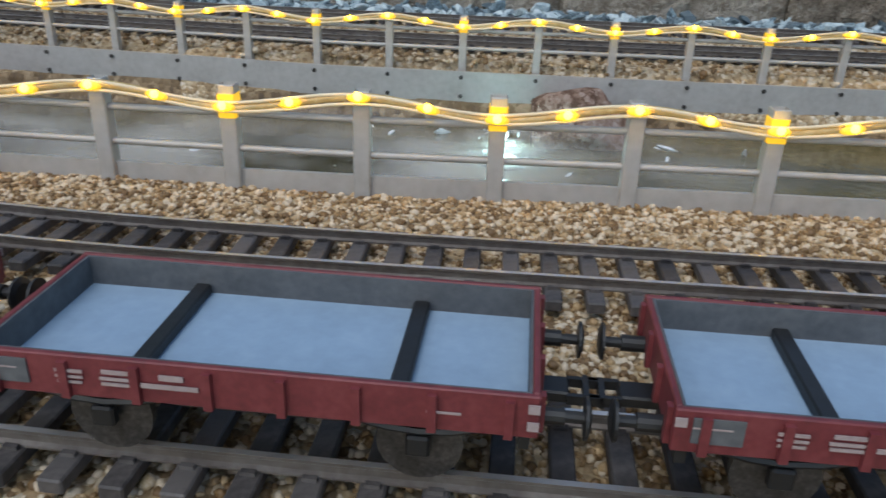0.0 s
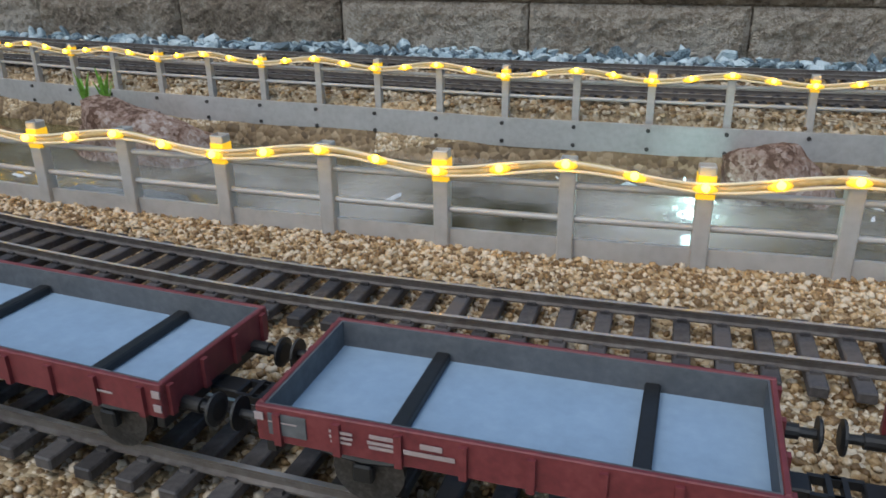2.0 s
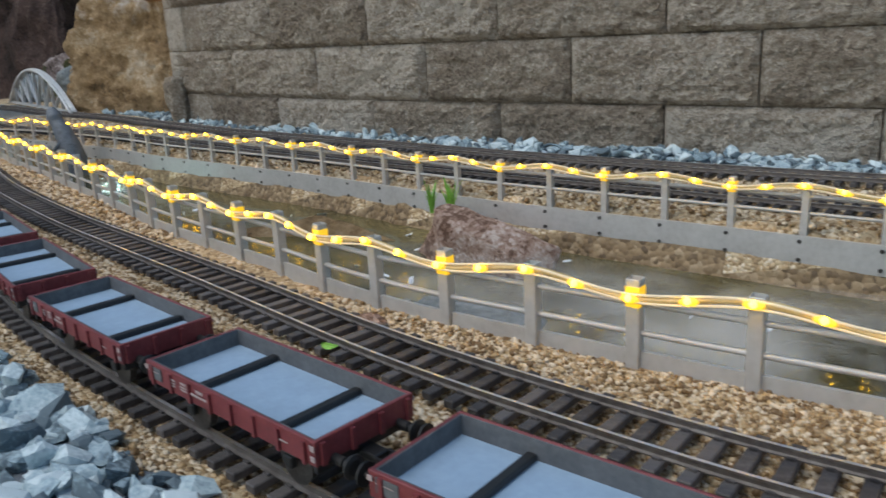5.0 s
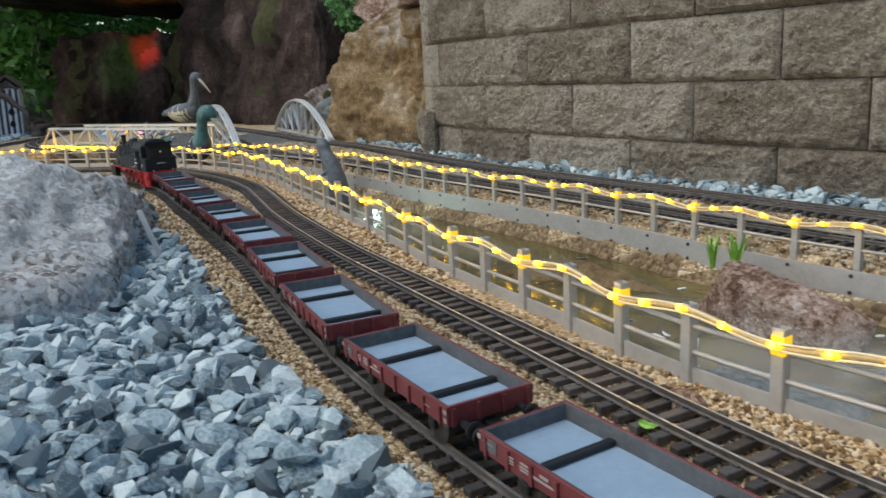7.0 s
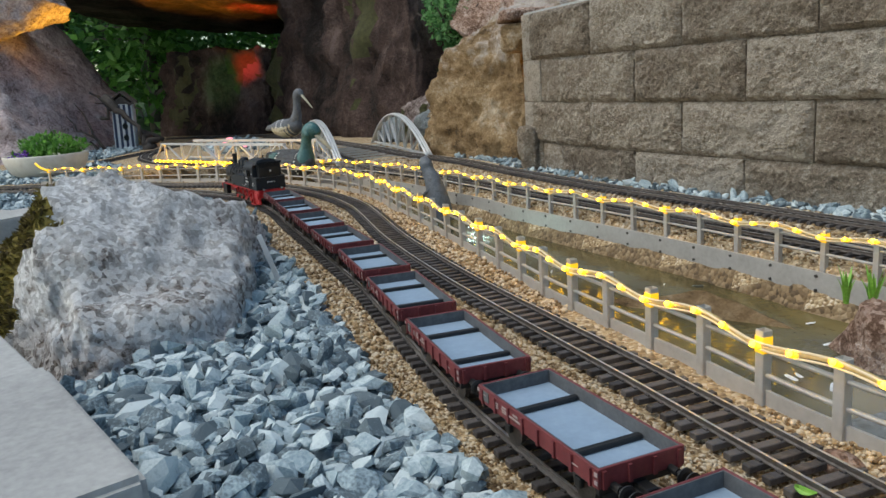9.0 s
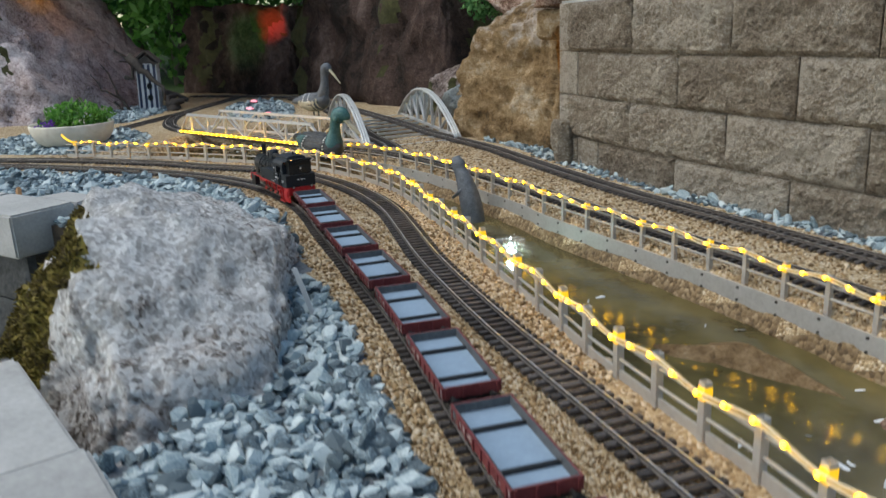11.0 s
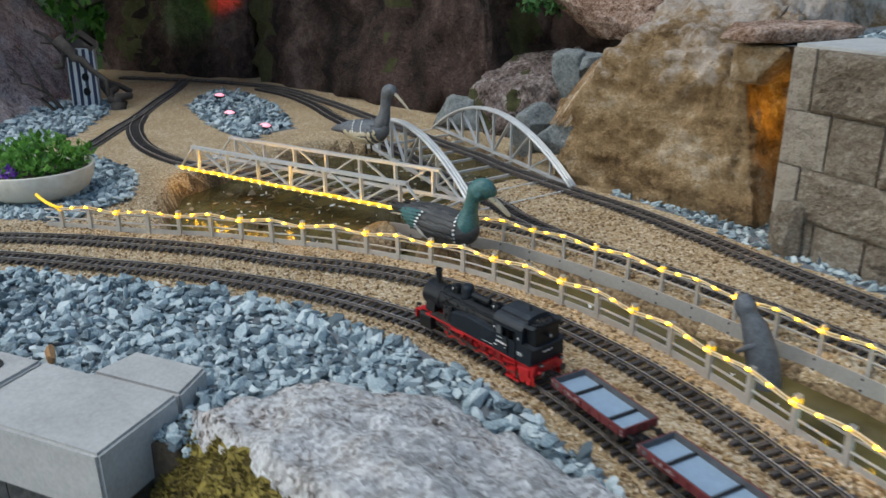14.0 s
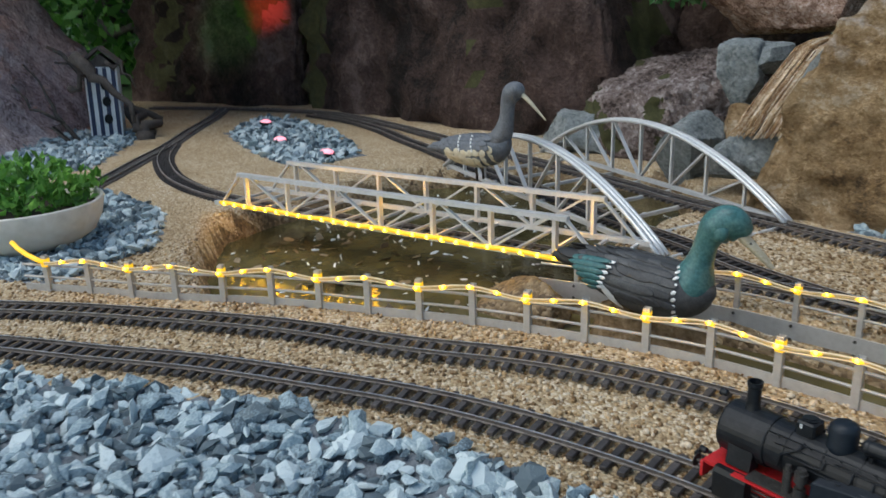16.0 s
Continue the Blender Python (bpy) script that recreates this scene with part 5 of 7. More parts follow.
        for x, z, w, h in ((-0.090, 0.0437, 0.013, 0.0006), (-0.064, 0.0442, 0.010, 0.0012), (-0.064, 0.0418, 0.010, 0.0010), (-0.064, 0.0396, 0.009, 0.0010), (-0.045, 0.0450, 0.013, 0.0016), (-0.046, 0.0422, 0.013, 0.0012), (-0.046, 0.0400, 0.012, 0.0012), (-0.026, 0.0446, 0.009, 0.0022), (-0.027, 0.0408, 0.021, 0.0018), (0.07, 0.041, 0.012, 0.0008)):
            box(bm, (-sgn * x, y, z), (w, 0.0005, h))
        box(bm, (sgn * -0.1005, y, 0.0455), (0.004, 0.0006, 0.0035))
        box(bm, (sgn * -0.1005, y, 0.0385), (0.004, 0.0006, 0.0035))
        box(bm, (sgn * 0.1005, y, 0.0455), (0.004, 0.0006, 0.0035))
    tagged(part("lettering", bm, "dimwhite", t, "small white lettering bars"), kind="stuff")
    return t


def on_track(line, s):
    (x, y), (dx, dy) = line.at(s), line.way(s)
    return pose(x, y, RAIL_TOP, 0, 0, math.degrees(math.atan2(dy, dx)))


S_BODY = TRACK_A.near(-2.475)  # rear end of the locomotive's body
S_WAGON = S_BODY - 0.1655      # middle of the first wagon
S_LAST = TRACK_A.near(-0.025) + 0.1025
GAP = (S_WAGON - S_LAST) / round((S_WAGON - S_LAST) / 0.262)
wagon = low_wagon()
wagon.matrix_basis = on_track(TRACK_A, S_WAGON)
for k in range(1, 13):
    copy_thing(wagon, on_track(TRACK_A, S_WAGON - GAP * k))

# ---- locomotive: x forward from the rear of the body, z from the rail top ----


def locomotive():
    t = thing("steam_locomotive", "black model tank locomotive with red frame and wheels", "locomotive")
    # boiler and smokebox
    bm = bmesh.new()
    lay = Matrix.Translation((0, 0, 0.083)) @ Matrix.Rotation(radians(90), 4, "Y")
    lathe(bm, [(0.0285, 0.10), (0.0285, 0.315)], 36, lay)
    part("boiler", bm, "black", t)
    for x in (0.118, 0.158, 0.186, 0.214, 0.25, 0.29):
        bm = bmesh.new()
        lathe(bm, [(0.0287, x - 0.0012), (0.0293, x - 0.0008), (0.0293, x + 0.0008), (0.0287, x + 0.0012)], 36, lay, False)
        part("boiler_band", bm, "black", t)
    bm = bmesh.new()
    lathe(bm, [(0.0302, 0.312), (0.0308, 0.314), (0.0308, 0.366), (0.0295, 0.369), (0.024, 0.3705), (0.018, 0.374), (0.004, 0.3765)], 36, lay)
    part("smokebox", bm, "black", t, "rounded black smokebox with domed door")
    bm = bmesh.new()
    lathe(bm, [(0.0105, 0.108), (0.0085, 0.114), (0.0075, 0.120), (0.0075, 0.138), (0.0088, 0.141), (0.0088, 0.146), (0.0072, 0.146), (0.006, 0.132)], 20, Matrix.Translation((0.343, 0, 0)))
    part("chimney", bm, "black", t, smooth=False)
    for x, r, h, nm in ((0.2415, 0.0150, 0.138, "steam_dome"),):
        bm = bmesh.new()
        lathe(bm, [(r + 0.002, 0.102), (r, 0.112), (r, h - 0.008), (r * 0.9, h - 0.003), (r * 0.6, h), (0.001, h + 0.0006)], 24, Matrix.Translation((x, 0, 0)))
        part(nm, bm, "tank", t, smooth=True)
    for x in (0.145, 0.277):
        bm = bmesh.new()
        box(bm, (x, 0, 0.117), (0.021, 0.022, 0.017), bevel=0.002)
        cyl(bm, (x, 0, 0.1255), (x, 0, 0.1272), 0.009, 16)
        cyl(bm, (x, 0, 0.1272), (x, 0, 0.1285), 0.0065, 16)
        d = part("sand_box", bm, "black", t)
        bm = bmesh.new()
        for sg in (-1, 1):
            box(bm, (x + 0.004, sg * 0.0112, 0.1205), (0.0024, 0.0004, 0.0052))
        part("label_plate", bm, "white", d)
    bm = bmesh.new()
    lathe(bm, [(0.006, 0.164), (0.0078, 0.1655), (0.0083, 0.168), (0.0083, 0.172), (0.0078, 0.173), (0.0078, 0.212), (0.0083, 0.213), (0.0083, 0.216), (0.006, 0.219)], 22, Matrix.Translation((0, 0.004, 0.1225)) @ Matrix.Rotation(radians(90), 4, "Y"))
    for x in (0.174, 0.208):
        box(bm, (x, 0.004, 0.113), (0.003, 0.014, 0.006))
    part("feedwater_heater", bm, "black", t, "horizontal cylinder above the boiler", smooth=False)
    bm = bmesh.new()
    cyl(bm, (0.119, 0.004, 0.108), (0.119, 0.004, 0.118), 0.0058, 14)
    for o in (-0.003, 0.003):
        cyl(bm, (0.119 + o, 0.004, 0.118), (0.119 + o, 0.004, 0.144), 0.0011, 8)
    for k in range(6):
        cyl(bm, (0.119, 0.004, 0.1185 + 0.0018 * k), (0.119, 0.004, 0.1193 + 0.0018 * k), 0.0032, 12)
    sweep(bm, [(0.108, 0.004, 0.128), (0.112, 0.004, 0.131), (0.119, 0.004, 0.131), (0.127, 0.004, 0.132)], 0.001, 6)
    ball(bm, (0.1275, 0.004, 0.132), 0.0022, 8)
    part("safety_valve", bm, "black", t, "twin safety valve with a whistle")
    # pipes and hand rails along the boiler
    for sg in (-1, 1):
        for k, (pts, r) in enumerate((
                ([(0.112, sg * 0.024, 0.1075), (0.2, sg * 0.024, 0.1075), (0.31, sg * 0.024, 0.1075)], 0.0009),
                ([(0.112, sg * 0.0262, 0.103), (0.21, sg * 0.0262, 0.103), (0.235, sg * 0.0265, 0.1025)], 0.0008),
                ([(0.112, sg * 0.0270, 0.1005), (0.25, sg * 0.0270, 0.1005), (0.3, sg * 0.0272, 0.0985)], 0.0007),
                ([(0.196, sg * 0.0272, 0.1), (0.196, sg * 0.0302, 0.088), (0.2, sg * 0.0308, 0.0815), (0.212, sg * 0.031, 0.0805), (0.245, sg * 0.031, 0.083)], 0.0011),
                ([(0.216, sg * 0.0265, 0.103), (0.217, sg * 0.03, 0.09), (0.222, sg * 0.0305, 0.085), (0.262, sg * 0.031, 0.086), (0.265, sg * 0.031, 0.08)], 0.0012),
                ([(0.245, sg * 0.0265, 0.1025), (0.246, sg * 0.030, 0.092), (0.255, sg * 0.0305, 0.09), (0.285, sg * 0.0305, 0.092)], 0.0011),
                ([(0.27, sg * 0.02, 0.108), (0.275, sg * 0.028, 0.1), (0.29, sg * 0.03, 0.09), (0.292, sg * 0.031, 0.075)], 0.0012),
                ([(0.112, sg * 0.031, 0.076), (0.25, sg * 0.031, 0.076)], 0.0012))):
            bm = bmesh.new()
            sweep(bm, pts, r, 7)
            part("pipe", bm, "black", t, smooth=True)
        for x in (0.13, 0.162, 0.196, 0.23, 0.262, 0.298):
            bm = bmesh.new()
            cyl(bm, (x, sg * 0.022, 0.1045), (x, sg * 0.0252, 0.108), 0.0008, 6)
            ball(bm, (x, sg * 0.0243, 0.1075), 0.0015, 8)
            part("rail_knob", bm, "black", t)
        for x, r in ((0.119, 0.0032), (0.141, 0.0048)):
            bm = bmesh.new()
            turn = Matrix.Translation((x, sg * 0.0283, 0.0905)) @ Matrix.Rotation(radians(-sg * 80), 4, "X")
            lathe(bm, [(r, 0.0), (r, 0.001), (r * 0.8, 0.0016), (r * 0.8, 0.0006), (r * 0.3, 0.0006), (r * 0.3, 0.002)], 16, turn)
            for a in range(6):
                ball(bm, turn @ Vector((r * math.cos(a * 1.047), r * math.sin(a * 1.047), 0.001)), 0.0011, 6)
            part("wash_out_cover", bm, "black", t)
        for x in (0.1135, 0.126, 0.1325, 0.149):
            bm = bmesh.new()
            ball(bm, (x, sg * 0.0285, 0.0905), 0.0015, 8)
            part("boiler_stud", bm, "black", t)
        # side tanks
        bm = bmesh.new()
        out = [(0.109, 0.0505), (0.109, 0.0875), (0.165, 0.0895), (0.2, 0.090), (0.214, 0.0885), (0.246, 0.0835), (0.2475, 0.083), (0.2475, 0.0505)]
        prism(bm, out, sg * 0.0245, sg * 0.0465, lambda u, v, w: (u, w, v))
        bmesh.ops.recalc_face_normals(bm, faces=bm.faces)
        bmesh.ops.bevel(bm, geom=list(bm.edges), offset=0.0007, segments=1, affect="EDGES")
        tank = part("side_tank", bm, "tank", t)
        bm = bmesh.new()
        prism(bm, [(0.111, 0.0880), (0.165, 0.0898), (0.2, 0.0904), (0.2135, 0.0890), (0.2455, 0.0841), (0.2455, 0.0834), (0.2135, 0.0882), (0.2, 0.0896), (0.165, 0.0890), (0.111, 0.0872)], sg * 0.0255, sg * 0.0458, lambda u, v, w: (u, w, v))
        part("tank_top", bm, "roof", tank, "dusty grey tank top")
        bm = bmesh.new()
        box(bm, (0.189, sg * 0.037, 0.0906), (0.026, 0.011, 0.0012), bevel=0.0004)
        part("filler_lid", bm, "roof", tank)
        for x in (0.13, 0.155, 0.225):
            bm = bmesh.new()
            box(bm, (x, sg * 0.038, 0.0896), (0.004, 0.003, 0.0016))
            part("lid_catch", bm, "roof", tank)
        bm = bmesh.new()
        for x, z in ((0.118, 0.072), (0.128, 0.0655)):
            box(bm, (x, sg * 0.0468, z), (0.0045, 0.0008, 0.0028))
        prism(bm, [(0.219, 0.0512), (0.219, 0.0555), (0.222, 0.0575), (0.238, 0.0575), (0.241, 0.0555), (0.241, 0.0512)], sg * 0.0462, sg * 0.0469, lambda u, v, w: (u, w, v))
        part("recess", bm, "hole", tank)
        # red running plate and frame stays
        bm = bmesh.new()
        box(bm, (0.15, sg * 0.0445, 0.0488), (0.20, 0.006, 0.0026))
        box(bm, (0.226, sg * 0.0452, 0.0452), (0.042, 0.004, 0.007), bevel=0.0006)
        box(bm, (0.29, sg * 0.0445, 0.0500), (0.09, 0.008, 0.002))
        part("running_plate", bm, "red", t)
        # cylinders at the front
        bm = bmesh.new()
        prism(bm, [(-0.0, 0.014), (0.0, 0.044), (0.004, 0.05), (0.012, 0.05), (0.0145, 0.044), (0.0145, 0.014)], 0.318, 0.358, lambda u, v, w: (w, sg * (0.033 + u), v))
        prism(bm, [(0.016, 0.052), (0.034, 0.052), (0.03, 0.075), (0.016, 0.078)], 0.322, 0.352, lambda u, v, w: (w, sg * u, v))
        part("cylinder_block", bm, "black", t)
        # air pump ahead of the tank
        bm = bmesh.new()
        for z0, z1, r in ((0.052, 0.066, 0.0062), (0.067, 0.072, 0.004), (0.073, 0.084, 0.0068), (0.084, 0.088, 0.005)):
            cyl(bm, (0.262, sg * 0.038, z0), (0.262, sg * 0.038, z1), r, 16)
        for z0, z1, r in ((0.053, 0.08, 0.0048), (0.08, 0.086, 0.003)):
            cyl(bm, (0.277, sg * 0.037, z0), (0.277, sg * 0.037, z1), r, 14)
        box(bm, (0.285, sg * 0.036, 0.053), (0.07, 0.02, 0.002))
        part("air_pump", bm, "steel", t, "dark air pump and valves")
    # wheels and rods
    axles = [0.096, 0.1415, 0.187, 0.2325, 0.278]
    for x in axles:
        ws = thing("wheelset", "red spoked driving wheels on one axle", "")
        ws.parent = t
        for sg in (-1, 1):
            at = Matrix.Translation((x, sg * 0.0228, 0.0203)) @ Matrix.Rotation(radians(-90 * sg), 4, "X")
            bm = bmesh.new()
            lathe(bm, [(0.0172, -0.0028), (0.0198, -0.0028), (0.0203, 0.0002), (0.0203, 0.0026), (0.0185, 0.0026), (0.0172, 0.002)], 32, at, False)
            lathe(bm, [(0.0218, -0.004), (0.0218, -0.0026), (0.0172, -0.0026), (0.0172, -0.004)], 32, at, False)
            part("tyre", bm, "steel", ws)
            bm = bmesh.new()
            lathe(bm, [(0.0158, -0.0015), (0.0186, -0.0015), (0.0186, 0.0024), (0.0158, 0.0024), (0.0158, -0.0015)], 32, at, False)
            lathe(bm, [(0.0046, -0.002), (0.0046, 0.0034), (0.003, 0.0038)], 14, at)
            for k in range(13):
                a = 2 * math.pi * k / 13
                cyl(bm, at @ Vector((0.004 * math.cos(a), 0.004 * math.sin(a), 0.0008)), at @ Vector((0.0162 * math.cos(a), 0.0162 * math.sin(a), 0.0008)), 0.0009, 6)
            arc = [(0.0164 * math.cos(a), 0.0164 * math.sin(a)) for a in np.linspace(0.35, 2.1, 12)] + [(0.0105 * math.cos(a), 0.0105 * math.sin(a)) for a in np.linspace(2.1, 0.35, 12)]
            prism(bm, arc, -0.001, 0.002, lambda u, v, w: at @ Vector((u, v, w)))
            part("spokes", bm, "red", ws)
    for sg in (-1, 1):
        y = sg * 0.0298
        pin = [(x - 0.0055, 0.0148) for x in axles]
        bm = bmesh.new()
        for (a, za), (b, zb) in zip(pin, pin[1:]):
            box(bm, ((a + b) / 2, y, za), (b - a, 0.0012, 0.0030))
        part("coupling_rod", bm, "red", t, "red side rod")
        bm = bmesh.new()
        for a, z in pin:
            cyl(bm, (a, y - sg * 0.001, z), (a, y + sg * 0.0022, z), 0.0042, 10)
            box(bm, (a, y, z), (0.009, 0.0024, 0.0062), bevel=0.0006)
            cyl(bm, (a, y + sg * 0.0022, z), (a, y + sg * 0.0036, z), 0.0022, 8)
        part("crank_pins", bm, "steel", t, "oily steel crank pins")
        bm = bmesh.new()
        y2 = sg * 0.0335
        prism(bm, [(0.18, 0.0128), (0.18, 0.0168), (0.312, 0.029), (0.312, 0.0262)], y2 - sg * 0.0006, y2 + sg * 0.0006, lambda u, v, w: (u, w, v))
        prism(bm, [(0.185, 0.0185), (0.185, 0.0205), (0.26, 0.0345), (0.26, 0.0325)], y2 + sg * 0.0016, y2 + sg * 0.0026, lambda u, v, w: (u, w, v))
        cyl(bm, (0.26, y2, 0.034), (0.318, y2, 0.034), 0.0011, 8)
        cyl(bm, (0.26, y2, 0.0235), (0.318, y2, 0.0275), 0.0013, 8)
        prism(bm, [(0.258, 0.024), (0.258, 0.046), (0.263, 0.048), (0.266, 0.036), (0.263, 0.022)], y2 - sg * 0.001, y2 + sg * 0.0012, lambda u, v, w: (u, w, v))
        part("valve_gear", bm, "steel", t, "steel connecting rod and valve gear")
        bm = bmesh.new()
        for a, b in zip(axles, axles[1:]):
            x = (a + b) / 2
            prism(bm, [(x - 0.005, 0.014), (x + 0.005, 0.014), (x + 0.0028, 0.02), (x + 0.0022, 0.04), (x - 0.0022, 0.04), (x - 0.0028, 0.02)], sg * 0.0215, sg * 0.0245, lambda u, v, w: (u, w, v))
        part("brake_hangers", bm, "red", t)
    bm = bmesh.new()
    for sg in (-1, 1):
        box(bm, (0.2, sg * 0.0165, 0.034), (0.33, 0.0022, 0.03))
    box(bm, (0.2, 0, 0.046), (0.34, 0.03, 0.002))
    part("main_frame", bm, "red", t)
    # cab
    bm = bmesh.new()
    for sg in (-1, 1):
        y = sg * 0.0462
        # lower panel, pillars and header round three openings
        box(bm, (0.0885, y, 0.0695), (0.041, 0.0018, 0.038))
        box(bm, (0.056, y - sg * 0.0012, 0.069), (0.0205, 0.0016, 0.037))
        box(bm, (0.0225, y, 0.0695), (0.045, 0.0018, 0.038))
        box(bm, (0.068, y, 0.1145), (0.082, 0.0018, 0.0095))
        for x, w in ((0.1065, 0.0055), (0.0867, 0.0035), (0.067, 0.0035), (0.0365, 0.019)):
            box(bm, (x, y, 0.099), (w, 0.0018, 0.0225))
    box(bm, (0.1085, 0, 0.084), (0.0018, 0.0906, 0.068))
    box(bm, (0.0285, 0, 0.084), (0.0018, 0.0906, 0.068))
    box(bm, (0.0685, 0, 0.0505), (0.08, 0.092, 0.002))
    cab = part("cab", bm, "tank", t)
    bm = bmesh.new()
    for sg in (-1, 1):
        for x0, x1 in ((0.0455, 0.0675), (0.0675, 0.109), (0.0, 0.0445)):
            for (a, b) in (((x0, 0.0892), (x1, 0.0892)), ((x0, 0.0505), (x1, 0.0505))):
                sweep(bm, [(a[0], sg * 0.0474, a[1]), (b[0], sg * 0.0474, b[1])], 0.0006, 5)
        for x in (0.0455, 0.0675, 0.1085, 0.0445):
            sweep(bm, [(x, sg * 0.0474, 0.051), (x, sg * 0.0474, 0.0885)], 0.0006, 5)
        box(bm, (0.0782, sg * 0.0474, 0.1135), (0.019, 0.0008, 0.0016))
    part("beading", bm, "black", cab)
    for sg in (-1, 1):
        bm = bmesh.new()
        box(bm, (0.0962, sg * 0.0452, 0.0985), (0.0135, 0.0008, 0.0195))
        part("shut_window", bm, "wagongrey", cab, "dusty shut cab window pane")
        bm = bmesh.new()
        for x in (0.048, 0.0655):
            cyl(bm, (x, sg * 0.0482, 0.0905), (x, sg * 0.0482, 0.1135), 0.0007, 6)
        for x in (0.0445, 0.0688):
            cyl(bm, (x, sg * 0.0488, 0.055), (x, sg * 0.0488, 0.088), 0.0008, 6)
        part("grab_rail", bm, "black", cab)
        bm = bmesh.new()
        box(bm, (0.0375, sg * 0.0472, 0.099), (0.0028, 0.0005, 0.0052))
        box(bm, (0.107, sg * 0.0472, 0.101), (0.0024, 0.0005, 0.0045))
        # number and lettering as bars
        x = 0.1005
        for w, gap in ((0.0033, 0.0008), (0.0033, 0.0008), (0.0033, 0.0026), (0.0033, 0.0008), (0.0033, 0.0008), (0.0015, 0.0010), (0.0018, 0.0007), (0.0030, 0.0)):
            h = 0.0008 if abs(w - 0.0018) < 1e-6 else 0.0042
            box(bm, (x - w / 2, sg * 0.0473, 0.0725), (w, 0.0005, h))
            x -= w + gap
        for bx, bz, bw, bh in ((0.0905, 0.0835, 0.016, 0.0011), (0.1035, 0.0635, 0.008, 0.0008), (0.1035, 0.0618, 0.008, 0.0008), (0.0745, 0.0655, 0.005, 0.0007), (0.0745, 0.0638, 0.004, 0.0007), (0.036, 0.070, 0.006, 0.0009), (0.036, 0.0677, 0.0055, 0.0009), (0.036, 0.0654, 0.006, 0.0009), (0.0365, 0.0631, 0.005, 0.0009), (0.0285, 0.0702, 0.0055, 0.0008), (0.0285, 0.0685, 0.005, 0.0008), (0.0285, 0.0668, 0.0055, 0.0008), (0.0285, 0.0651, 0.0045, 0.0008), (0.0285, 0.0634, 0.003, 0.0008), (0.1275, 0.0575, 0.032, 0.0007)):
            box(bm, (bx, sg * 0.0473, bz), (bw, 0.0005, bh))
        tagged(part("lettering", bm, "white", cab, "small white lettering bars"), kind="stuff")
    bm = bmesh.new()
    prof = [(0.0475, 0.1185), (0.0462, 0.1225), (0.043, 0.127), (0.038, 0.1305), (0.031, 0.133), (0.016, 0.1345), (0, 0.135)]
    prof = prof + [(-y, z) for y, z in prof[-2::-1]]
    prof2 = [(y * 0.965, z - 0.0016) for y, z in prof[::-1]]
    prism(bm, prof + prof2, 0.0262, 0.1105, lambda u, v, w: (w, u, v))
    roof = part("roof", bm, "roof", cab, "rounded dusty grey-black cab roof")
    bm = bmesh.new()
    prism(bm, [(0.030, 0.1325), (0.030, 0.1385), (0.018, 0.1425), (0, 0.1435), (-0.018, 0.1425), (-0.030, 0.1385), (-0.030, 0.1325)], 0.0265, 0.1045, lambda u, v, w: (w, u, v))
    bmesh.ops.recalc_face_normals(bm, faces=bm.faces)
    part("roof_hatch", bm, "roof", roof, "raised roof ventilator")
    for y in (-0.048, 0.048):
        bm = bmesh.new()
        sweep(bm, [(0.0262, y, 0.119), (0.07, y, 0.119), (0.1105, y, 0.119)], 0.0008, 6)
        part("rain_gutter", bm, "roof", roof)
    bm = bmesh.new()
    cyl(bm, (0.050, 0, 0.142), (0.050, 0, 0.154), 0.0021, 12)
    cyl(bm, (0.050, 0, 0.142), (0.050, 0, 0.1445), 0.003, 12)
    part("whistle_pipe", bm, "black", roof)
    # inside the cab
    bm = bmesh.new()
    lathe(bm, [(0.026, 0.095), (0.026, 0.107)], 24, lay)
    for k in range(9):
        a = k * 0.7
        cyl(bm, (0.094, 0.016 * math.cos(a), 0.083 + 0.016 * math.sin(a)), (0.088, 0.017 * math.cos(a), 0.083 + 0.017 * math.sin(a)), 0.002, 8)
        cyl(bm, (0.088, 0.017 * math.cos(a), 0.083 + 0.017 * math.sin(a)), (0.0872, 0.017 * math.cos(a), 0.083 + 0.017 * math.sin(a)), 0.004, 10)
    part("backhead", bm, "steel", cab, "boiler backhead with valves and gauges")
    bm = bmesh.new()
    ball(bm, (0.075, 0, 0.1225), 0.0035, 10)
    part("cab_lamp", bm, "cablight", cab, "glowing warm cab lamp")
    # bunker
    bm = bmesh.new()
    prism(bm, [(0.0, 0.0505), (0.0, 0.087), (0.0275, 0.087), (0.0275, 0.0505)], -0.0462, 0.0462, lambda u, v, w: (u, w, v))
    bmesh.ops.recalc_face_normals(bm, faces=bm.faces)
    bmesh.ops.bevel(bm, geom=list(bm.edges), offset=0.0012, segments=2, affect="EDGES")
    bunker = part("bunker", bm, "tank", t)
    bm = bmesh.new()
    box(bm, (0.0115, 0, 0.0882), (0.036, 0.0945, 0.0018), bevel=0.0005)
    part("bunker_shelf", bm, "roof", bunker)
    bm = bmesh.new()
    for sg in (-1, 1):
        prism(bm, [(0.0025, 0.089), (0.0275, 0.089), (0.0275, 0.129), (-0.001, 0.129), (0.0025, 0.118)], sg * 0.0315, sg * 0.0335, lambda u, v, w: (u, w, v))
    prism(bm, [(0.0018, 0.089), (0.0040, 0.089), (0.0040, 0.118), (0.001, 0.129), (-0.0018, 0.129), (0.0018, 0.118)], -0.0335, 0.0335, lambda u, v, w: (u, w, v))
    box(bm, (0.015, 0, 0.121), (0.025, 0.063, 0.002))
    up_b = part("upper_bunker", bm, "black", bunker)
    bm = bmesh.new()
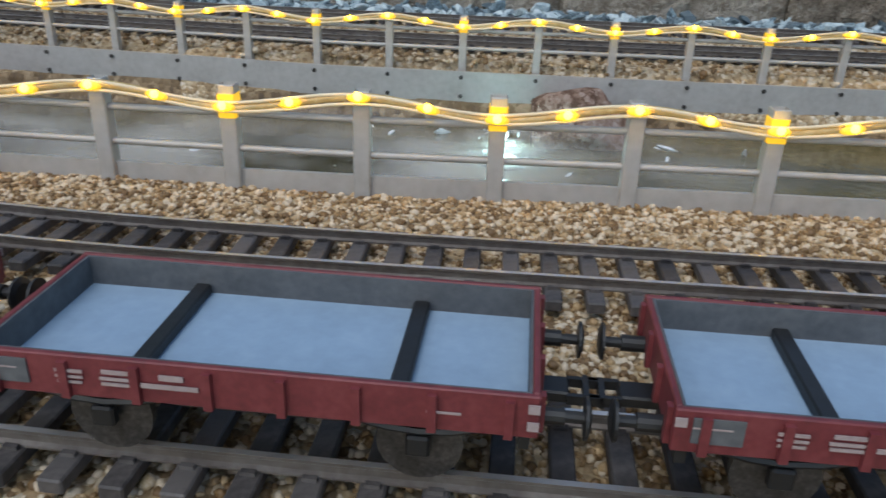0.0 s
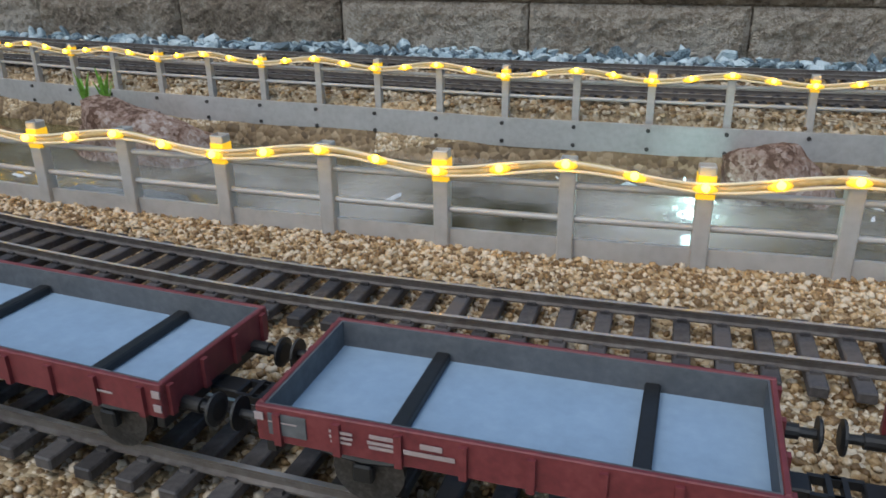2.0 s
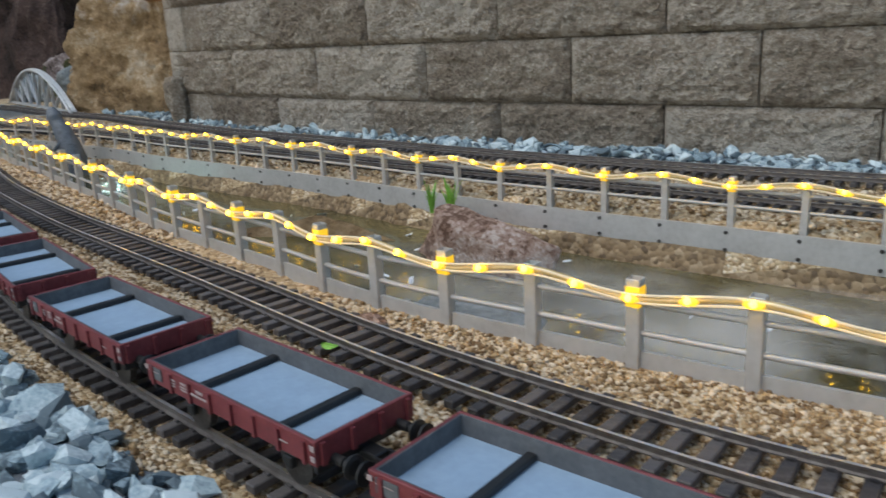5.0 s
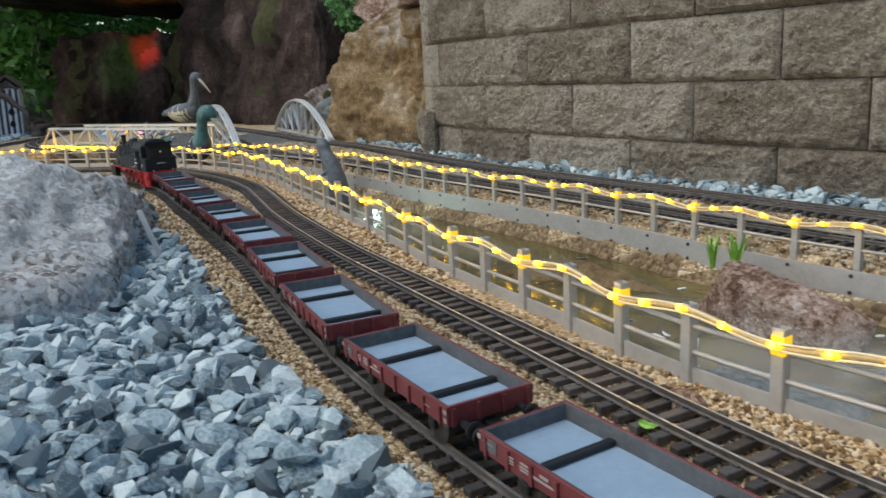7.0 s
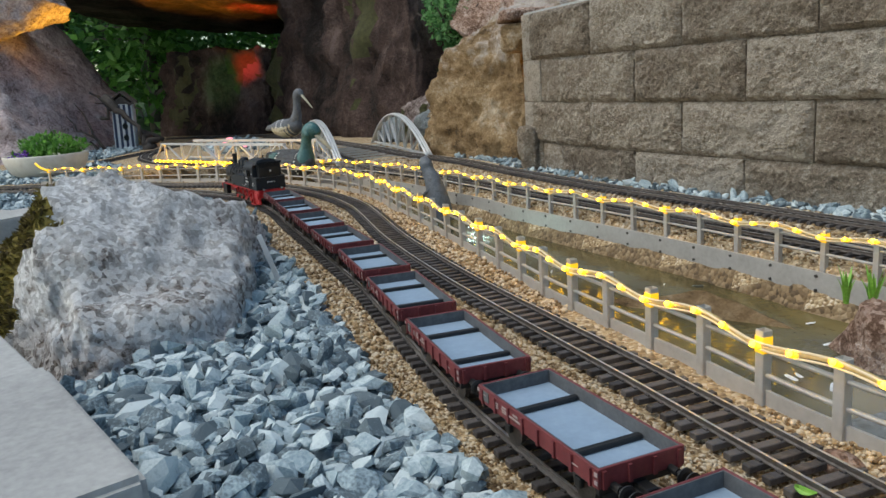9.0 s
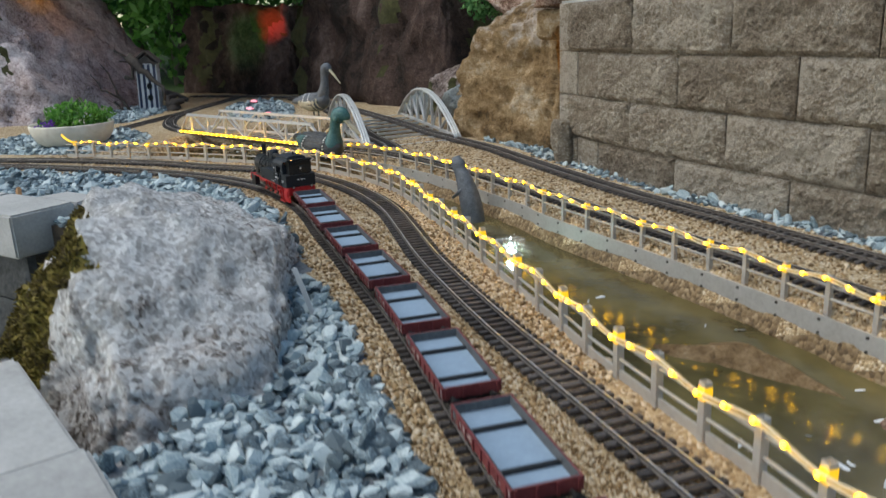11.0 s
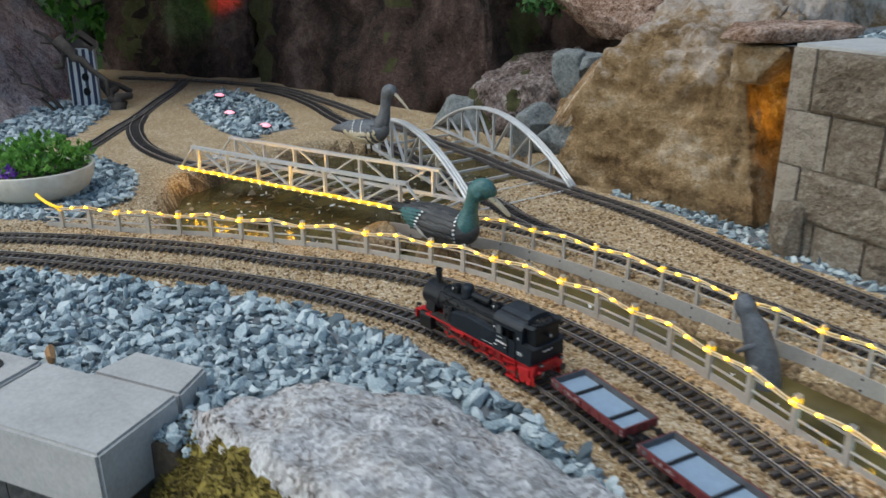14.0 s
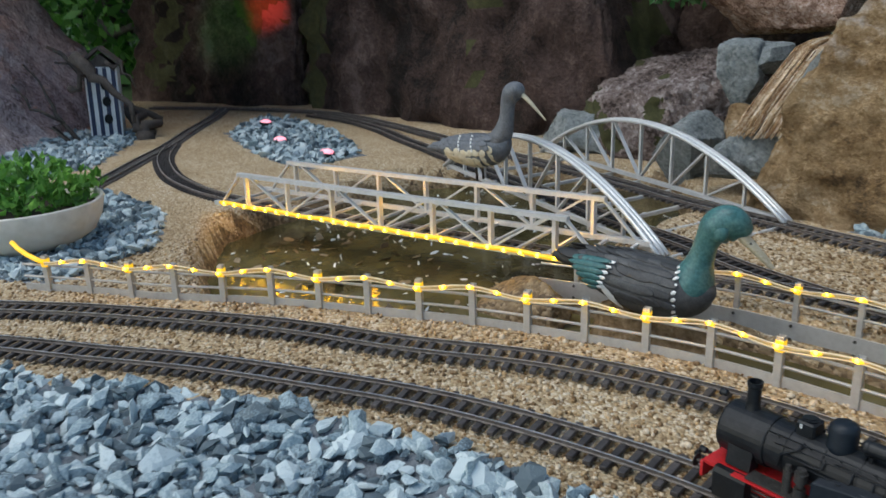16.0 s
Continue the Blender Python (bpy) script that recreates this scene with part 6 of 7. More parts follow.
    prism(bm, [(-0.0050, 0.136), (0.0275, 0.134), (0.0275, 0.1285), (0.001, 0.1285)], -0.0395, -0.0375, lambda u, v, w: (u, w - math.copysign((v - 0.136) * 0.7, w), v))
    prism(bm, [(-0.0050, 0.136), (0.0275, 0.134), (0.0275, 0.1285), (0.001, 0.1285)], 0.0375, 0.0395, lambda u, v, w: (u, w + math.copysign((v - 0.136) * 0.7, w), v))
    prism(bm, [(-0.0060, 0.136), (-0.0042, 0.136), (0.0015, 0.1285), (-0.0005, 0.1285)], -0.0385, 0.0385, lambda u, v, w: (u, w, v))
    part("coal_rim", bm, "tank", bunker, "flared coal rim")
    rng = np.random.RandomState(5)
    bm = bmesh.new()
    for _ in range(170):
        bmesh.ops.create_icosphere(bm, subdivisions=1, radius=rng.uniform(0.0012, 0.0024), matrix=pose(rng.uniform(0.002, 0.026), rng.uniform(-0.031, 0.031), rng.uniform(0.1285, 0.1325), *rng.uniform(0, 360, 3)) @ Matrix.Diagonal((1, rng.uniform(0.6, 1), rng.uniform(0.5, 0.9), 1)))
    part("coal", bm, "coal", bunker, "heap of black coal lumps")
    bm = bmesh.new()
    for x, z in ((0.010, 0.0745), (0.0185, 0.0655)):
        for sg in (-1, 1):
            box(bm, (x, sg * 0.0466, z), (0.009, 0.0006, 0.0022))
    for sg in (-1, 1):
        box(bm, (0.022, sg * 0.0337, 0.1125), (0.007, 0.0005, 0.0016))
    part("steps_recess", bm, "hole", bunker)
    bm = bmesh.new()
    for k, w in enumerate((0.0022, 0.0022, 0.0022, 0, 0.0022, 0.0022, 0.0012, 0.0012, 0.0022)):
        if w:
            box(bm, (-0.0004, 0.011 - 0.0029 * k, 0.073), (0.0006, w, 0.0034 if k != 7 else 0.0007))
    part("rear_number", bm, "white", bunker, "white number drawn as bars")

    def lamp(c, r, back):
        bm = bmesh.new()
        axis = Matrix.Translation(c) @ Matrix.Rotation(radians(-90 if back else 90), 4, "Y")
        lathe(bm, [(r * 0.7, -0.0035), (r, -0.002), (r, 0.0035), (r * 1.15, 0.004), (r * 1.15, 0.0052), (r * 0.85, 0.0052), (r * 0.85, 0.0044)], 18, axis)
        body = part("headlamp", bm, "black", t)
        bm = bmesh.new()
        ball(bm, axis @ Vector((0, 0, 0.0042)), r * 0.82, 12, (0.35, 1, 1))
        part("lens", bm, "lens", body, "pale lamp glass", smooth=True)

    lamp((-0.003, 0, 0.108), 0.0042, True)
    for y in (-0.029, 0.029):
        lamp((-0.009, y, 0.052), 0.0038, True)
        lamp((0.382, y, 0.052), 0.0038, False)
    lamp((0.379, 0, 0.118), 0.0042, False)
    # ends, buffers, steps
    bm = bmesh.new()
    box(bm, (0.0105, 0, 0.0435), (0.032, 0.085, 0.013))
    box(bm, (-0.001, 0, 0.037), (0.004, 0.088, 0.022), bevel=0.0006)
    for sg in (-1, 1):
        prism(bm, [(0.0, 0.05), (0.047, 0.05), (0.047, 0.028), (0.03, 0.026), (0.008, 0.018), (0.002, 0.004), (-0.003, 0.004), (-0.002, 0.05)], sg * 0.0375, sg * 0.0395, lambda u, v, w: (u, w, v))
    part("rear_frame", bm, "red", t, "red rear frame and buffer beam")
    bm = bmesh.new()
    box(bm, (0.375, 0, 0.038), (0.004, 0.090, 0.020), bevel=0.0006)
    box(bm, (0.345, 0, 0.047), (0.06, 0.084, 0.004))
    part("front_beam", bm, "red", t)
    for front, xb, sx in ((False, -0.003, -1), (True, 0.377, 1)):
        for sg in (-1, 1):
            bm = bmesh.new()
            cyl(bm, (xb, sg * 0.0273, 0.0335), (xb + sx * 0.009, sg * 0.0273, 0.0335), 0.0042, 14, 0.0036)
            buf = part("buffer_housing", bm, "red", t)
            bm = bmesh.new()
            cyl(bm, (xb + sx * 0.009, sg * 0.0273, 0.0335), (xb + sx * 0.016, sg * 0.0273, 0.0335), 0.0024, 10)
            lathe(bm, [(0.008, 0.0), (0.008, 0.0012), (0.005, 0.0024)], 18, Matrix.Translation((xb + sx * 0.0155, sg * 0.0273, 0.0335)) @ Matrix.Rotation(radians(90 * sx), 4, "Y"))
            part("buffer", bm, "steel", buf)
        bm = bmesh.new()
        box(bm, (xb + sx * 0.008, 0, 0.0265), (0.016, 0.012, 0.006), bevel=0.0008)
        for y in (-0.007, 0.007):
            box(bm, (xb + sx * 0.022, y, 0.0265), (0.018, 0.0026, 0.0045))
        box(bm, (xb + sx * 0.031, 0, 0.0265), (0.0026, 0.0166, 0.0055))
        sweep(bm, [(xb, 0.014, 0.03), (xb + sx * 0.008, 0.015, 0.024), (xb + sx * 0.01, 0.014, 0.012)], 0.0016, 7)
        sweep(bm, [(xb, -0.014, 0.03), (xb + sx * 0.008, -0.015, 0.024), (xb + sx * 0.01, -0.014, 0.012)], 0.0016, 7)
        part("coupling", bm, "darkplastic", t, "black loop coupling and hoses")
    for sg in (-1, 1):
        bm = bmesh.new()
        for x in (0.0465, 0.0675):
            box(bm, (x, sg * 0.0445, 0.0265), (0.0018, 0.0035, 0.049))
        for z in (0.0385, 0.0215, 0.0045):
            box(bm, (0.057, sg * 0.0435, z), (0.021, 0.009, 0.0016))
            box(bm, (0.057, sg * 0.0395, z + 0.0035), (0.021, 0.0012, 0.006))
        box(bm, (0.054, sg * 0.0445, 0.0025), (0.040, 0.002, 0.004))
        part("cab_steps", bm, "red", t, "red cab steps")
        bm = bmesh.new()
        box(bm, (0.024, sg * 0.0425, 0.030), (0.03, 0.004, 0.018), bevel=0.0008)
        prism(bm, [(0.005, 0.006), (0.012, 0.002), (0.019, 0.006), (0.021, 0.02), (0.003, 0.02)], sg * 0.036, sg * 0.042, lambda u, v, w: (u, w, v))
        prism(bm, [(0.022, 0.006), (0.029, 0.002), (0.036, 0.006), (0.038, 0.02), (0.020, 0.02)], sg * 0.036, sg * 0.042, lambda u, v, w: (u, w, v))
        part("rear_steps", bm, "red", t)
    return t


(lx, ly), (ldx, ldy) = TRACK_A.at(S_BODY), TRACK_A.way(S_BODY + 0.19)
loco = locomotive()
loco.matrix_basis = pose(lx, ly, RAIL_TOP, 0, 0, math.degrees(math.atan2(ldy, ldx)))

# ---- bridges ----


def strut(parent, name, p, q, w, material="bridge", label="", h=None):
    """A flat bar between two points."""
    bm = bmesh.new()
    p, q = Vector(p), Vector(q)
    d = q - p
    m = Matrix.Translation((p + q) / 2) @ d.to_track_quat("X", "Z").to_matrix().to_4x4() @ Matrix.Diagonal((d.length, w, h or w, 1))
    bmesh.ops.create_cube(bm, size=1.0, matrix=m)
    return part(name, bm, material, parent, label)


def truss_bridge(a, b, width, z0, z1, bays):
    t = thing("truss_bridge", "pale grey metal truss bridge lit amber along its edge", "bridge", "bridges")
    a, b = Vector((*a, 0)), Vector((*b, 0))
    d = (b - a).normalized()
    side = Vector((-d.y, d.x, 0))
    if side.y < 0:
        side = -side
    L = (b - a).length
    for s in (0.0, width):
        def at(u, z):
            return a + d * u + side * s + Vector((0, 0, z))
        bay = L / bays
        strut(t, "bottom_chord", at(-0.03, z0), at(L + 0.03, z0), 0.012)
        strut(t, "top_chord", at(0.55 * bay, z1), at(L - 0.55 * bay, z1), 0.017, h=0.011)
        strut(t, "end_post", at(0, z0), at(0.6 * bay, z1), 0.011, h=0.005)
        strut(t, "end_post", at(L, z0), at(L - 0.6 * bay, z1), 0.011, h=0.005)
        for n in range(1, bays):
            u = (0.75 + (bays - 1.5) * (n - 1) / (bays - 2)) * bay
            strut(t, "upright", at(u, z0), at(u, z1), 0.011)
            if n % 2:
                for m in (n - 1, n + 1):
                    if 0 < m < bays:
                        v = (0.75 + (bays - 1.5) * (m - 1) / (bays - 2)) * bay
                        strut(t, "diagonal", at(u + (0.12 if v > u else -0.12) * bay, z1), at(v, z0), 0.010, h=0.005)
    for n in range(0, 2 * bays + 1):
        p = a + d * (L * n / (2 * bays)) + Vector((0, 0, z0 - 0.004))
        strut(t, "cross_beam", p, p + side * width, 0.007)
    rope = thing("rope_light", "amber tube of lights along the truss bridge edge", "rope light", "rope lights")
    bm = bmesh.new()
    pts = [a + d * (L * n / 40) - side * 0.008 + Vector((0, 0, z0 + 0.004 + 0.002 * math.sin(n))) for n in range(41)]
    sweep(bm, pts, 0.0055, 6)
    part("tube", bm, "postglow", rope, smooth=True)
    led = None
    for n in range(28):
        p = a + d * (L * (n + 0.5) / 28) - side * 0.012 + Vector((0, 0, z0 + 0.004))
        if led is None:
            bm = bmesh.new()
            ball(bm, (0, 0, 0), 0.005, 8)
            led = ob = part("led", bm, "led", rope, "glowing amber LED", smooth=True)
        else:
            ob = new("led", led.data)
            ob.parent = rope
        ob.location = p
    for n in range(4):
        ld = bpy.data.lights.new("rope_glow", "POINT")
        ld.energy, ld.color, ld.shadow_soft_size = 0.13, (1.0, 0.45, 0.01), 0.012
        new("rope_glow", ld).location = a + d * (L * (n + 0.5) / 4) + side * (0.03 + 0.1 * (n % 2)) + Vector((0, 0, z0 + 0.035))
    return t


truss_bridge((-4.62, 1.15), (-3.445, 1.488), 0.2, 0.028, 0.122, 8)


def arch_bridge(near_end, far_end, d, L, rise):
    t = thing("arch_bridge", "pale metal tied-arch bridge over both tracks", "bridge", "bridges")
    d = Vector((*d, 0)).normalized()
    for end in (near_end, far_end):
        e = Vector((*end, 0.0))

        def at(u, f=1.0):
            return e + d * (L * u) + Vector((0, 0, 0.01 + f * rise * 4 * u * (1 - u)))
        for o in (-0.012, 0.0, 0.012):
            bm = bmesh.new()
            sweep(bm, [at(k / 28) + Vector((0.3 * o, o, -abs(o) * 0.25)) for k in range(29)], 0.0062, 6)
            part("arch_tube", bm, "bridge", t, smooth=True)
        strut(t, "tie_beam", at(0, 0), at(1, 0), 0.012)
        for k in range(1, 8):
            u = k / 8
            strut(t, "hanger", at(u, 0), at(u), 0.013, h=0.006)
            if k != 4:
                v = (k + 1) / 8 if k < 4 else (k - 1) / 8
                strut(t, "diagonal", at(u), at(v, 0), 0.012, h=0.005)
    for k in range(9):
        p = Vector((*near_end, -0.004)) + d * (L * k / 8)
        q = Vector((*far_end, -0.004)) + d * (L * k / 8)
        strut(t, "floor_beam", p, q, 0.010)
    return t


arch_bridge((-3.437, 1.69), (-3.386, 2.146), (-0.955, 0.275), 1.25, 0.185)

# ---- decoy birds, each one plain shape ----


def loft(rings, n=18):
    """A closed skin over (centre, radius across, radius up, lean) rings that follow a bent way."""
    bm = bmesh.new()
    out = []
    pts = [Vector(c) for c, *_ in rings]
    for k, (c, rw, rh) in enumerate(rings):
        d = (pts[min(k + 1, len(pts) - 1)] - pts[max(k - 1, 0)]).normalized()
        side = Vector((0, 1, 0))
        up = d.cross(side).normalized() * -1
        out.append([bm.verts.new(pts[k] + side * (rw * math.cos(a)) + up * (rh * math.sin(a))) for a in [2 * math.pi * j / n for j in range(n)]])
    for a, b in zip(out, out[1:]):
        for j in range(n):
            bm.faces.new((a[j], a[(j + 1) % n], b[(j + 1) % n], b[j]))
    bm.faces.new(out[0][::-1]), bm.faces.new(out[-1])
    return bm


def smooth_rings(keys, steps=6):
    k = np.array([(*c, a, b) for c, a, b in keys], float)
    out = []
    for i in range(len(k) - 1):
        p0, p1, p2, p3 = k[max(i - 1, 0)], k[i], k[i + 1], k[min(i + 2, len(k) - 1)]
        for t in np.arange(steps) / steps:
            out.append(0.5 * (2 * p1 + (p2 - p0) * t + (2 * p0 - 5 * p1 + 4 * p2 - p3) * t * t + (3 * p1 - p0 - 3 * p2 + p3) * t ** 3))
    out.append(k[-1])
    return [((r[0], r[1], r[2]), max(r[3], 0.001), max(r[4], 0.001)) for r in out]


def joined(bm, other, slot):
    """Add one shape to another, all its faces in one material slot."""
    for f in other.faces:
        f.material_index = slot
    me = bpy.data.meshes.new("tmp")
    other.to_mesh(me)
    other.free()
    bm.from_mesh(me)
    bpy.data.meshes.remove(me)


def feather(bm, place, along, out, length, width, slot, thick=0.0022):
    """A flat rounded feather lying on a body."""
    x = Vector(along).normalized()
    z = (Vector(out) - x * Vector(out).dot(x)).normalized()
    y = z.cross(x)
    m = Matrix.Translation(place) @ Matrix((x, y, z)).transposed().to_4x4() @ Matrix.Diagonal((length, width, thick, 1))
    one = bmesh.new()
    bmesh.ops.create_uvsphere(one, u_segments=10, v_segments=6, radius=1.0, matrix=m @ Matrix.Rotation(radians(90), 4, "Y"))
    joined(bm, one, slot)


class Skin:
    """Places on a body of rings, by length and by the angle up its side."""

    def __init__(self, keys):
        self.r = np.array([(*c, a, b) for c, a, b in smooth_rings(keys, 10)])

    def at(self, u, deg, side):
        zc, rw, rh = (float(np.interp(u, self.r[:, 0], self.r[:, k])) for k in (2, 3, 4))
        a = radians(deg)
        p = Vector((u, side * rw * math.cos(a), zc + rh * math.sin(a)))
        n = Vector((0, side * math.cos(a) / rw, math.sin(a) / rh)).normalized()
        return p, n


def bird(name, label, body, neck, bill, dress, slots, m, scale):
    bm = bmesh.new()
    for rings, steps, n, slot in ((body, 14, 40, 0), (neck, 12, 32, 1), (bill, 8, 16, 3)):
        joined(bm, loft(smooth_rings(rings, steps), n), slot)
    dress(bm, Skin(body))
    ob = part(name, bm, slots[0], smooth=True)
    for k in slots[1:]:
        ob.data.materials.append(M[k])
    ob.matrix_basis = m @ Matrix.Diagonal((*scale, 1))
    return tagged(ob, label, "decoy bird", "decoy birds")


def duck_dress(bm, skin):
    rng = np.random.RandomState(8)
    for sg in (-1, 1):
        for r, deg in enumerate((-12, 12, 34, 54, 74)):
            for k in range(8):
                u = 0.085 - 0.025 * k - 0.012 * (r % 2)
                p, n = skin.at(u, deg + rng.uniform(-3, 3), sg)
                feather(bm, p + n * 0.0002, (-1, 0, 0.12), n + Vector((-0.1, 0, 0)), 0.03 * rng.uniform(0.8, 1.2), 0.009, 0, 0.0016)
        for k in range(6):
            a, na = skin.at(-0.038 - 0.004 * k, 46 - 12 * k, sg)
            b, nb = skin.at(-0.150 + 0.011 * k, 30 - 16 * k, sg)
            feather(bm, (a + b) / 2 + (na + nb) * 0.0028 + Vector((0, sg * 0.004, 0)), b - a, na + nb, (b - a).length * 0.56, 0.0078, 1, 0.003)
            feather(bm, a + na * 0.0045 + Vector((0.004, sg * 0.003, 0)), b - a, na, 0.011, 0.0038, 2, 0.0018)
        for k in range(5):
            p, n = skin.at(-0.038 + 0.004 * k, -14 - 9 * k, sg)
            feather(bm, p + n * 0.002, (-1, 0, 0.35), n, 0.017, 0.007, 2)
        for k in range(3):
            p, n = skin.at(-0.135 - 0.012 * k, 40 - 34 * k, sg)
            feather(bm, p + n * 0.001 + Vector((-0.012, 0, 0.004)), (-1, -0.1 * sg, 0.02), n, 0.04, 0.013, 4, 0.003)
        for k in range(9):
            deg = -48 + 15 * k
            u = 0.098 + 0.012 * math.cos(radians(deg))
            p, n = skin.at(u, deg, sg)
            feather(bm, p + n * 0.0016, (-1, 0, -0.5), n, 0.0075 * rng.uniform(0.6, 1.1), 0.004, 2, 0.0018)
        ball_bm = bmesh.new()
        ball(ball_bm, (0.176, sg * 0.022 + 0.008, 0.186), 0.019, 14, (1.0, 0.55, 0.95))
        joined(bm, ball_bm, 1)
        ball_bm = bmesh.new()
        ball(ball_bm, (0.222, sg * 0.008 + 0.026, 0.166), 0.0035, 8, (1.5, 0.6, 0.8))
        joined(bm, ball_bm, 4)


bird("duck_decoy", "dark grey duck decoy with teal head and white collar",
     [((-0.175, 0, 0.082), 0.010, 0.006), ((-0.14, 0, 0.078), 0.035, 0.020), ((-0.08, 0, 0.068), 0.054, 0.042), ((0.0, 0, 0.058), 0.064, 0.056), ((0.07, 0, 0.055), 0.062, 0.056), ((0.12, 0, 0.062), 0.048, 0.048), ((0.15, 0, 0.075), 0.025, 0.03), ((0.16, 0, 0.085), 0.008, 0.01)],
     [((0.104, 0, 0.055), 0.047, 0.05), ((0.124, 0, 0.085), 0.040, 0.043), ((0.136, 0, 0.125), 0.026, 0.027), ((0.147, 0, 0.162), 0.022, 0.024), ((0.162, 0.004, 0.19), 0.029, 0.032), ((0.186, 0.010, 0.197), 0.030, 0.034), ((0.207, 0.018, 0.184), 0.021, 0.024), ((0.214, 0.022, 0.176), 0.008, 0.008)],
     [((0.203, 0.016, 0.181), 0.013, 0.010), ((0.226, 0.030, 0.156), 0.012, 0.008), ((0.250, 0.045, 0.128), 0.010, 0.005), ((0.259, 0.05, 0.117), 0.004, 0.003)],
     duck_dress, ["duckgrey", "teal", "white", "cream", "darkplastic"], pose(-3.285, 1.395, 0.002, 0, 0, 8), (0.9, 0.95, 0.98))
rock("boulder", (-3.28, 1.41, -0.09), (0.17, 0.085, 0.10), "brownrock", "brown stone under the duck decoy in the pond", 37, 6, 0.05, 4)


def wader_dress(bm, skin):
    rng = np.random.RandomState(9)
    for sg in (-1, 1):
        for r, deg in enumerate((14, 32, 50, 70)):
            for k in range(7):
                u = 0.05 - 0.025 * k - 0.01 * (r % 2)
                p, n = skin.at(u, deg + rng.uniform(-3, 3), sg)
                feather(bm, p + n * 0.0006, (-1, 0, -0.05), n + Vector((-0.18, 0, 0)), 0.021, 0.010, 0)
        for u in (-0.03, 0.015):
            for k in range(5):
                p, n = skin.at(u - 0.004 * k, 8 + 13 * k, sg)
                feather(bm, p + n * 0.002, (-0.2, 0, 1), n, 0.006, 0.003, 2)
        for k in range(3):
            p, n = skin.at(-0.11 - 0.015 * k, 30 - 20 * k, sg)
            feather(bm, p + n * 0.001, (-1, 0, -0.05), n, 0.04, 0.010, 0, 0.003)
        for u in np.arange(-0.075, 0.085, 0.02):
            for deg in (-4, -24, -46, -70):
                p, n = skin.at(float(u), deg + rng.uniform(-6, 6), sg)
                feather(bm, p + n * 0.0008, (-1, 0, 0.1), n, 0.016, 0.011, 3)
        leg = bmesh.new()
        cyl(leg, (0.0, sg * 0.014, -0.035), (0.004, sg * 0.014, -0.085), 0.0035, 8)
        joined(bm, leg, 4)


bird("wader_decoy", "slate-grey wading bird decoy with cream belly and long bill",
     [((-0.185, 0, -0.008), 0.012, 0.005), ((-0.13, 0, 0.0), 0.032, 0.02), ((-0.05, 0, 0.0), 0.05, 0.042), ((0.025, 0, 0.002), 0.050, 0.046), ((0.075, 0, 0.018), 0.036, 0.036), ((0.105, 0, 0.04), 0.012, 0.014)],
     [((0.06, 0, 0.022), 0.034, 0.032), ((0.088, 0, 0.058), 0.026, 0.028), ((0.100, 0, 0.10), 0.019, 0.021), ((0.105, 0, 0.14), 0.019, 0.021), ((0.118, 0, 0.166), 0.024, 0.027), ((0.138, 0, 0.172), 0.022, 0.024), ((0.155, 0, 0.164), 0.008, 0.008)],
     [((0.150, 0, 0.166), 0.007, 0.006), ((0.175, 0.006, 0.143), 0.006, 0.005), ((0.218, 0.014, 0.098), 0.002, 0.002)],
     wader_dress, ["slate", "slate", "white", "cream", "darkplastic"], pose(-4.12, 1.735, 0.165, 0, 0, 10), (1.02, 1.02, 1.02))

# a seal-like grey figure leaning on the bank
bm = loft(smooth_rings([((0.05, 0, -0.16), 0.03, 0.03), ((0.045, 0, -0.10), 0.036, 0.034), ((0.03, 0, -0.04), 0.034, 0.036), ((0.008, 0, 0.02), 0.026, 0.03), ((-0.012, 0, 0.055), 0.02, 0.022), ((-0.022, 0, 0.075), 0.021, 0.024), ((-0.03, 0, 0.098), 0.012, 0.012)], 8), 20)
for sg in (-1, 1):
    cyl(bm, (0.02, sg * 0.022, 0.0), (-0.02, sg * 0.03, -0.03), 0.009, 8, 0.004)
fig = part("garden_figure", bm, "slate", smooth=True)
fig.matrix_basis = pose(-2.29, 1.46, 0.02, 0, 0, 10)
tagged(fig, "plain dark grey garden figure standing in the pond", "garden figure")

# ---- planter, bird house ----


def leaf_cloud(name, centre, spread, count, size, material, seed, label="", parent=None, up=0.5):
    """Many small folded leaves, uneven in outline."""
    rng = np.random.RandomState(seed)
    p = rng.normal(size=(count, 3))
    p /= np.linalg.norm(p, axis=1)[:, None]
    lumps = rng.normal(size=(7, 3))
    lumps /= np.linalg.norm(lumps, axis=1)[:, None]
    rad = 0.55 + 0.45 * np.max(p @ lumps.T, axis=1)
    p = p * (rng.uniform(0.35, 1.0, count) ** 0.5 * rad)[:, None] * spread + centre
    d = rng.normal(size=(count, 3)) + (0, 0, up)
    d /= np.linalg.norm(d, axis=1)[:, None]
    s = np.cross(d, rng.normal(size=(count, 3)))
    s /= np.linalg.norm(s, axis=1)[:, None]
    n = np.cross(d, s)
    L = size * rng.uniform(0.6, 1.4, (count, 1))
    v = np.stack([p, p + d * L * 0.5 + s * L * 0.3 + n * L * 0.12, p + d * L, p + d * L * 0.5 - s * L * 0.3 + n * L * 0.12], 1).reshape(-1, 3)
    k = np.arange(count)[:, None] * 4
    f = np.concatenate([k + (0, 1, 2), k + (0, 2, 3)])
    me = bpy.data.meshes.new(name)
    me.from_pydata(v.tolist(), [], f.tolist())
    me.materials.append(M[material])
    ob = new(name, me)
    ob.parent = parent
    if label:
        tagged(ob, label)
    return ob


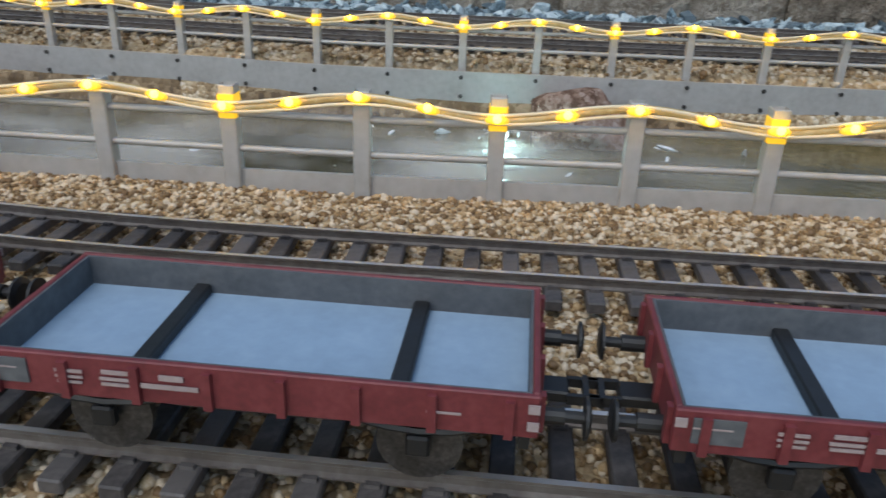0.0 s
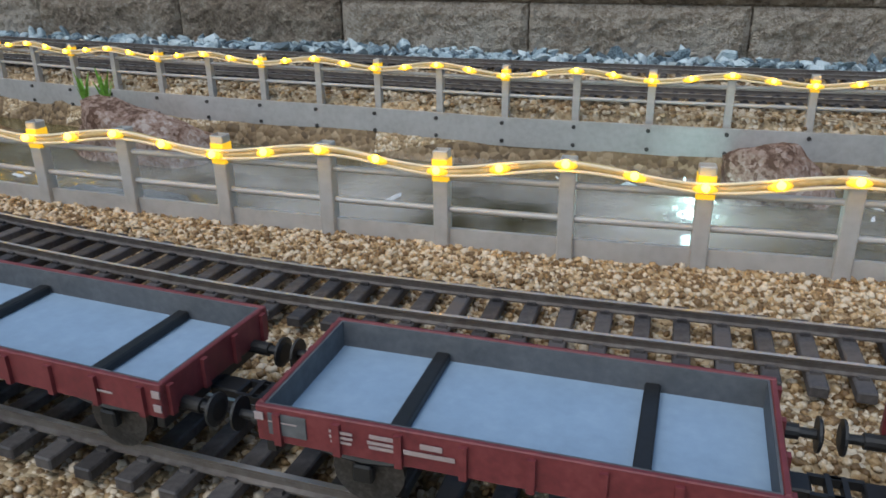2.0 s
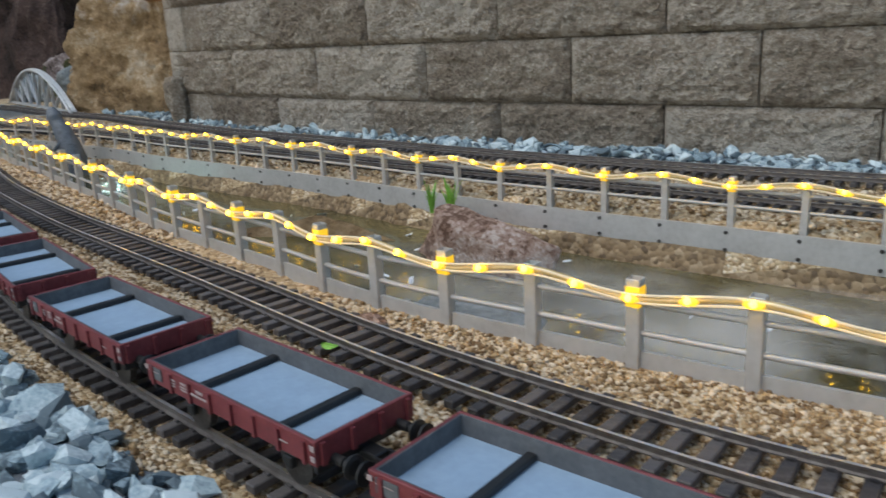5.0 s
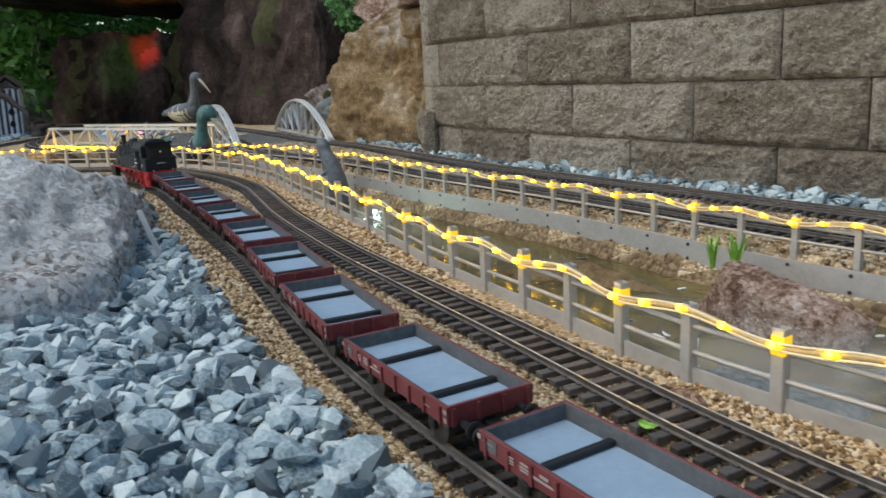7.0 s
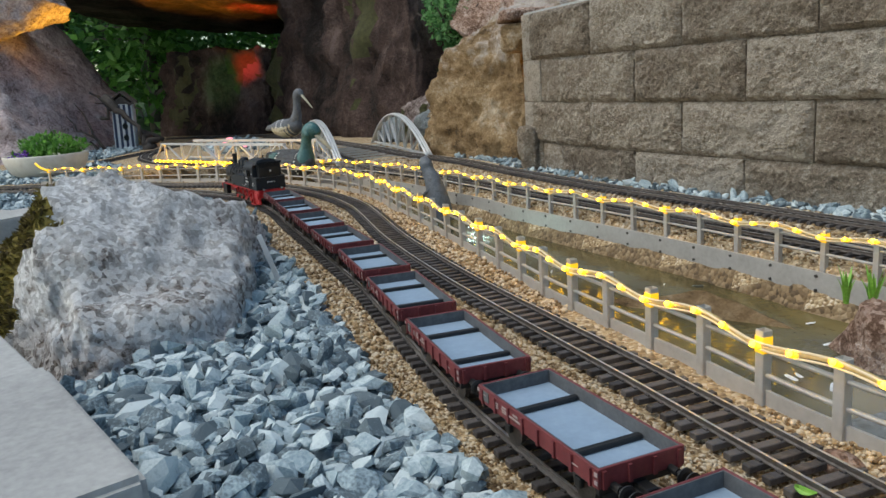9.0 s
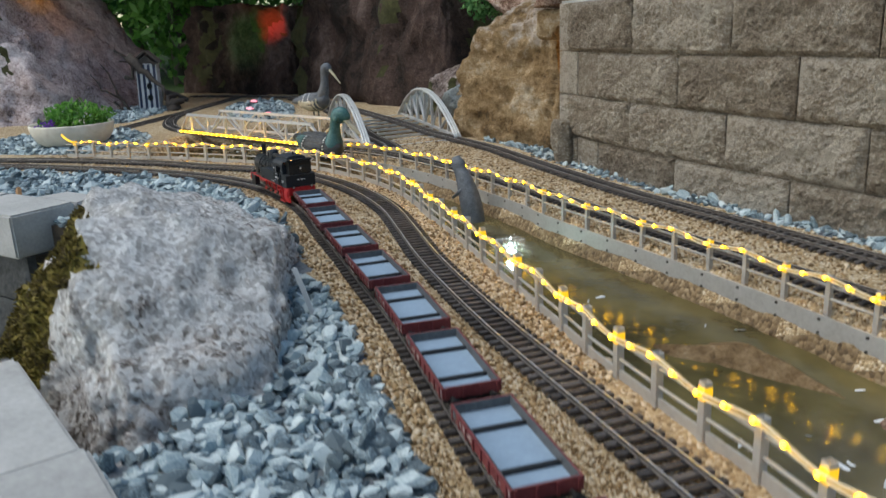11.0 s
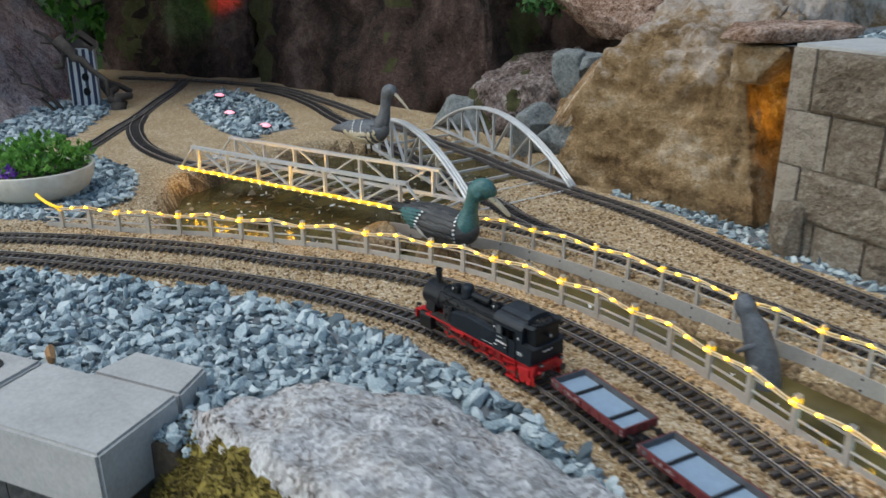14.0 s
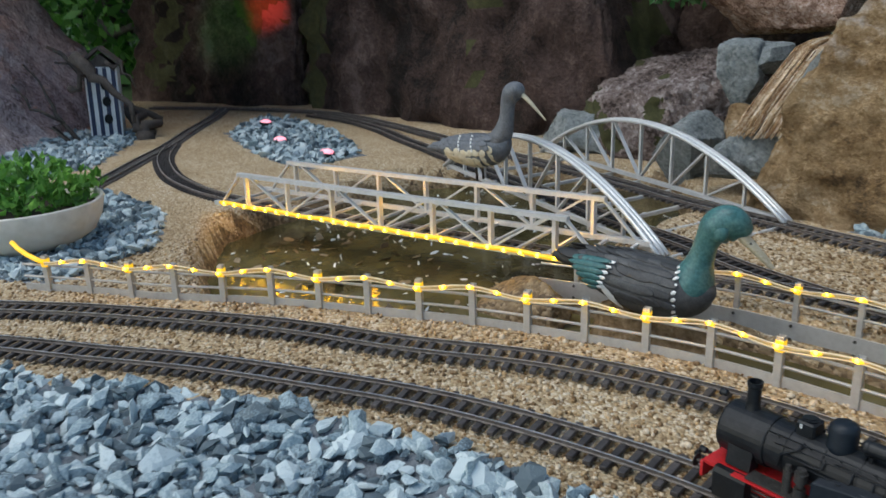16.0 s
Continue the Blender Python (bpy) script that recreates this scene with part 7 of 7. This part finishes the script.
def planter(place, r):
    t = thing("planter_bowl", "wide cream bowl planted with green leaves and violets", "planter")
    bm = bmesh.new()
    lathe(bm, [(r * 0.35, 0.0), (r * 0.62, 0.008), (r * 0.84, 0.035), (r * 0.95, 0.075), (r, 0.118), (r * 0.985, 0.123), (r * 0.94, 0.119), (r * 0.9, 0.098)], 48)
    part("bowl", bm, "pot", t, smooth=True)
    bm = bmesh.new()
    lathe(bm, [(0.001, 0.100), (r * 0.91, 0.099)], 30, None, False)
    part("soil", bm, "soil", t)
    leaf_cloud("leaves", (-0.01, 0.02, 0.135), (r * 0.85, r * 0.95, 0.085), 850, 0.032, "freshfern", 3, "fresh green leaves", t, 0.8)
    leaf_cloud("flowers", (0.08, -0.12, 0.122), (r * 0.35, r * 0.3, 0.02), 50, 0.02, "violet", 4, "small violet flowers", t)
    t.location = place
    return t


planter((-4.658, 0.619, 0.0), 0.204)


def bird_house(place, turn):
    t = thing("bird_house", "tall blue and white striped bird house with dark roof", "bird house")
    bm = bmesh.new()
    box(bm, (0, 0, 0.12), (0.13, 0.12, 0.24), bevel=0.002)
    body = part("body", bm, "whitepaint", t)
    bm = bmesh.new()
    prism(bm, [(-0.065, 0.241), (0.065, 0.241), (0, 0.284)], -0.055, 0.055, lambda u, v, w: (u, w, v))
    part("gable", bm, "wood", t, "dark wooden gable")
    for k in range(4):
        bm = bmesh.new()
        box(bm, (-0.0495 + 0.033 * k, -0.0615, 0.12), (0.016, 0.003, 0.236))
        part("stripe", bm, "stripe", body, "dark blue stripe")
    for z in (0.065, 0.125, 0.18):
        bm = bmesh.new()
        cyl(bm, (0.012, -0.062, z), (0.012, -0.0655, z), 0.017, 16)
        part("entrance_hole", bm, "hole", body)
    for sg in (-1, 1):
        bm = bmesh.new()
        box(bm, (sg * 0.042, 0, 0.277), (0.1, 0.13, 0.01), Euler((0, sg * radians(34), 0)).to_matrix())
        part("roof_board", bm, "wood", t)
    t.matrix_basis = pose(*place, 0, 2, turn) @ Matrix.Diagonal((1.15, 1.0, 1.42, 1))
    return t


bird_house((-6.545, 1.405, 0.0), 66)
BRANCHES = (((-6.52, 1.27, 0.385), (-6.30, 1.47, 0.13), 0.034), ((-6.50, 1.25, 0.26), (-6.53, 1.42, 0.40), 0.018), ((-6.51, 1.44, 0.40), (-6.38, 1.52, 0.25), 0.014), ((-6.30, 1.49, 0.0), (-6.38, 1.60, 0.09), 0.04), ((-6.5, 1.62, -0.02), (-6.72, 1.22, 0.46), 0.026), ((-6.6, 1.7, 0.0), (-6.75, 1.25, 0.38), 0.018), ((-6.35, 1.55, 0.0), (-6.62, 1.5, 0.16), 0.03), ((-6.5, 1.25, 0.0), (-6.66, 1.12, 0.34), 0.012), ((-6.4, 1.2, 0.0), (-6.6, 1.02, 0.26), 0.012))
for k, (p, q, r) in enumerate(BRANCHES):
    bm = bmesh.new()
    p, q = Vector(p), Vector(q)
    rng = np.random.RandomState(k)
    pts = [p.lerp(q, u) + Vector(rng.normal(size=3) * 0.018) for u in np.linspace(0, 1, 7)]
    sweep(bm, pts, r, 8, [r * (1 - 0.7 * u) for u in np.linspace(0, 1, 7)])
    tagged(part("dead_branch", bm, "wood", smooth=True), "dark bare branch leaning by the bird house", "branch", "bare branches")

# ---- pond plants, fogger, waterfall ----
for x, y, z, h in ((-0.745, 1.275, -0.03, 0.074), (-0.79, 1.28, -0.03, 0.062)):
    t = thing("water_plant", "fresh yellow-green upright water plant by the pond stone", "plant", "water plants")
    rng = np.random.RandomState(int(h * 1000))
    for k in range(11):
        a, lean = k * 2.4, rng.uniform(0.1, 0.42)
        c, q = math.cos(a), math.sin(a)
        l = h * rng.uniform(0.6, 1.0)
        bm = bmesh.new()
        left, right = [], []
        for u in (0.0, 0.35, 0.7, 1.0):
            r, wd = l * lean * u * u + 0.003, 0.0042 * (1.05 - u) * (0.6 + 1.6 * u)
            left.append(bm.verts.new((c * r - q * wd, q * r + c * wd, l * u)))
            right.append(bm.verts.new((c * r + q * wd, q * r - c * wd, l * u + 0.001)))
        for n in range(3):
            bm.faces.new((left[n], right[n], right[n + 1], left[n + 1]))
        part("blade", bm, "freshleaf", t)
    t.location = (x, y, z)


def fogger(x, y, seed):
    t = thing("pond_fogger", "bright cyan-white lit pond fogger splashing at the surface", "pond fogger", "pond foggers")
    bm = bmesh.new()
    lathe(bm, [(0.03, -0.02), (0.034, -0.005), (0.03, 0.002), (0.02, 0.004)], 20)
    part("housing", bm, "darkplastic", t)
    bm = bmesh.new()
    ball(bm, (0, 0, 0.003), 0.015, 14, (1.3, 1, 0.5))
    part("lamp_lens", bm, "mistlight", t, "glowing cyan-white lens", smooth=True)
    rng = np.random.RandomState(seed)
    bm = bmesh.new()
    for _ in range(46):
        a, r = rng.uniform(0, 6.28), 0.027 * rng.uniform(0.1, 1) ** 0.7
        ball(bm, (r * math.cos(a) * 1.4, r * math.sin(a), 0.001), rng.uniform(0.0012, 0.0042), 6, (1.3, 1, 0.3))
    tagged(part("foam", bm, "foam", t, "white churned foam"), kind="stuff")
    bm = bmesh.new()
    for _ in range(34):
        a, r = rng.uniform(0, 6.28), 0.035 * rng.uniform(0, 1) ** 1.5
        zz = 0.004 + 0.05 * rng.uniform(0, 1) ** 2.2
        ball(bm, (r * math.cos(a), r * math.sin(a), zz), rng.uniform(0.0008, 0.0022), 6, (1, 1, rng.uniform(1, 2.5)))
    tagged(part("splash_drops", bm, "foam", t, "white splashing drops"), kind="stuff")
    bm = bmesh.new()
    for k in (0, 2, 4):
        r = 0.062 - 0.006 * k
        ring = [bm.verts.new((1.3 * r * math.cos(a), r * math.sin(a), 0.005 + 0.008 * k + 0.003 * math.sin(2 * a + k))) for a in np.linspace(0, 2 * math.pi, 20, endpoint=False)]
        hub = bm.verts.new((0, 0, 0.008 + 0.008 * k))
        for p, q in zip(ring, ring[1:] + ring[:1]):
            bm.faces.new((hub, p, q))
    tagged(part("plume", bm, "plume", t, "thin white mist lit from below", smooth=True), kind="stuff")
    t.location = (x, y, WATER)
    ld = bpy.data.lights.new("fogger_light", "POINT")
    ld.energy, ld.color, ld.shadow_soft_size = 0.14, (0.6, 1.0, 0.95), 0.012
    new("fogger_light", ld).location = (x, y, WATER + 0.03)
    return t


fogger(0.20, 1.115, 1)
fogger(-1.87, 1.335, 2)


def mist_bank(x0, x1, layers, label):
    """Layers of thin mist over the water, between the fences."""
    bm = bmesh.new()
    xs = np.linspace(x0, x1, 25)
    for k in range(layers):
        z = WATER + 0.012 + 0.013 * k
        rows = []
        for x in xs:
            a, b = float(FENCE_NEAR.y(x)) + 0.02, float(FENCE_FAR.y(x)) - 0.13
            rows.append([bm.verts.new((x, a + (b - a) * v, z + 0.006 * math.sin(5 * x + 3 * v + 2 * k))) for v in np.linspace(0, 1, 7)])
        for p, q in zip(rows, rows[1:]):
            for j in range(6):
                bm.faces.new((p[j], q[j], q[j + 1], p[j + 1]))
    return tagged(part("mist", bm, "mist", smooth=True), label, "mist", kind="stuff")


mist_bank(-0.95, 0.75, 3, "thin white mist drifting low over the pond water")
rng = np.random.RandomState(31)
fx, fy = rng.uniform(-4.6, 0.6, 2600), rng.uniform(0.8, 2.3, 2600)
ok = (inside(POND, fx, fy) > 0.05) & (rng.uniform(size=2600) < np.where(fx < -3.2, 0.5, 0.12))
scatter("floating_bits", flakes, np.stack([fx, fy, np.full(2600, WATER + 0.0006), rng.uniform(0.003, 0.011, 2600) ** 1.0], -1)[ok] * (1, 1, 1, 0.9), "foam", "pale floating bits and bubbles on the pond", "floating bits", smooth=False, seed=4)

far = np.stack([rng.uniform(-4.5, -3.3, 90), rng.uniform(0.85, 1.5, 90), np.full(90, WATER + 0.0012), rng.uniform(0.007, 0.018, 90)], -1)
scatter("floating_leaves", [(v * (0.9, 1.3, 0.3), f) for v, f in flakes], far[inside(POND, far[:, 0], far[:, 1]) > 0.06], "bankstone", "flat pale leaves floating on the pond", "floating leaves", smooth=False, seed=5)

bm = bmesh.new()
fall = [(-3.50, 2.64, 0.445), (-3.525, 2.58, 0.435), (-3.54, 2.53, 0.415), (-3.555, 2.48, 0.36), (-3.575, 2.435, 0.30), (-3.595, 2.40, 0.24), (-3.605, 2.38, 0.20), (-3.615, 2.365, 0.175)]
rng = np.random.RandomState(6)
for k in range(170):
    v = k / 169 - 0.5
    dy, dz = rng.uniform(-0.01, 0.012), rng.uniform(-0.005, 0.005)
    end = len(fall) - rng.randint(0, 3)
    sweep(bm, [(p[0] + 0.11 * v + 0.04 * v * n / 7 + rng.uniform(-0.0025, 0.0025), p[1] + 0.05 * v + dy, p[2] + dz + rng.uniform(-0.003, 0.003)) for n, p in enumerate(fall[:end])], rng.uniform(0.0007, 0.0022), 5)
tagged(part("waterfall", bm, "fallwater", smooth=True), "thin waterfall with painted amber light running down between the rocks", "waterfall", kind="stuff")

t = thing("plant_label", "white plastic plant label stuck in the grey stones", "plant label")
bm = bmesh.new()
box(bm, (0, 0, 0.035), (0.012, 0.0022, 0.12), bevel=0.0006)
part("strip", bm, "whitepaint", t)
t.matrix_basis = pose(-1.555, 0.632, 0.0, 6, -16, 35)
t = thing("fallen_leaf", "small fresh green leaf lying between the rails", "leaf")
bm = bmesh.new()
ring = [bm.verts.new((0.010 * math.cos(a), 0.0065 * math.sin(a), 0.0015 * math.cos(2 * a) + 0.002)) for a in np.linspace(0, 2 * math.pi, 12, endpoint=False)]
bm.faces.new(ring)
bmesh.ops.solidify(bm, geom=list(bm.faces), thickness=0.0005)
part("blade", bm, "freshleaf", t)
t.location = (-0.466, 0.659, 0.006)
# ---- trees ----


def tree(x, y, z, h, seed, spread, label, material="fir", leaves=1800, size=0.16):
    t = thing("tree", label, "tree", "trees behind the rocks")
    rng = np.random.RandomState(seed)
    bm = bmesh.new()
    lean = rng.uniform(-0.2, 0.2, 2)
    pts = [(lean[0] * u * u, lean[1] * u * u, h * u) for u in np.linspace(0, 1, 8)]
    r0 = 0.035 * h
    sweep(bm, pts, 1, 10, [r0 * (1 - 0.85 * u) + 0.005 for u in np.linspace(0, 1, 8)])
    for k in range(16):
        u = rng.uniform(0.12, 0.92)
        a = rng.uniform(0, 6.28)
        l = spread * (1.15 - u) * rng.uniform(0.6, 1.1)
        p = Vector((lean[0] * u * u, lean[1] * u * u, h * u))
        q = p + Vector((math.cos(a) * l, math.sin(a) * l, l * rng.uniform(-0.1, 0.3)))
        sweep(bm, [p, (p + q) / 2 + Vector((0, 0, 0.04 * l)), q], 1, 6, [r0 * 0.3, r0 * 0.2, r0 * 0.06])
    part("trunk", bm, "bark", t, smooth=True)
    vs, fs = [], []
    for k in range(26):
        u = rng.uniform(0.1, 1.0)
        a = rng.uniform(0, 6.28)
        l = spread * (1.15 - u) * rng.uniform(0.25, 1.0)
        c = np.array((math.cos(a) * l, math.sin(a) * l, h * u))
        n = leaves // 26
        pp = c + rng.normal(size=(n, 3)) * (0.24 * spread, 0.24 * spread, 0.09 * spread + 0.05)
        d = rng.normal(size=(n, 3)) + (math.cos(a), math.sin(a), -0.3)
        d /= np.linalg.norm(d, axis=1)[:, None]
        s = np.cross(d, rng.normal(size=(n, 3)))
        s /= np.linalg.norm(s, axis=1)[:, None]
        L = size * rng.uniform(0.5, 1.3, (n, 1))
        base = sum(len(q) for q in vs)
        vs.append(np.stack([pp, pp + d * L * 0.5 + s * L * 0.22, pp + d * L, pp + d * L * 0.5 - s * L * 0.22], 1).reshape(-1, 3))
        fs.append(np.arange(n)[:, None] * 4 + (0, 1, 2, 3) + base)
    me = bpy.data.meshes.new("crown")
    me.from_pydata(np.concatenate(vs).tolist(), [], np.concatenate(fs).tolist())
    me.materials.append(M[material])
    ob = new("crown", me)
    ob.parent = t
    t.location = (x, y, z)
    return t


for k, (x, y, h, sp) in enumerate(((-10.5, 1.6, 4.2, 1.3), (-11.5, 3.0, 5.0, 1.5), (-10.8, 4.6, 4.6, 1.6), (-12.5, 0.6, 5.2, 1.6), (-13.0, 2.2, 6.0, 1.8), (-9.4, 5.6, 4.2, 1.5), (-12.5, 5.5, 6.0, 1.9), (-14.5, 3.8, 7.0, 2.2), (-15, 0.5, 7, 2.2), (-14.0, 7.5, 7.0, 2.3), (-7.5, 6.5, 5.0, 1.8), (-5.2, 7.0, 5.0, 1.8), (-10.0, 8.5, 7.0, 2.2), (-16, -2, 7.5, 2.4), (-12, -1.6, 5.5, 1.8), (-3.2, 6.4, 4.5, 1.8), (-17, 7, 8, 2.6), (-20, 1.5, 10, 4.2), (-20, 5, 10, 4.2), (-20, 9.5, 10, 4.2), (-21, -3, 10, 4.2), (-11.2, 2.3, 3.2, 1.2), (-9.6, 2.4, 2.6, 0.9))):
    tree(x, y, float(ground_z(x, y)) - 0.05, h, 50 + k, sp, "dark green leafy tree behind the stone shelter", "leaf" if k % 2 == 0 else "fir", 5200 if k < 17 else 2600, 0.15)
t = thing("shrub", "green leafy conifer shrub above the rocks", "shrub")
leaf_cloud("foliage", (0, 0, 0), (0.28, 0.22, 0.22), 1700, 0.04, "fir", 8, "", t, -0.35)
for k in range(7):
    bm = bmesh.new()
    sweep(bm, [(0, 0.1, -0.2), (0.1 * math.cos(k), 0.1 * math.sin(k), -0.1), (0.32 * math.cos(k), 0.22 * math.sin(k), 0.03)], 1, 6, [0.02, 0.012, 0.004])
    part("branch", bm, "wood", t)
t.location = (-4.36, 3.04, 0.76)
t = thing("ground_plant", "small green leafy plant in the bark mulch", "plant")
leaf_cloud("foliage", (0, 0, 0.07), (0.12, 0.12, 0.07), 220, 0.05, "leaf", 18, "", t, 0.6)
t.location = (-2.2, 2.95, 0.58)

for x, y in ((-6.19, 2.09), (-5.6, 1.86), (-5.15, 1.83)):
    t = thing("garden_spot_lamp", "small garden lamp glowing pink among the grey stones", "lamp", "garden spot lamps")
    bm = bmesh.new()
    lathe(bm, [(0.03, 0.0), (0.034, 0.02), (0.03, 0.024)], 14)
    part("housing", bm, "darkplastic", t)
    bm = bmesh.new()
    ball(bm, (0, 0, 0.024), 0.026, 10, (1.4, 1, 0.5))
    part("lamp_lens", bm, "pinklamp", t, "glowing pink lens", smooth=True)
    t.location = (x, y, 0.0)

# ---- coloured spot lamps in the shelter ----
SPOTS = (("red_spot", (1.0, 0.05, 0.01), 40, (-6.62, 2.0, 0.8), (-7.08, 2.6, 0.6), 26), ("green_spot", (0.08, 1.0, 0.05), 5, (-6.9, 1.85, 0.8), (-7.35, 2.44, 0.48), 40), ("orange_spot", (1.0, 0.4, 0.02), 60, (-6.75, 1.7, 0.3), (-7.0, 2.2, 1.1), 70), ("roof_red_spot", (1.0, 0.05, 0.01), 70, (-6.7, 2.2, 0.4), (-6.95, 2.7, 1.08), 40), ("amber_spot", (1.0, 0.5, 0.03), 30, (-6.55, 1.5, 0.45), (-6.9, 1.05, 1.0), 55))
for nm, c, e, p, q, ang in SPOTS:
    ld = bpy.data.lights.new(nm, "SPOT")
    ld.energy, ld.color, ld.spot_size, ld.spot_blend, ld.shadow_soft_size = e, c, radians(ang), 1.0, 0.03
    new(nm, ld).matrix_world = look(p, q)

ld = bpy.data.lights.new("amber_lamp", "POINT")
ld.energy, ld.color, ld.shadow_soft_size = 0.4, (1.0, 0.46, 0.03), 0.02
new("amber_lamp", ld).location = (-2.68, 2.36, 0.36)

# ---- pieces last: blocks and sleepers ----
shapes = {}
for a, b, z0, z1, r, k in BLOCK_JOBS:
    key = (round((a - b) / 0.01), r, k % 3)
    if key not in shapes:
        shapes[key] = block_mesh(a - b, z1 - z0, 0.10, 100 + 7 * r + k, 0.015 if a - b > 0.2 else 0.004)
    s = (WALL_LINE.near(a) + WALL_LINE.near(b)) / 2
    x, y = WALL_LINE.at(s)
    ya, yb = float(WALL_LINE.y(a)), float(WALL_LINE.y(b))
    ob = new("block", shapes[key])
    ob.parent = wall_1
    ob.matrix_basis = pose((a + b) / 2, (ya + yb) / 2, (z0 + z1) / 2, 0, 0, math.degrees(math.atan2(ya - yb, a - b)))
low = block_mesh(0.3, 0.155, 0.1, 300, 0.005)
low.materials.clear()
low.materials.append(M["greyblock"])
for x, y, z, r in LOW_JOBS:
    ob = new("block", low)
    ob.parent = wall_2
    ob.matrix_basis = pose(x, y, z, 0, 0, 25.5)
sleeper_proto = None
for t, x, y, a in SLEEPERS_LATER:
    if sleeper_proto is None:
        sleeper_proto = part("sleeper", sleeper_bm(), "sleeper", t)
        ob = sleeper_proto
    else:
        ob = new("sleeper", sleeper_proto.data)
        ob.parent = t
    ob.matrix_basis = pose(x, y, RAIL_TOP, 0, 0, math.degrees(a))
